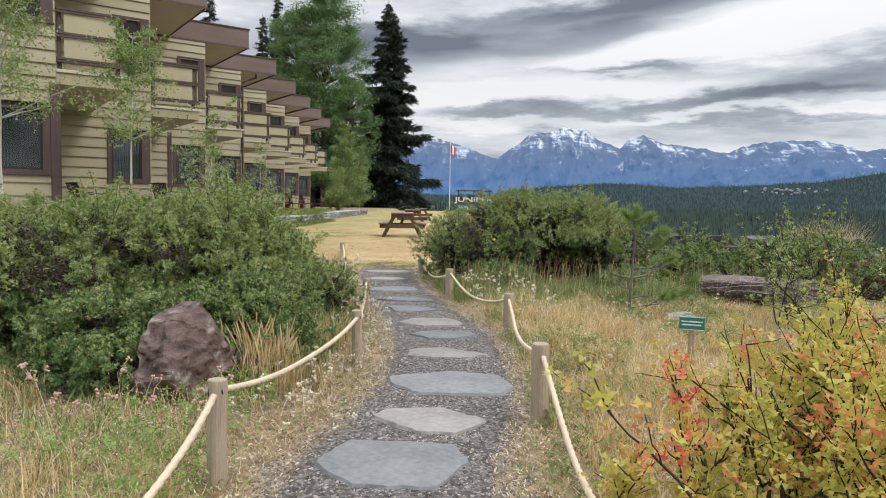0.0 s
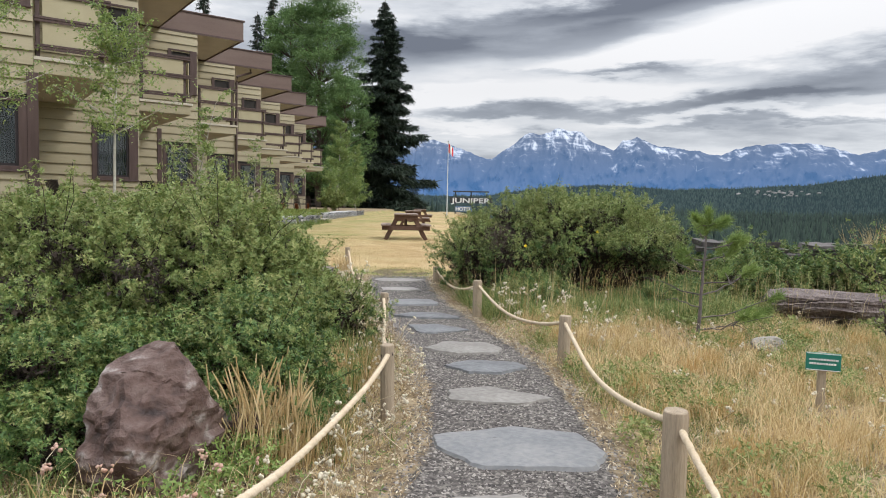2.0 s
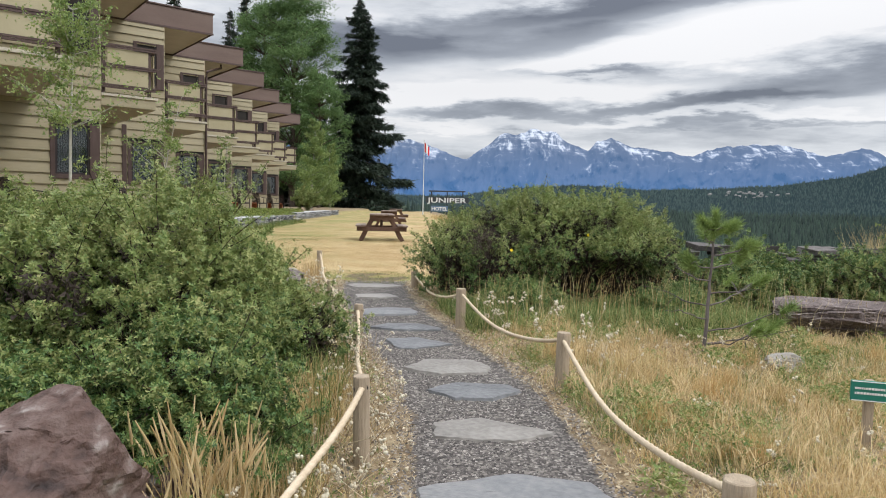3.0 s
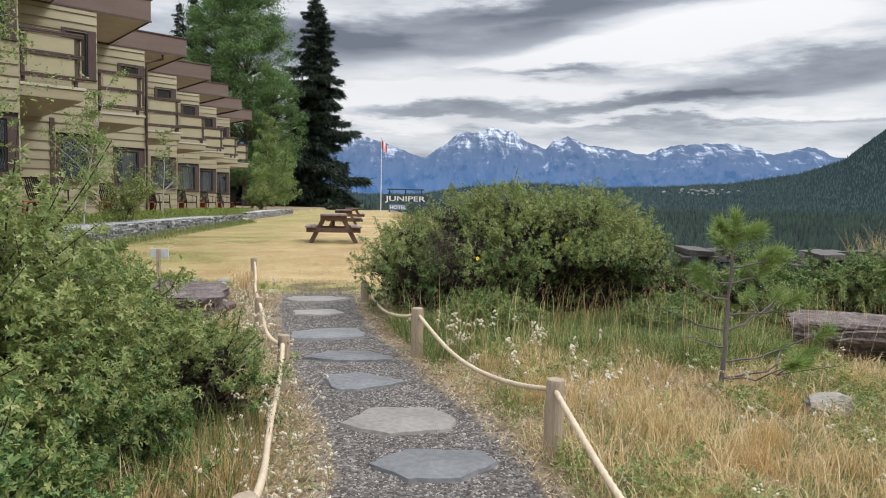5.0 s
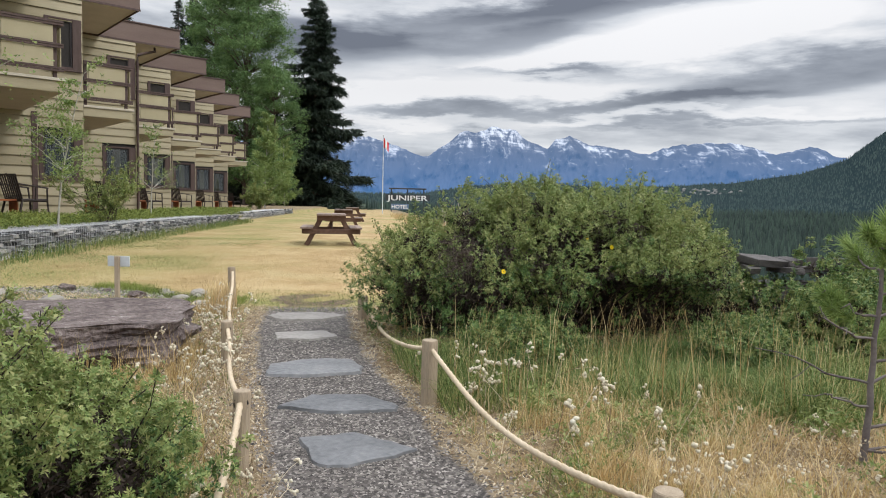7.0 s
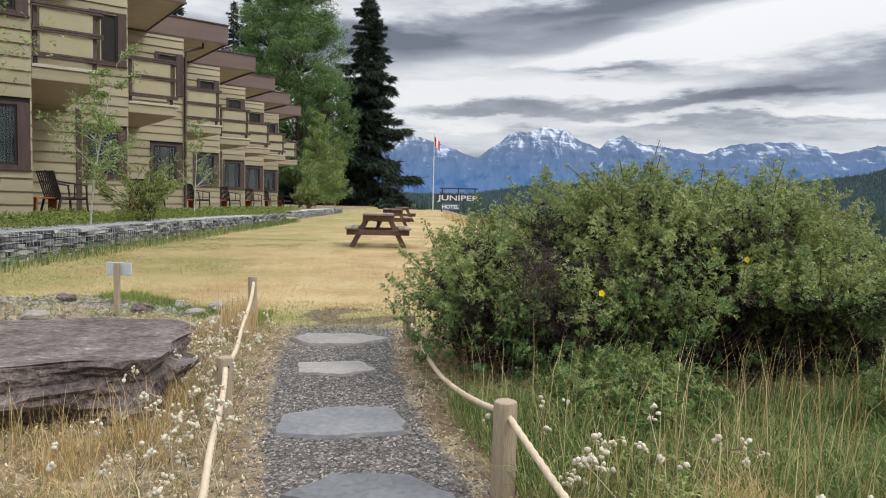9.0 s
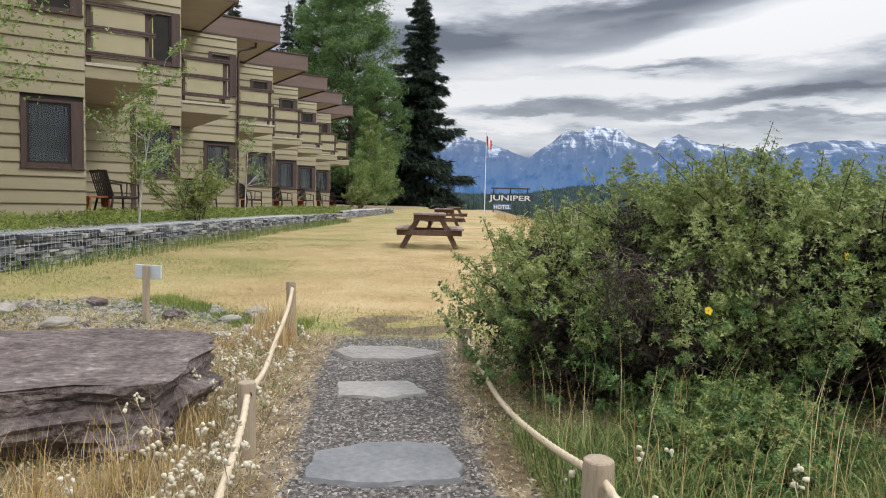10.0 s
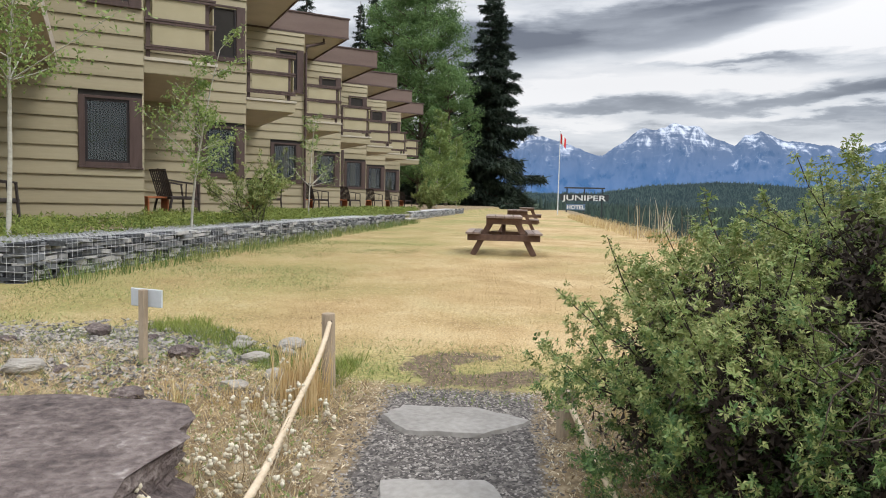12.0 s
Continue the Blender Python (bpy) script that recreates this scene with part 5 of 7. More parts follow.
def lumps(cx, cy, rx, ry, h, n, seed, low=0.2, dome=0.55):
    rng = np.random.default_rng(seed)
    out = []
    for i in range(n):
        a, q = rng.uniform(0, 2 * np.pi), rng.uniform(0, 1) ** 0.5
        x, y = cx + math.cos(a) * rx * q * 0.80, cy + math.sin(a) * ry * q * 0.80
        top = h * (1 - dome * q ** 2.6) * rng.uniform(0.82, 1.06)
        r = rng.uniform(0.17, 0.40) * min(1.0, h)
        if i % 5 < 2:
            q = rng.uniform(0.62, 1.0)
            x, y, top = cx + math.cos(a) * rx * q * 0.76, cy + math.sin(a) * ry * q * 0.76, top * rng.uniform(0.38, 0.8)
        out.append((x, y, max(top - r * 0.85, low * h), r * rng.uniform(0.9, 1.4), r * rng.uniform(0.9, 1.4), r))
    return out


def shrub(name, label, cx, cy, rx, ry, h, seed, clusters, size, nl=70, mats=(LEAF, LEAFPALE), topshare=0.35, stem_mat=STEM_SHADE, sprigs=60, low=0.2, dome=0.55, hollow=()):
    """A dense shrub: stems from the root to many lobes, each a shell of leaf rosettes, with loose sprigs past the outline."""
    rng = np.random.default_rng(seed)
    root = empty(name, pose(cx, cy, float(ground_z(cx, cy))))
    L = lumps(0, 0, rx, ry, h, nl, seed, low, dome)
    stems = []
    for i, (x, y, z, a, b, c) in enumerate(L):
        f = np.array([x * 0.22, y * 0.22, -0.03])
        mid = np.array([x * 0.62, y * 0.62, z * 0.5]) + rng.normal(0, 0.05, 3)
        s = np.linspace(0, 1, 7)[:, None]
        p = (1 - s) ** 2 * f + 2 * s * (1 - s) * mid + s ** 2 * np.array([x, y, z + c * 0.3])
        stems.append((p, np.linspace(0.011, 0.004, 7)))
    ends = []
    for _ in range(sprigs):
        x, y, z, a, b, c = L[rng.integers(len(L))]
        d = rng.normal(0, 1, 3)
        d[2] = abs(d[2]) * 0.9 + 0.25
        d /= np.linalg.norm(d)
        if x * d[0] + y * d[1] < 0:
            d[:2] *= -1
        s = np.linspace(0, 1, 5)[:, None]
        tip = c * rng.uniform(1.1, 1.7)
        p = np.array([x, y, z]) + d * s * tip + np.array([0, 0, 0.06]) * s ** 2 + rng.normal(0, 0.008, (5, 3))
        stems.append((p, np.linspace(0.0042, 0.0016, 5)))
        ends.append((p, d))
    tubes("stem", stems, stem_mat, root, 4)
    W = np.array([a * b + b * c for *_, a, b, c in L])
    # leafy shoots that stand out of the lobes, with dark gaps between them
    shoots = clusters // 19
    LL = np.array(L)[rng.choice(len(L), shoots, p=W / W.sum())]
    d = rng.normal(0, 1, (shoots, 3)) + [0, 0, 0.3]
    d /= np.linalg.norm(d, axis=1)[:, None]
    foot = LL[:, :3] + d * LL[:, 3:6] * rng.uniform(0.62, 0.98, (shoots, 1))
    gap = fbm(foot[:, 0] * 2.3 + foot[:, 2] * 1.3, foot[:, 1] * 2.3 - foot[:, 2] * 2.1, seed + 3, 3)
    keep = (foot[:, 2] > 0.03 * h) & (gap + rng.normal(0, 0.03, shoots) > (0.345 if nl > 60 else 0.20))
    foot, d, gap = foot[keep], d[keep], gap[keep]
    grow = d * 0.9 + np.array([0, 0, 0.55]) + rng.normal(0, 0.28, d.shape)
    grow /= np.linalg.norm(grow, axis=1)[:, None]
    long = rng.uniform(0.07, 0.17, len(foot)) * (0.55 + 1.1 * gap)
    per = 22
    s = rng.uniform(0.05, 1.0, (len(foot), per)) ** 0.75
    pts = foot[:, None, :] + grow[:, None, :] * (s * long[:, None])[..., None] + rng.normal(0, 0.017, (len(foot), per, 3)) * (1.25 - 0.6 * s)[..., None]
    pts, d = pts.reshape(-1, 3), np.repeat(grow, per, 0)
    for centre, radii in hollow:
        torn = 1 + rng.normal(0, 0.10, len(pts))
        gone = np.linalg.norm((pts + [cx, cy, 0] - np.array(centre)) / radii, axis=1) > torn
        pts, d = pts[gone], d[gone]
    # dark flakes for the inner twigs, the shrub's deep shade put into their colour
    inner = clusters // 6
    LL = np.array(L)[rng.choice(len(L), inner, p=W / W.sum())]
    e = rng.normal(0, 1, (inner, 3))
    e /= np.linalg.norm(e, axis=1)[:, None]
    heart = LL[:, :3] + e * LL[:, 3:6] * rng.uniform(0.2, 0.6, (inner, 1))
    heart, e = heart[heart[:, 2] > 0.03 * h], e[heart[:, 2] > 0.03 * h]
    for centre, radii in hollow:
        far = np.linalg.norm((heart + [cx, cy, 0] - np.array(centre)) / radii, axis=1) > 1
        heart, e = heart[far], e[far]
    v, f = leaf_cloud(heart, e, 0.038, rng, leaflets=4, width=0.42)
    fast("inner_tangle", v, f, stem_mat, root, "dark flakes for the shrub's inner twigs, its shade put into their colour")
    low_cut = pts[:, 2] > 0.04 * h
    pts, d = pts[low_cut], d[low_cut]
    extra_p, extra_n = [], []
    for p, dd in ends:
        m = 44
        s = rng.uniform(0.3, 1.0, m)
        ii = np.clip((s * 4).astype(int), 0, 3)
        fr = s * 4 - ii
        extra_p.append(p[ii] * (1 - fr)[:, None] + p[ii + 1] * fr[:, None] + rng.normal(0, 0.016, (m, 3)))
        extra_n.append(np.tile(dd, (m, 1)))
    if ends:
        pts, d = np.concatenate([pts] + extra_p), np.concatenate([d] + extra_n)
    # upward faces and tops take more of mats[1], light from above put into colour
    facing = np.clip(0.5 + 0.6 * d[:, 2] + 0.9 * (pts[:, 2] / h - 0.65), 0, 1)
    tip = rng.uniform(0, 1, len(pts)) < topshare * facing ** 1.5 * 1.6
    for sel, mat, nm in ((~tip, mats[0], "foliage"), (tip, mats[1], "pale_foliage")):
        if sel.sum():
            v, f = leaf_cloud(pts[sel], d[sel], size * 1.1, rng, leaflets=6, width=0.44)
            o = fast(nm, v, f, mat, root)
    return tagged(root, label, "shrub"), L


def flowers(root, L, n, seed):
    """Five-petalled yellow blooms on a shrub."""
    rng = np.random.default_rng(seed)
    for _ in range(n):
        x, y, z, a, b, c = L[rng.integers(len(L))]
        d = np.array([rng.uniform(-0.6, 0.6), -0.9, rng.uniform(0.0, 0.8)])
        d /= np.linalg.norm(d)
        p = np.array([x, y, z]) + d * np.array([a, b, c]) * 1.12
        bm = bmesh.new()
        q = Vector(d).to_track_quat("Z", "Y")
        for k in range(5):
            an = k * 1.2566
            for s in (0,):
                c0 = Vector((math.cos(an) * 0.011, math.sin(an) * 0.011, 0.003))
                bmesh.ops.create_circle(bm, cap_ends=True, segments=7, radius=0.009, matrix=Matrix.Translation(Vector(p)) @ q.to_matrix().to_4x4() @ Matrix.Translation(c0))
        part("bloom", bm, YELLOW, root, "small yellow flower")


b1, L1 = shrub("shrub", "large dense green cinquefoil shrub with a few yellow blooms", -2.95, 5.85, 1.9, 1.55, 1.16, 21, 105000, 0.0195, 150, sprigs=260, dome=0.14, topshare=0.75)
shrub("shrub", "upright yellow-green shrub with arching tips", -1.82, 5.72, 0.62, 0.62, 1.20, 61, 26000, 0.0195, 46, sprigs=130, dome=0.2, topshare=0.9)
flowers(b1, L1, 9, 5)
b2, L2 = shrub("shrub", "large green cinquefoil shrub with a dark hollow underside", 1.48, 10.74, 1.95, 1.3, 1.33, 33, 105000, 0.0175, 150, sprigs=300, dome=0.45, topshare=0.75, low=0.17, hollow=(((0.42, 9.62, 0.78), (0.32, 0.60, 0.27)), ((1.95, 9.42, 0.36), (1.25, 0.80, 0.29))))
flowers(b2, L2, 7, 6)
# its bare heart of dense old twigs, as near-black flakes that carry the hollow's shade
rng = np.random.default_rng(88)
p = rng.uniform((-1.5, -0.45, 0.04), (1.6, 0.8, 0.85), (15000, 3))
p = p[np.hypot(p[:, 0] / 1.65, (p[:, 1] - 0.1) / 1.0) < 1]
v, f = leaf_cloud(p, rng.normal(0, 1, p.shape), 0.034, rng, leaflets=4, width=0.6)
fast("inner_tangle", v, f, STEM_SHADE, b2)
shrub("shrub", "low leafy growth under the large shrub", 0.85, 9.62, 0.55, 0.45, 0.28, 67, 12000, 0.0175, 26, sprigs=40)
shrub("shrub", "low leafy growth at the shrub's shaded foot", 2.75, 9.55, 0.6, 0.42, 0.28, 68, 11000, 0.0175, 26, sprigs=40)
b3, L3 = shrub("shrub", "low green shrub overhanging the rope", -1.70, 6.75, 0.85, 0.85, 0.84, 44, 48000, 0.0185, 44, sprigs=110, topshare=0.85)
shrub("shrub", "pale green sparse bush above the dry grass", 5.6, 9.3, 1.6, 1.0, 0.85, 51, 9000, 0.024, 40, mats=(LEAFPALE, LEAF), sprigs=80)
shrub("shrub", "green bush on the bank beside flat rocks", 3.9, 10.4, 1.1, 0.7, 0.85, 53, 8000, 0.024, 26, mats=(LEAF, LEAFPALE), sprigs=50)
shrub("shrub", "pale grey-green bush before the dry stone wall", 3.55, 9.75, 0.8, 0.55, 0.62, 65, 9000, 0.022, 24, mats=(LEAFPALE, LEAF), sprigs=50)
shrub("shrub", "yellow-green bush among the bank's rocks", 4.9, 9.75, 0.7, 0.5, 0.75, 66, 9000, 0.022, 24, mats=(LEAFPALE, LEAF), sprigs=60)
shrub("shrub", "low green shrub by the boulder", -2.12, 4.38, 0.55, 0.45, 0.60, 57, 15000, 0.019, 34, sprigs=60)

shrub("shrub", "low green shrub spilling down beside the boulder", -1.42, 4.85, 0.42, 0.5, 0.66, 59, 13000, 0.019, 34, sprigs=60)

# the tangle of bare twigs inside the far shrub
rng = np.random.default_rng(8)
dead = []
for i in range(120):
    p0 = np.array([0.42 - 1.48, 9.88 - 10.74, 0.76]) + rng.normal(0, 0.06, 3)
    d = rng.normal(0, 1, 3) * [1, 0.5, 0.8] + [0, -0.25, 0.1]
    d /= np.linalg.norm(d)
    s = np.linspace(0, 1, 7)[:, None]
    p = p0 + d * s * rng.uniform(0.09, 0.20) + rng.normal(0, 0.012, (7, 3)) + np.array([0, 0, -0.06]) * s ** 2
    dead.append((p, np.linspace(0.0035, 0.0012, 7)))
tagged(tubes("dead_branch", dead, BARK, b2, 4), "tangle of bare grey twigs")


def twiggy_bush(name, label, cx, cy, seed, n, h, reach, leaf_mat, leaves, size):
    """An open bush of upright branching stems with small oval leaves."""
    rng = np.random.default_rng(seed)
    root = empty(name, pose(cx, cy, float(ground_z(cx, cy))))
    stems, pts, nrm = [], [], []

    def grow(p, d, length, r, level):
        k = 7
        path = [p]
        for _ in range(k):
            d = d + rng.normal(0, 0.13, 3) + [0, 0, 0.05]
            d = d / np.linalg.norm(d)
            p = p + d * length / k
            path.append(p)
        path = np.array(path)
        stems.append((path, np.linspace(r, r * 0.45, k + 1)))
        if level > 0:
            m = leaves
            i = rng.integers(1, k + 1, m)
            pts.append(path[i] + rng.normal(0, 0.02, (m, 3)))
            nrm.append(rng.normal(0, 1, (m, 3)) + [0, 0, 0.8])
        if level < 2:
            for _ in range(5 if level == 0 else 3):
                j = rng.integers(2, k + 1)
                dd = d + rng.normal(0, 0.55, 3)
                grow(path[j], dd / np.linalg.norm(dd), length * rng.uniform(0.4, 0.65), r * 0.55, level + 1)

    for _ in range(n):
        a = rng.uniform(0, 6.28)
        p = np.array([math.cos(a), math.sin(a), 0]) * reach * rng.uniform(0.05, 0.8)
        d = np.array([math.cos(a) * 0.35, math.sin(a) * 0.35, 1.0])
        grow(p, d / np.linalg.norm(d), h * rng.uniform(0.5, 0.85), 0.0085 if h < 1.2 else 0.009, 0)
    tubes("stem", stems, STEM_SHADE, root, 4)
    P, N = np.concatenate(pts), np.concatenate(nrm)
    N /= np.linalg.norm(N, axis=1)[:, None]
    v, f = leaf_cloud(P, N, size, rng, leaflets=3, width=0.95)
    fast("foliage", v, f, leaf_mat, root)
    return tagged(root, label, "shrub")


twiggy_bush("berry_bush", "open bush with yellow-green and red autumn leaves", 1.02, 2.1, 3, 24, 0.66, 0.66, LEAFRED, 10, 0.024)
twiggy_bush("berry_bush", "open bush with orange and red autumn leaves", 1.72, 2.5, 4, 22, 0.80, 0.65, LEAFRED, 8, 0.024)
twiggy_bush("berry_bush", "thin pale bush beyond the dry grass", 3.5, 6.3, 14, 9, 1.0, 0.5, LEAFPALE, 7, 0.024)
twiggy_bush("terrace_bush", "small yellowing bush on the terrace edge", -7.1, 22.8, 9, 16, 1.5, 0.55, LEAFPALE, 10, 0.045)
twiggy_bush("terrace_bush", "yellow-green bush at the end of the terrace", -8.8, 58.0, 19, 16, 1.6, 1.0, LEAFPALE, 12, 0.09)


# ---- trees ----
def aspen(x, y, h, seed, leaves, spread=0.9, size=0.055, start=0.3, lean=0.0):
    rng = np.random.default_rng(seed)
    root = empty("aspen_tree", pose(x, y, float(ground_z(x, y)) - 0.05))
    s = np.linspace(0, 1, 16)[:, None]
    trunk = np.array([0.0, 0, 0]) + s * [rng.normal(0, 0.15), rng.normal(0, 0.15), h] + s ** 1.6 * [lean, 0, 0] + np.cumsum(rng.normal(0, 0.012 * h / 5, (16, 3)) * [1, 1, 0], 0)
    stems = [(trunk, np.linspace(0.0075 * h, 0.002 * h, 16))]
    pts = []
    for _ in range(int(9 * h)):
        i = rng.integers(int(16 * start), 16)
        a = rng.uniform(0, 6.28)
        l = spread * h * 0.18 * rng.uniform(0.4, 1.2) * (1.25 - i / 16)
        t = np.linspace(0, 1, 6)[:, None]
        p = trunk[i] + t * [math.cos(a) * l, math.sin(a) * l, l * rng.uniform(0.2, 0.9)] + rng.normal(0, 0.02, (6, 3)) * t
        stems.append((p, np.linspace(0.0025 * h, 0.0008 * h, 6)))
        pts.append(p[rng.integers(2, 6, leaves)] + rng.normal(0, l * 0.13, (leaves, 3)))
    tubes("trunk", stems, ASPEN, root, 6)
    P = np.concatenate(pts)
    v, f = leaf_cloud(P, rng.normal(0, 1, P.shape), size, rng, leaflets=2, width=0.85)
    fast("crown", v, f, ASPENLEAF, root)
    return tagged(root, "young aspen with pale bark and sparse light green leaves", "tree", "young aspens by the terrace")


aspen(-7.3, 15.95, 4.4, 1, 80, 2.0, 0.062, 0.45)
aspen(-7.0, 20.0, 3.4, 2, 50, 1.8, 0.06, 0.35, 0.55)
aspen(-8.4, 13.0, 6.4, 3, 110, 1.2, 0.055, 0.4)
aspen(-7.4, 27.5, 3.0, 4, 24, 1.5, 0.055, 0.35, 0.3)
aspen(-10.6, 72.0, 8.6, 6, 130, 1.2, 0.14, 0.12)
aspen(-9.0, 74.0, 6.5, 7, 110, 1.2, 0.14, 0.12)


def spruce(x, y, h, r, seed, density=1.0, name="spruce_tree", label="tall dark green spruce with drooping tiers of boughs"):
    """A straight trunk with whorls of drooping boughs, each hung with short sprays of needles."""
    rng = np.random.default_rng(seed)
    root = empty(name, pose(x, y, float(ground_z(x, y)) - 0.2))
    trunk = np.array([[0, 0, z] for z in np.linspace(0, h, 14)])
    tubes("trunk", [(trunk, np.linspace(h * 0.013, h * 0.001, 14))], BARK, root, 8)
    boughs, P, D, S = [], [], [], []
    z = h * 0.04
    while z < h * 0.985:
        q = 1 - z / h
        reach = r * (q ** 0.68) * rng.uniform(0.75, 1.15)
        for _ in range(rng.integers(5, 8)):
            a = rng.uniform(0, 6.28)
            l = max(reach * rng.uniform(0.45, 1.25), 0.25)
            t = np.linspace(0, 1, 8)[:, None]
            out = np.array([math.cos(a), math.sin(a), 0])
            p = np.array([0, 0, min(z + rng.uniform(-0.022, 0.022) * h * (0.3 + q), h * 0.99)]) + out * l * t + np.array([0, 0, 1.0]) * (-0.42 * l * t + 0.26 * l * t ** 2.2 + 0.02 * h * q * t * 0)
            boughs.append((p, np.linspace(0.0022 * h * (0.4 + q), 0.01, 8)))
            m = int(max(14, l * 26 * density))
            s = rng.uniform(0.12, 1.0, m) ** 0.8
            ii = np.clip((s * 7).astype(int), 0, 6)
            base = p[ii] + (p[np.minimum(ii + 1, 7)] - p[ii]) * (s * 7 - ii)[:, None]
            side = np.cross(out, [0, 0, 1.0])
            off = rng.uniform(-1, 1, m)[:, None] * side * (l * 0.30 * (1.1 - 0.7 * s))[:, None]
            P.append(base + off - np.array([0, 0, 1.0]) * rng.uniform(0, 0.12 * l + 0.05, (m, 1)))
            D.append(out * 0.7 + np.sign(off) * 0.3 + np.array([0, 0, -0.55]) + rng.normal(0, 0.35, (m, 3)))
            S.append(np.full(m, 0.022 * h * (0.45 + 0.8 * q)) * rng.uniform(0.6, 1.3, m))
        z += h * 0.021 * (0.55 + q * 0.75)
    tagged(tubes("bough", boughs, BARK, root, 4), kind="stuff")
    P, D, S = np.concatenate(P), np.concatenate(D), np.concatenate(S)
    D /= np.linalg.norm(D, axis=1)[:, None]
    w = np.cross(D, rng.normal(0, 1, D.shape))
    w /= np.linalg.norm(w, axis=1)[:, None]
    v = []
    for k in range(2):
        dd = D + rng.normal(0, 0.38, D.shape)
        v.append(np.stack([P - w * S[:, None] * 0.13, P + w * S[:, None] * 0.13, P + dd * S[:, None]], 1))
    v = np.concatenate(v).reshape(-1, 3)
    fast("needles", v, np.arange(len(v)).reshape(-1, 3), SPRUCE, root)
    return tagged(root, label, "tree")


spruce(-9.2, 112.0, 33.5, 7.4, 5, 2.4)
spruce(-26.0, 108.0, 33.0, 4.2, 15, 1.2)
spruce(-29.5, 112.0, 31.0, 4.2, 16, 0.9)
spruce(-36.0, 106.0, 34.0, 4.5, 17, 0.8)


def poplar(x, y, h, r, seed, clumps, leaf=0.28, label="tall leafy poplar behind the hotel"):
    """A forked trunk and limbs under a crown of many clumps of leaves with gaps between."""
    rng = np.random.default_rng(seed)
    root = empty("poplar_tree", pose(x, y, float(ground_z(x, y)) - 0.2))
    s = np.linspace(0, 1, 12)[:, None]
    trunk = s * [0, 0, h * 0.92] + np.cumsum(rng.normal(0, 0.09, (12, 3)) * [1, 1, 0], 0)
    limbs, P, N = [(trunk, np.linspace(h * 0.014, h * 0.002, 12))], [], []
    for _ in range(clumps):
        q = rng.uniform(0.12, 1.0)
        i = min(int(q * 11), 10)
        a = rng.uniform(0, 6.28)
        out = r * (math.sin(math.pi * min(q * 0.82 + 0.15, 1)) ** 0.7) * rng.uniform(0.35, 1.05)
        t = np.linspace(0, 1, 6)[:, None]
        p = trunk[i] + t * [math.cos(a) * out, math.sin(a) * out, out * 0.55]
        limbs.append((p, np.linspace(0.0035 * h, 0.02, 6)))
        c = p[-1]
        m = 170
        d = rng.normal(0, 1, (m, 3))
        d /= np.linalg.norm(d, axis=1)[:, None]
        cs = h * 0.05 * rng.uniform(0.6, 1.35)
        P.append(c + d * cs * rng.uniform(0.3, 1.0, (m, 1)) * [1, 1, 0.85])
        N.append(d)
    tubes("trunk", limbs, BARK, root, 6)
    P, N = np.concatenate(P), np.concatenate(N)
    v, f = leaf_cloud(P, N, leaf, rng, leaflets=2, width=0.8)
    fast("crown", v, f, POPLAR, root)
    return tagged(root, label, "tree")


poplar(-18.0, 102.0, 36.0, 6.2, 3, 300, 0.23)
poplar(-22.5, 104.0, 33.0, 5.0, 4, 160, 0.24)
poplar(-13.5, 97.0, 21.0, 3.6, 6, 110, 0.2)
poplar(-30.0, 60.0, 22.0, 4.0, 5, 70)
far_forest("pine_grove", 420, -14, 1.5, 116, 190, 7, 8, lambda x, y, az, d: ground_z(x, y) - 0.4, "row of far conifers behind the lawn", 0.9)


for x, y, h, seed in ((-13.2, 116.0, 17.0, 61), (-16.0, 113.0, 20.0, 62), (-19.5, 115.0, 18.0, 63), (-23.0, 114.0, 16.0, 64), (-6.2, 117.0, 9.0, 65), (-4.4, 119.0, 7.0, 66)):
    spruce(x, y, h, h * 0.24, seed, 1.3, label="dark young spruce behind the tall trees")


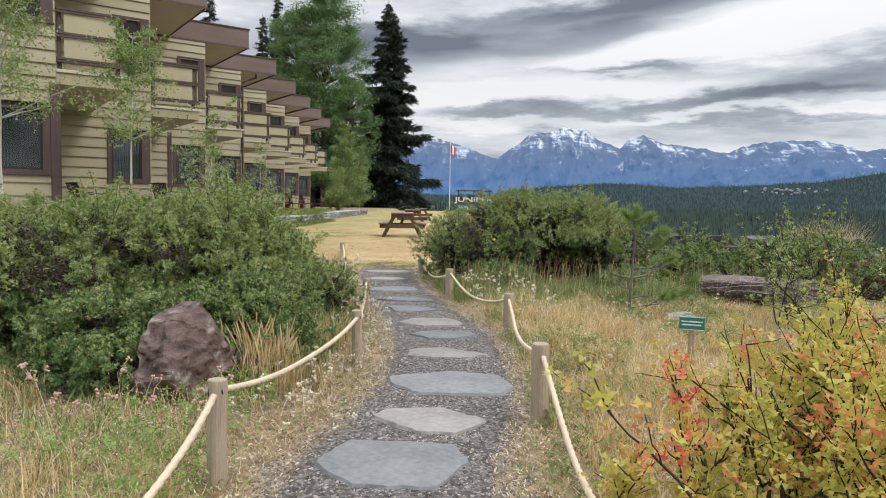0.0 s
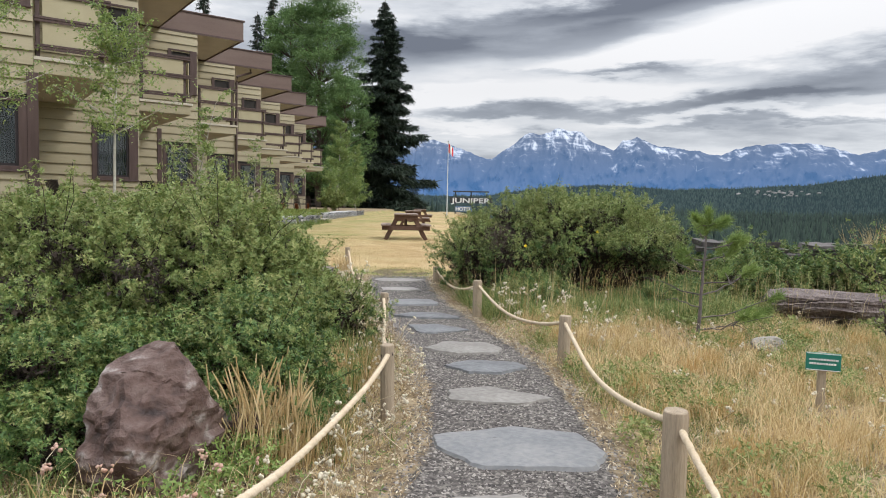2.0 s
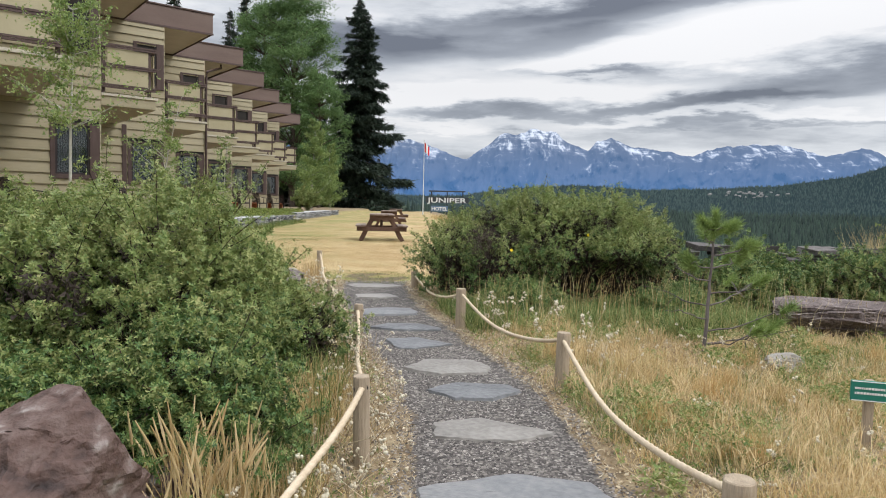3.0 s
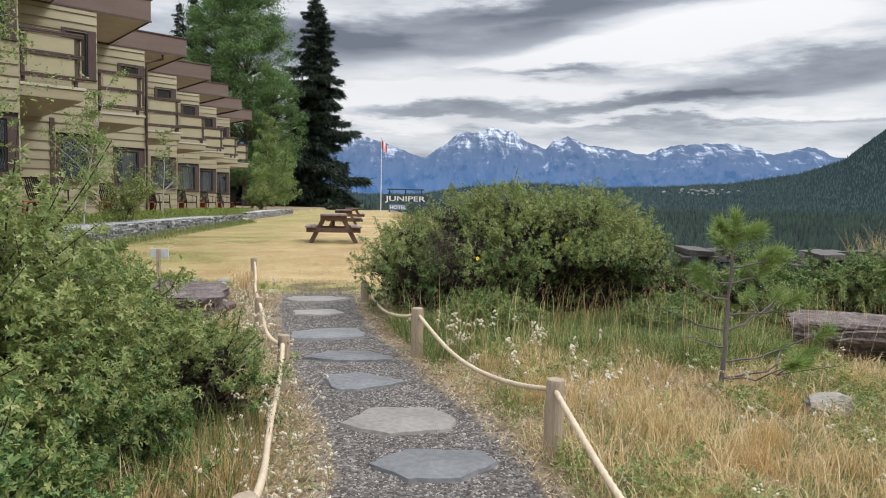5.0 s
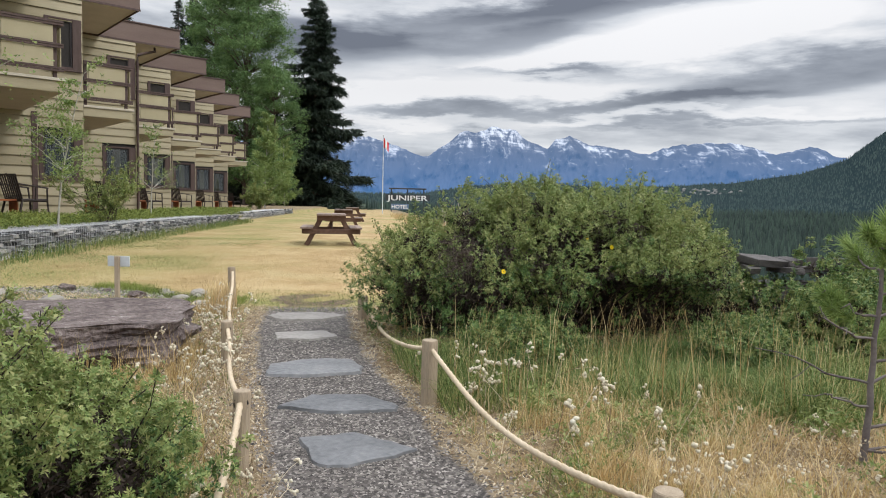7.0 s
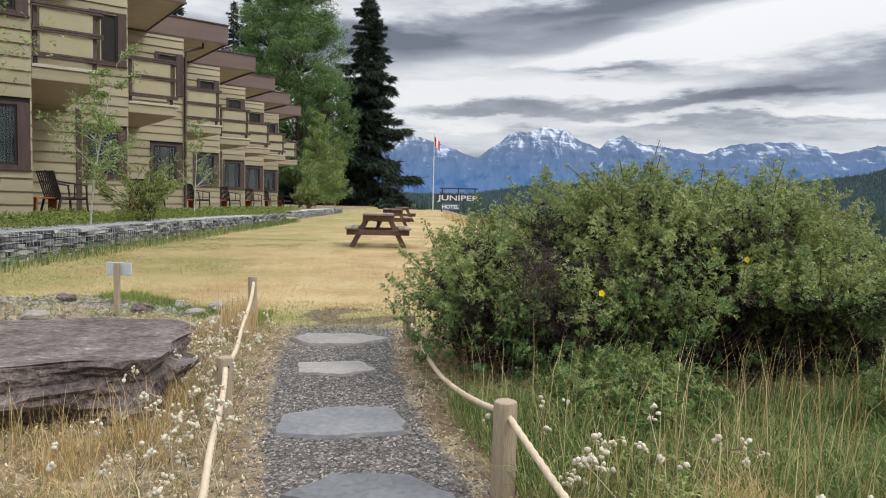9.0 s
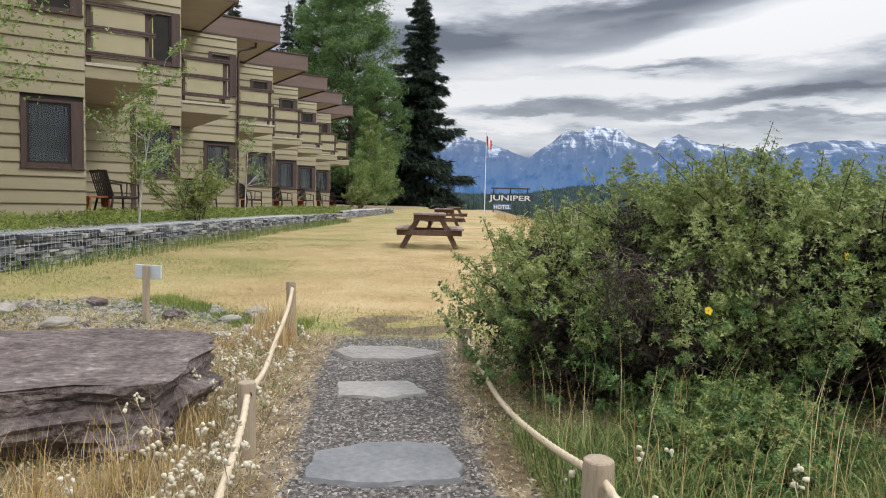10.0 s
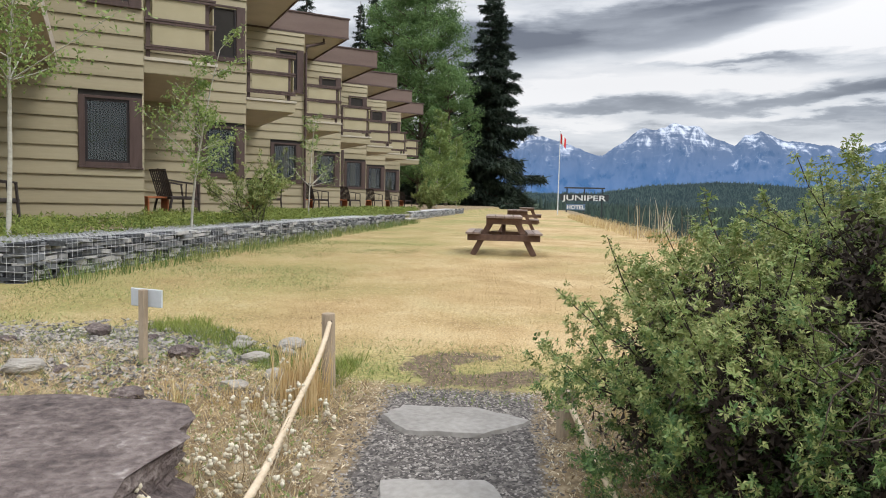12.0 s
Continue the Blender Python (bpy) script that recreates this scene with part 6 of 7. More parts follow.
def young_pine(x, y, h, seed):
    rng = np.random.default_rng(seed)
    root = empty("pine_sapling", pose(x, y, float(ground_z(x, y)) - 0.03))
    s = np.linspace(0, 1, 12)[:, None]
    trunk = s * [0.06, 0.0, h] + np.cumsum(rng.normal(0, 0.006, (12, 3)) * [1, 1, 0], 0)
    stems, tufts = [(trunk, np.linspace(0.018, 0.007, 12))], [(trunk[-1], np.array([0.0, 0, 1])), (trunk[-2], np.array([0.2, 0.1, 1]))]
    for z, turn, l in ((0.10, 10, 0.5), (0.14, -60, 0.45), (0.24, -15, 0.72), (0.30, 200, 0.30), (0.38, 20, 0.62), (0.44, 165, 0.34), (0.50, -30, 0.42), (0.56, 185, 0.40), (0.64, 15, 0.36), (0.72, 150, 0.22), (0.80, -10, 0.34), (0.86, 80, 0.20), (0.92, 210, 0.14), (0.94, 0, 0.14)):
        for k in range(1):
            a = radians(turn) + rng.uniform(-0.3, 0.3)
            base = trunk[int(z * 11)]
            t = np.linspace(0, 1, 7)[:, None]
            d = np.array([math.cos(a), math.sin(a), 0.05])
            ll = l * rng.uniform(0.85, 1.15)
            p = base + d * ll * t + np.array([0, 0, 1]) * ll * (0.12 * t + 0.16 * t ** 3) + rng.normal(0, 0.022, (7, 3)) * t
            stems.append((p, np.linspace(0.0075, 0.0035, 7)))
            if math.cos(a) > -0.2 or z > 0.7:
                tufts.append((p[-1], d + [0, 0, 0.6]))
            if z > 0.6:
                tufts.append((p[-2], d + [0, 0, 0.5]))
            for _ in range(3):
                i = rng.integers(2, 7)
                e = p[i] + (d + rng.normal(0, 0.6, 3)) * ll * rng.uniform(0.12, 0.3)
                stems.append((np.array([p[i], (p[i] + e) / 2 + rng.normal(0, 0.01, 3), e]), 0.0024))
            if rng.uniform() < 0.8 and math.cos(a) > -0.2:
                e = p[4] + np.array([math.cos(a + 0.9), math.sin(a + 0.9), 0.35]) * ll * 0.4
                stems.append((np.array([p[4], (p[4] + e) / 2 + [0, 0, 0.01], e]), 0.005))
                tufts.append((e, d + [0.2, 0, 0.6]))
    tubes("trunk", stems, DEADTWIG, root, 6)
    V = []
    for c, d in tufts:
        d = d / np.linalg.norm(d)
        m = 300
        b = c + d * rng.uniform(-0.09, 0.03, (m, 1)) + rng.normal(0, 0.006, (m, 3))
        q = d * 0.8 + rng.normal(0, 0.55, (m, 3))
        q /= np.linalg.norm(q, axis=1)[:, None]
        w = np.cross(q, rng.normal(0, 1, (m, 3)))
        w /= np.linalg.norm(w, axis=1)[:, None]
        V.append(np.stack([b - w * 0.0027, b + w * 0.0027, b + q * rng.uniform(0.065, 0.12, (m, 1))], 1))
    v = np.concatenate(V).reshape(-1, 3)
    fast("needles", v, np.arange(len(v)).reshape(-1, 3), PINE, root)
    return tagged(root, "small open pine sapling with tufted needles", "tree")


young_pine(2.08, 7.5, 1.18, 9)


# ---- grasses, gravel and litter ----
def blades(name, x, y, h, lean, width, mat, seed, label, category="grass", bend=0.5):
    """Single curved blades; short ones are one triangle each."""
    rng = np.random.default_rng(seed)
    n = len(x)
    z = ground_z(x, y) - 0.01
    a = rng.uniform(0, 2 * np.pi, n)
    d = np.stack([np.cos(a), np.sin(a), 0 * a], -1)
    f = rng.uniform(0, 2 * np.pi, n)
    w = np.stack([np.cos(f), np.sin(f), 0 * f], -1) * (width * rng.uniform(0.6, 1.3, n))[:, None]
    base = np.stack([x, y, z], -1)
    ln_ = (lean * rng.uniform(0.2, 1.4, n) * h)[:, None]
    up = np.array([0, 0, 1.0])
    mid = base + up * (h * 0.6)[:, None] + d * ln_ * 0.35
    tip = base + up * (h * (1 - 0.25 * np.minimum(lean, 1)))[:, None] + d * ln_
    if n and float(np.max(h)) < 0.13:
        v = np.stack([base - w * 1.2, base + w * 1.2, tip], 1).reshape(-1, 3)
        return tagged(fast(name, v, np.arange(len(v)).reshape(-1, 3), mat), label, category, kind="stuff")
    v = np.stack([base - w, base + w, mid + w * 0.7, mid - w * 0.7, tip], 1).reshape(-1, 3)
    o = np.arange(n)[:, None] * 5
    fc = np.concatenate([o + [[0, 1, 2]], o + [[0, 2, 3]], o + [[3, 2, 4]]])
    return tagged(fast(name, v, fc, mat), label, category, kind="stuff")


def scatter(n, x0, x1, y0, y1, seed, keep):
    rng = np.random.default_rng(seed)
    x, y = rng.uniform(x0, x1, n), rng.uniform(y0, y1, n)
    k = keep(x, y)
    return x[k], y[k], rng


def tuft_points(centres, per, spread, seed):
    rng = np.random.default_rng(seed)
    c = np.repeat(np.asarray(centres), per, 0)
    p = c + rng.normal(0, spread, c.shape)
    return p[:, 0], p[:, 1], rng


def off_path(x, y, gap=0.62):
    return np.abs(x - path_x(y)) > gap


def near_lumps(x, y):
    return (np.hypot((x + 3.0) / 1.8, (y - 5.8) / 1.55) > 1) & (np.hypot((x + 2.7) / 1.0, (y - 10.25) / 0.7) > 1) & (np.hypot((x + 3.5) / 1.6, (y - 12.2) / 1.1) > 1)


# tufts of straw-coloured grass on the borders
x, y, rng = scatter(2600, -4.5, 5.5, 1.0, 12.0, 1, lambda x, y: off_path(x, y, 0.85) & near_lumps(x, y) & (fbm(x * 0.9, y * 0.9, 4) > 0.47) & ~((x > 0.2) & (y > 8.6)))
cx = np.stack([x, y], -1)[:1300]
x, y, rng = tuft_points(cx, 60, 0.045, 2)
blades("dry_grass", x, y, rng.uniform(0.07, 0.24, len(x)), 0.6, 0.0018, DRY, 3, "tufts of straw-dry grass on the borders")
# finer low straw everywhere off the path
x, y, rng = scatter(190000, -4.5, 5.0, 0.9, 12.2, 5, lambda x, y: off_path(x, y, 0.6) & (fbm(x * 1.5, y * 1.5, 8) > 0.26))
blades("dry_grass", x, y, rng.uniform(0.03, 0.115, len(x)), 1.5, 0.0017, DRY, 6, "short dry grass and stalks on the borders")
x, y, rng = scatter(60000, -5, 6.5, 0.6, 12.6, 7, lambda x, y: off_path(x, y, 0.6) & (fbm(x * 1.2, y * 1.2, 18) > 0.47))
blades("green_grass", x, y, rng.uniform(0.03, 0.12, len(x)), 0.7, 0.0026, GREENGRASS, 8, "patches of short green grass on the borders")
# tall green grass below the far shrub and along the right
x, y, rng = scatter(46000, -0.3, 5.0, 8.0, 10.6, 9, lambda x, y: (x > path_x(y) + 0.62) & (y > 8.3 + 0.25 * np.sin(x * 2)) & (y < 9.95))
blades("tall_grass", x, y, rng.uniform(0.08, 0.40, len(x)) * (0.2 + 1.1 * fbm(x * 2.2, y * 2.2, 31)), 0.9, 0.0026, GREENGRASS, 10, "tall green and straw grass below the shrub")
x, y, rng = scatter(700, -0.3, 5.0, 8.0, 10.0, 11, lambda x, y: x > path_x(y) + 0.65)
blades("tall_grass", x, y, rng.uniform(0.45, 0.72, len(x)), 0.3, 0.0018, DRY, 12, "tall flowering grass stems below the shrub")
# tall stiff straw by the boulder
x, y, rng = tuft_points([(-1.12, 4.30), (-1.22, 4.38), (-1.02, 4.45), (-1.3, 5.0), (-1.05, 5.4), (-1.75, 11.6), (-1.82, 11.7), (6.2, 9.4), (6.4, 9.2)], 150, 0.07, 13)
blades("tall_grass", x, y, rng.uniform(0.20, 0.46, len(x)), 0.22, 0.0034, STRAW, 14, "stiff tall straw grass by the rocks")
rng = np.random.default_rng(271)
spikes = []
for _ in range(70):
    px, py = rng.normal(-1.15, 0.10), rng.normal(4.33, 0.10)
    z, h = float(ground_z(px, py)), rng.uniform(0.30, 0.50)
    lean = rng.normal(0, 0.06, 2)
    q = np.linspace(0, 1, 6)[:, None]
    p = np.array([px, py, z]) + q * [lean[0], lean[1], h] + q ** 2 * [lean[0] * 0.6, lean[1] * 0.6, 0]
    spikes.append((p, [0.0016, 0.0015, 0.0014, 0.0014, 0.0058, 0.002]))
tagged(tubes("tall_grass", spikes, STRAW, None, 5), "golden grass stems with dense seed spikes", "grass", kind="stuff")
x, y, rng = tuft_points([(-1.75, 9.2), (-1.95, 9.05), (-1.6, 9.4), (-2.2, 8.95)], 45, 0.09, 91)
blades("tall_grass", x, y, rng.uniform(0.2, 0.42, len(x)), 0.3, 0.002, DRY, 92, "thin straw stems before the flat rock")
x, y, rng = tuft_points([(5.7, 10.2), (5.9, 10.1), (6.1, 10.3), (5.5, 10.4)], 200, 0.12, 15)
blades("tall_grass", x, y, rng.uniform(0.7, 1.25, len(x)), 0.3, 0.003, DRY, 16, "tall plume of straw grass on the bank")
# green weeds at the left border
x, y, rng = scatter(30000, -5.5, -1.1, 0.4, 5.2, 81, lambda x, y: fbm(x * 1.6, y * 1.6, 12) > 0.46 + 0.5 * smoothstep(0.55, 1.0, np.hypot((x + 2.9) / 2.3, (y - 2.9) / 2.3)))
blades("green_grass", x, y, rng.uniform(0.04, 0.20, len(x)), 0.7, 0.003, GREENGRASS, 82, "green weeds and grass before the boulder")
x, y, rng = scatter(60000, 0.5, 4.8, 4.2, 9.0, 181, lambda x, y: (x > path_x(y) + 0.6) & (fbm(x * 1.5, y * 1.5, 33) > 0.40))
blades("green_grass", x, y, rng.uniform(0.03, 0.125, len(x)), 0.9, 0.0026, GREENGRASS, 182, "yellow-green grass among the dry stalks")
x, y, rng = scatter(6500, -5.2, -1.05, 0.6, 4.6, 281, lambda x, y: fbm(x * 1.9, y * 1.9, 44) > 0.42)
blades("tall_grass", x, y, rng.uniform(0.06, 0.30, len(x)), 0.7, 0.0021, STRAW, 282, "straw stalks before the boulder")
x, y, rng = scatter(2600, -5.2, -1.05, 1.0, 4.6, 481, lambda x, y: fbm(x * 1.5, y * 1.5, 47) > 0.45)
x, y, rng = tuft_points(np.stack([x, y], -1)[:330], 30, 0.08, 482)
z = ground_z(x, y) + rng.uniform(0.01, 0.17, len(x))
N = rng.normal(0, 0.6, (len(x), 3)) + [0, 0, 1]
v, f = leaf_cloud(np.stack([x, y, z], -1), N / np.linalg.norm(N, axis=1)[:, None], 0.026, rng, leaflets=4, width=0.5)
tagged(fast("low_weeds", v, f, PINE), "clumps of leafy green weeds before the boulder", "weeds", kind="stuff")
# lush grass between the rubble and the lawn
x, y, rng = scatter(12000, -3.6, -1.7, 11.9, 13.6, 283, lambda x, y: np.abs((y - 12.75) - 0.55 * (-2.6 - x)) + 0.9 * (fbm(x * 2.4, y * 2.4, 77) - 0.45) < 0.26)
blades("green_grass", x, y, rng.uniform(0.04, 0.13, len(x)), 0.6, 0.003, JUNIPER, 284, "lush green grass at the rubble's edge")
x, y, rng = scatter(2600, 0.6, 5.2, 2.4, 8.8, 381, lambda x, y: (x > path_x(y) + 0.62) & (fbm(x * 1.4, y * 1.4, 91) > 0.44))
x, y, rng = tuft_points(np.stack([x, y], -1)[:900], 26, 0.05, 382)
blades("dry_grass", x, y, rng.uniform(0.05, 0.22, len(x)), 0.8, 0.0027, STRAW, 383, "bleached stalks among the dry grass")
x, y, rng = scatter(2200, 0.55, 5.2, 2.4, 9.0, 384, lambda x, y: (x > path_x(y) + 0.55) & (fbm(x * 1.7, y * 1.7, 95) > 0.50))
x, y, rng = tuft_points(np.stack([x, y], -1)[:420], 34, 0.055, 385)
z = ground_z(x, y) + rng.uniform(0.01, 0.13, len(x))
N = rng.normal(0, 0.6, (len(x), 3)) + [0, 0, 1]
v, f = leaf_cloud(np.stack([x, y, z], -1), N / np.linalg.norm(N, axis=1)[:, None], 0.026, rng, leaflets=4, width=0.5)
tagged(fast("low_weeds", v, f, LEAFPALE), "clumps of yellow-green weeds in the dry grass", "weeds", kind="stuff")
# straw and weeds at the foot of the near shrub
x, y, rng = scatter(9000, -2.0, -0.75, 4.3, 8.2, 83, lambda x, y: (x < path_x(y) - 0.75) & (fbm(x * 2, y * 2, 21) > 0.36))
blades("tall_grass", x, y, rng.uniform(0.06, 0.36, len(x)) * (0.25 + 1.1 * fbm(x * 2.5, y * 2.5, 61)), 0.8, 0.0026, DRY, 84, "straw grass at the foot of the shrub")
x, y, rng = scatter(3500, -2.0, -0.8, 4.3, 8.2, 85, lambda x, y: x < path_x(y) - 0.8)
blades("tall_grass", x, y, rng.uniform(0.10, 0.42, len(x)), 0.4, 0.0022, GREENGRASS, 86, "green grass at the foot of the shrub")
# mown lawn
x, y, rng = scatter(230000, -6.4, 3.5, 12.0, 26, 17, lambda x, y: np.random.default_rng(1).uniform(0, 1, len(x)) < np.clip(1.5 - (y - 12) / 9, 0.12, 1) * np.where(y < 12.9, 0.35, 1))
blades("lawn_grass", x, y, rng.uniform(0.014, 0.042, len(x)), 1.3, 0.0034, LAWN, 18, "short straw-dry mown lawn")
x, y, rng = scatter(95000, -6.4, 0.6, 11.9, 24, 19, lambda x, y: ((y < 13.4) & (fbm(x * 1.4, y * 1.4, 2) + np.random.default_rng(7).normal(0, 0.08, len(x)) - 0.25 * (y - 12.4) > 0.30)) | ((x < -3.0) & (fbm(x * 0.8, y * 0.8, 2) + np.random.default_rng(6).normal(0, 0.10, len(x)) > 0.46 + 0.06 * (x + 6.4))))
blades("green_grass", x, y, rng.uniform(0.02, 0.06, len(x)), 0.9, 0.0034, GREENGRASS, 20, "green grass at the lawn's edges")
x, y, rng = scatter(5000, -6.75, -5.9, 15.2, 38, 21, lambda x, y: x > -6.5)
blades("tall_grass", x, y, rng.uniform(0.1, 0.34, len(x)), 0.5, 0.004, GREENGRASS, 22, "rough grass along the foot of the gabion wall")
x, y, rng = scatter(9000, 0.2, 5.5, 22, 60, 23, lambda x, y: (x > np.interp(y, EDGE_Y, EDGE_X) - 0.5) & (x < np.interp(y, EDGE_Y, EDGE_X) + 0.8))
blades("tall_grass", x, y, rng.uniform(0.15, 0.5, len(x)), 0.4, 0.008, DRY, 24, "rough dry grass along the lawn's outer edge")
x, y, rng = tuft_points([(3.3, 30.0), (3.5, 31.5), (3.2, 33.0)], 14, 0.5, 25)
blades("tall_grass", x, y, rng.uniform(0.9, 1.5, len(x)), 0.15, 0.012, LITTER, 26, "tall pale seed stalks at the lawn's edge")
# creeping green cover on the terrace
x, y, rng = scatter(20000, -10.2, -6.9, 15.6, 45, 27, lambda x, y: (x > -9.3 + 0.5 * np.sin(y)) & (fbm(x, y, 6) > 0.28))
z = ground_z(x, y) + rng.uniform(0.0, 0.26, len(x)) * (0.4 + fbm(x * 1.5, y * 1.5, 7))
N = rng.normal(0, 0.6, (len(x), 3)) + [0.2, -0.3, 1]
v, f = leaf_cloud(np.stack([x, y, z], -1), N / np.linalg.norm(N, axis=1)[:, None], 0.075, rng, leaflets=4, width=0.35)
tagged(fast("groundcover", v, f, JUNIPER), "creeping green juniper cover on the terrace", "groundcover", kind="stuff")


def seed_heads(name, points, hmin, hmax, size, mat, seed, label):
    """Dry stems that branch to small fluffy heads."""
    rng = np.random.default_rng(seed)
    stems, V, F, off = [], [], [], 0
    bm = bmesh.new()
    bmesh.ops.create_icosphere(bm, subdivisions=1, radius=1.0)
    ball = np.array([v.co[:] for v in bm.verts])
    tri = np.array([[v.index for v in fc.verts] for fc in bm.faces])
    bm.free()
    for px, py in points:
        z = float(ground_z(px, py))
        h = rng.uniform(hmin, hmax)
        lean = rng.normal(0, 0.12, 2)
        top = np.array([px + lean[0], py + lean[1], z + h])
        base = np.array([px, py, z - 0.01])
        mid = (base + top) / 2 + rng.normal(0, 0.015, 3)
        stems.append((np.array([base, mid, top]), 0.0016))
        for _ in range(rng.integers(1, 4)):
            c = top + rng.normal(0, 0.028, 3)
            stems.append((np.array([mid * 0.25 + top * 0.75, (top + c) / 2, c]), 0.0011))
            for _ in range(rng.integers(3, 6)):
                s = size * rng.uniform(0.45, 0.9)
                V.append(c + rng.normal(0, size * 0.7, 3) + ball * s * rng.uniform(0.6, 1.3, (len(ball), 1)))
                F.append(tri + off)
                off += len(ball)
    root = empty(name)
    st = tubes("stalk", stems, LITTER, root, 4)
    fast("head", np.concatenate(V), np.concatenate(F), mat, root)
    return tagged(root, label, "dried flowers", kind="stuff")


rng = np.random.default_rng(61)
pts = [(path_x(yy) - rng.uniform(0.60, 1.0), yy) for yy in rng.uniform(8.2, 11.2, 90)]
seed_heads("dried_flowers", pts, 0.10, 0.36, 0.013, FLUFF, 62, "fluffy cream seed heads on dry stems beside the path")
pts = [(path_x(yy) - rng.uniform(0.55, 0.95), yy) for yy in rng.uniform(3.4, 8.0, 110)]
seed_heads("dried_flowers", pts, 0.06, 0.26, 0.011, FLUFF, 63, "fluffy cream seed heads along the rope")
pts = [(path_x(yy) + rng.uniform(0.62, 1.25), yy) for yy in rng.uniform(6.9, 9.3, 34)]
seed_heads("dried_flowers", pts, 0.12, 0.42, 0.014, FLUFF, 64, "pale seed heads on tall stems by the rope")
pts = [(rng.uniform(0.9, 3.2), rng.uniform(4.5, 8.0)) for _ in range(70)]
seed_heads("dried_flowers", pts, 0.08, 0.22, 0.010, FLUFF, 65, "small pale seed heads among dry grass")
pts = [(rng.uniform(-2.2, -1.1), rng.uniform(2.9, 3.6)) for _ in range(26)]
seed_heads("dried_flowers", pts, 0.14, 0.36, 0.011, PINKFLUFF, 66, "faded pink seed heads before the boulder")


def pebbles(name, x, y, size, mat, seed, label):
    rng = np.random.default_rng(seed)
    n = len(x)
    o = np.array([[1, 0, 0], [-1, 0, 0], [0, 1, 0], [0, -1, 0], [0, 0, 1]], float)
    tri = np.array([[0, 2, 4], [2, 1, 4], [1, 3, 4], [3, 0, 4]])
    s = size * rng.uniform(0.35, 1.3, (n, 1, 1)) ** 1.3 * rng.uniform(0.55, 1.2, (n, 1, 3)) * [1, 1, 0.55]
    a = rng.uniform(0, 6.28, n)
    v = (o[None] + rng.normal(0, 0.22, (n, 5, 3))) * s
    c, k = np.cos(a)[:, None], np.sin(a)[:, None]
    v = np.stack([v[..., 0] * c - v[..., 1] * k, v[..., 0] * k + v[..., 1] * c, v[..., 2]], -1)
    v += np.stack([x, y, ground_z(x, y) + size * 0.05], -1)[:, None]
    f = (np.arange(n)[:, None, None] * 5 + tri[None]).reshape(-1, 3)
    return tagged(fast(name, v.reshape(-1, 3), f, mat), label, "gravel", kind="stuff")


x, y, rng = scatter(190000, -1.9, 1.3, 0.5, 12.2, 71, lambda x, y: np.abs(x - path_x(y)) < np.interp(y, [0, 3, 5, 8, 10, 12], [0.62, 0.58, 0.54, 0.54, 0.50, 0.48]) * (0.85 + 0.35 * fbm(x * 3, y * 3, 1)))
pebbles("gravel", x, y, 0.0085, PEBBLE, 72, "loose dark grey angular path gravel")
x, y, rng = scatter(26000, -2.2, 1.7, 0.8, 12.0, 171, lambda x, y: off_path(x, y, 0.5) & (np.abs(x - path_x(y)) < 0.55 + 0.9 * fbm(x * 1.7, y * 1.7, 14)))
pebbles("gravel", x, y, 0.0105, PEBBLE, 172, "stray gravel along the edges of the path")
x, y, rng = scatter(34000, -5.8, -1.7, 10.8, 13.8, 73, lambda x, y: np.hypot((x + 3.6) / 1.9, (y - 12.3) / 1.2) + 0.9 * fbm(x * 2, y * 2, 40) < np.random.default_rng(5).uniform(0.5, 1.45, len(x)))
pebbles("gravel", x, y, 0.020, PEBBLE, 74, "pale stony rubble beside the flat rock")
k = np.arange(len(x)) % 9 == 0
pebbles("gravel", x[k] + 0.02, y[k] + 0.03, 0.024, PALEROCK, 76, "pale angular stones beside the flat rock")
# low grey-green weeds in patches
x, y, rng = scatter(30000, -5.0, 5.5, 1.2, 12.6, 93, lambda x, y: off_path(x, y, 0.55) & (fbm(x * 1.1, y * 1.1, 50) > 0.46))
z = ground_z(x, y) + rng.uniform(0.005, 0.05, len(x))
N = rng.normal(0, 0.5, (len(x), 3)) + [0, 0, 1]
v, f = leaf_cloud(np.stack([x, y, z], -1), N / np.linalg.norm(N, axis=1)[:, None], 0.022, rng, leaflets=4, width=0.4)
tagged(fast("low_weeds", v, f, ASPENLEAF), "low grey-green weeds among the dry grass", "weeds", kind="stuff")
# orange-gold bunches of fine grass
x, y, rng = tuft_points([(1.25, 5.05), (1.5, 6.1), (1.75, 6.4), (1.1, 4.4), (2.2, 7.0), (2.6, 6.2), (0.95, 5.6), (3.0, 7.4), (3.4, 7.2), (0.85, 3.3), (-0.95, 6.1), (0.8, 7.4), (2.9, 5.3)], 200, 0.06, 94)
blades("dry_grass", x, y, rng.uniform(0.09, 0.24, len(x)), 0.4, 0.0017, BUNCH, 95, "orange-gold bunches of fine dry grass")
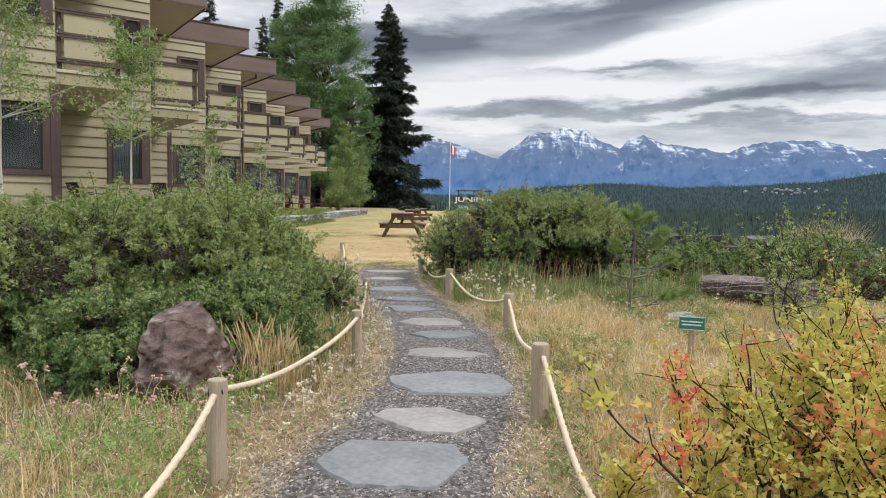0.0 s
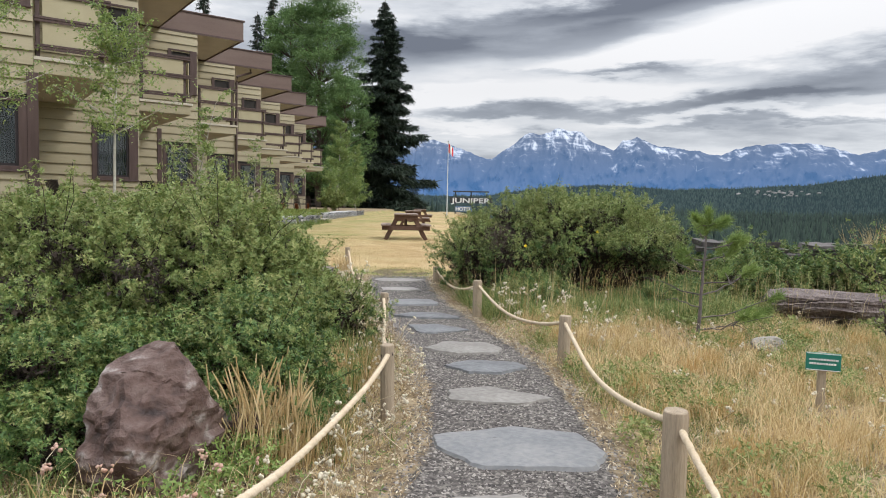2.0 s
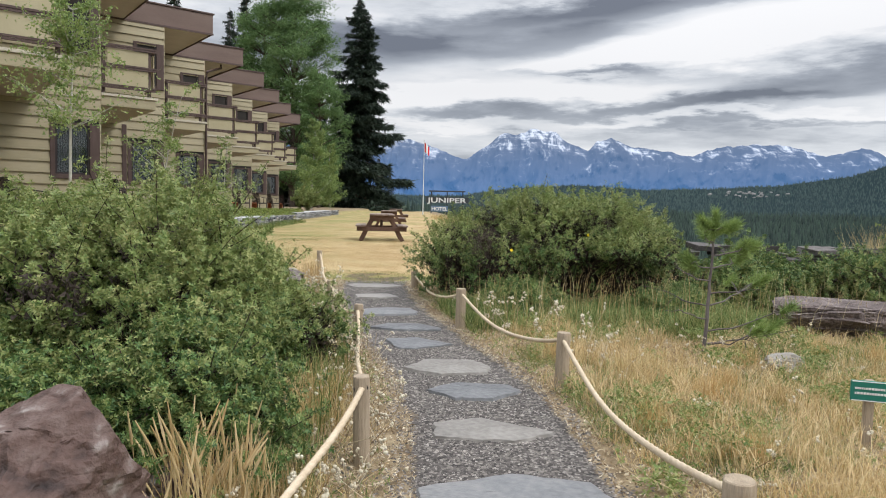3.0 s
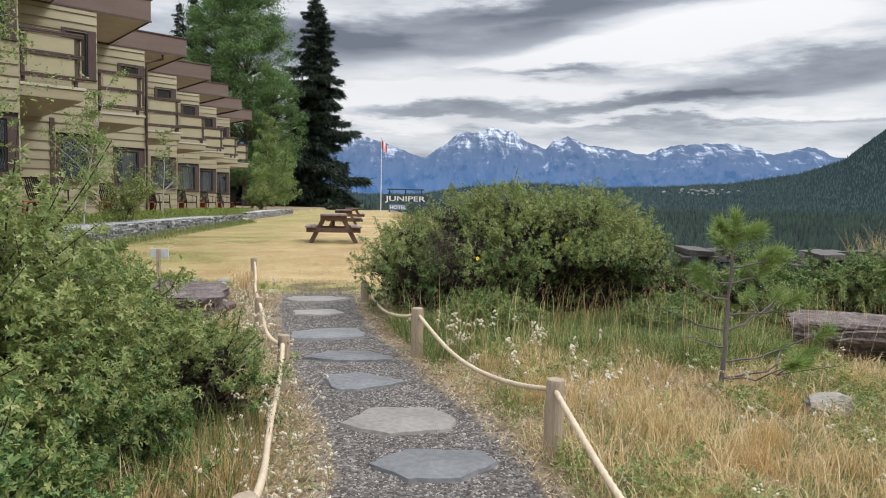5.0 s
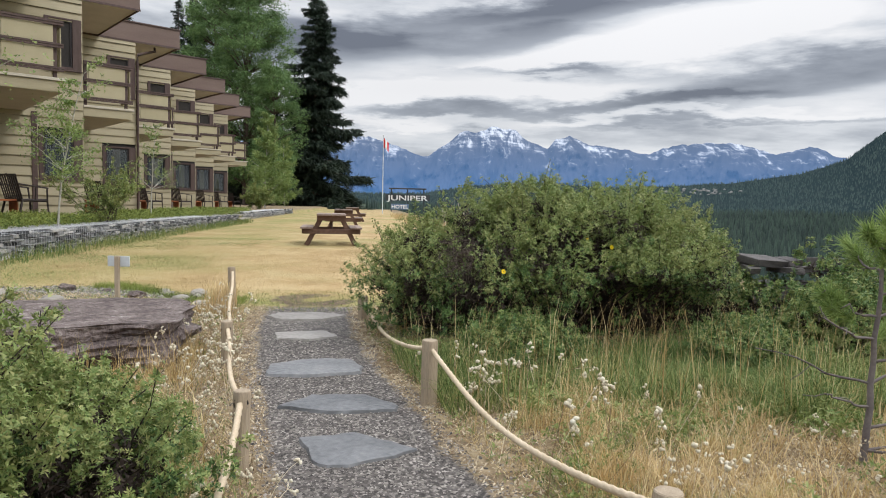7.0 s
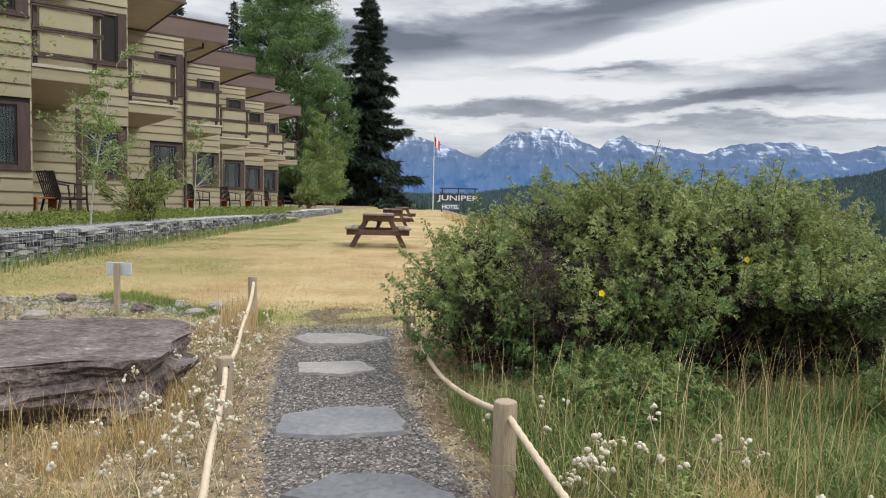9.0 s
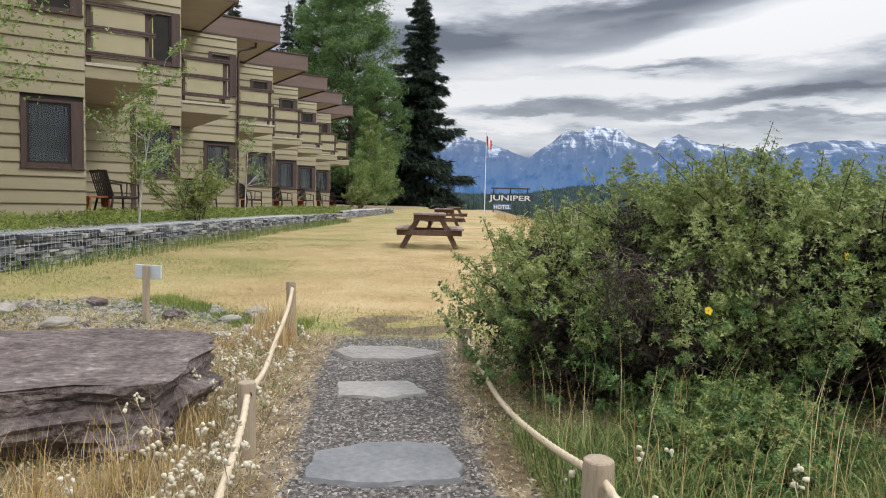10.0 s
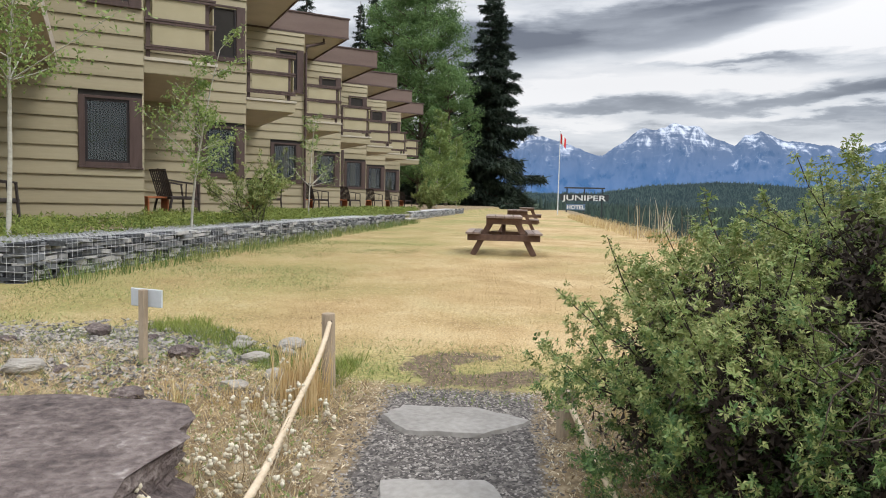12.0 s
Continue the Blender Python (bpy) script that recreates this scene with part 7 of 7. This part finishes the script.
# leaf and stem litter
x, y, rng = scatter(95000, -2.8, 3.6, 0.8, 12.2, 75, lambda x, y: off_path(x, y, 0.44))
z = ground_z(x, y) + rng.uniform(0.004, 0.03, len(x))
N = rng.normal(0, 0.7, (len(x), 3)) + [0, 0, 1]
v, f = leaf_cloud(np.stack([x, y, z], -1), N / np.linalg.norm(N, axis=1)[:, None], 0.022, rng, leaflets=2, width=0.4)
tagged(fast("plant_litter", v, f, LITTER), "dry leaf and stem litter on the borders", "litter", kind="stuff")


# ---- old retaining wall on the right bank ----
def stacked_wall():
    g = empty("dry_stone_wall", pose(3.4, 10.55, float(ground_z(4.5, 10.5)) - 0.05, 0, 0, -6))
    rng = random.Random(6)
    z = 0.0
    while z < 0.72:
        h, x = rng.uniform(0.035, 0.08), rng.uniform(-0.2, 0)
        while x < 3.6 - 2.2 * max(0, z - 0.35) * rng.uniform(0.4, 1.6):
            l = rng.uniform(0.10, 0.34)
            if z > 0.45 and rng.random() < 0.35:
                x += l
                continue
            o = new("stone", rng.choice(DARK_MESHES))
            o.parent = g
            o.matrix_basis = Matrix.LocRotScale((x + l / 2, rng.uniform(-0.10, 0.10), z + h / 2), Euler((rng.uniform(-0.08, 0.08), rng.uniform(-0.09, 0.09), rng.uniform(-0.25, 0.25))), (l * 1.03, 0.42, h * 1.1))
            x += l
        z += h
    tagged(g, "low dry stone wall of dark flat stones overgrown with grass", "stone wall", kind="structure")
    t = empty("timber_edging", pose(5.3, 9.6, float(ground_z(5.6, 9.6)), 0, 0, -8))
    for i in range(3):
        part("log", boxbm(-0.2 + 0.05 * i, 2.4, -0.09, 0.09, 0.02 + 0.19 * i, 0.2 + 0.19 * i, bevel=0.02), TIMBER, t)
    tagged(t, "stacked old red-brown timbers on the bank", "timber wall", kind="structure")


stacked_wall()


# ---- road barrier below the lawn's edge ----
def guard_rail():
    g = empty("guard_rail", pose(7.0, 52.6, 0, 0, 0, 4))
    base = float(ground_z(9.0, 52.8))
    for x in (0.3, 1.9, 3.5, 5.1):
        part("post", boxbm(x - 0.06, x + 0.06, 0.02, 0.14, base - 0.5, -1.95, bevel=0.01), SIGNGREY, g)
    part("rail", boxbm(-0.2, 5.8, -0.05, 0.018, -2.3, -1.98, bevel=0.02), SIGNGREY, g)
    return tagged(g, "pale steel guard rail beside the road below", "guard rail")


guard_rail()
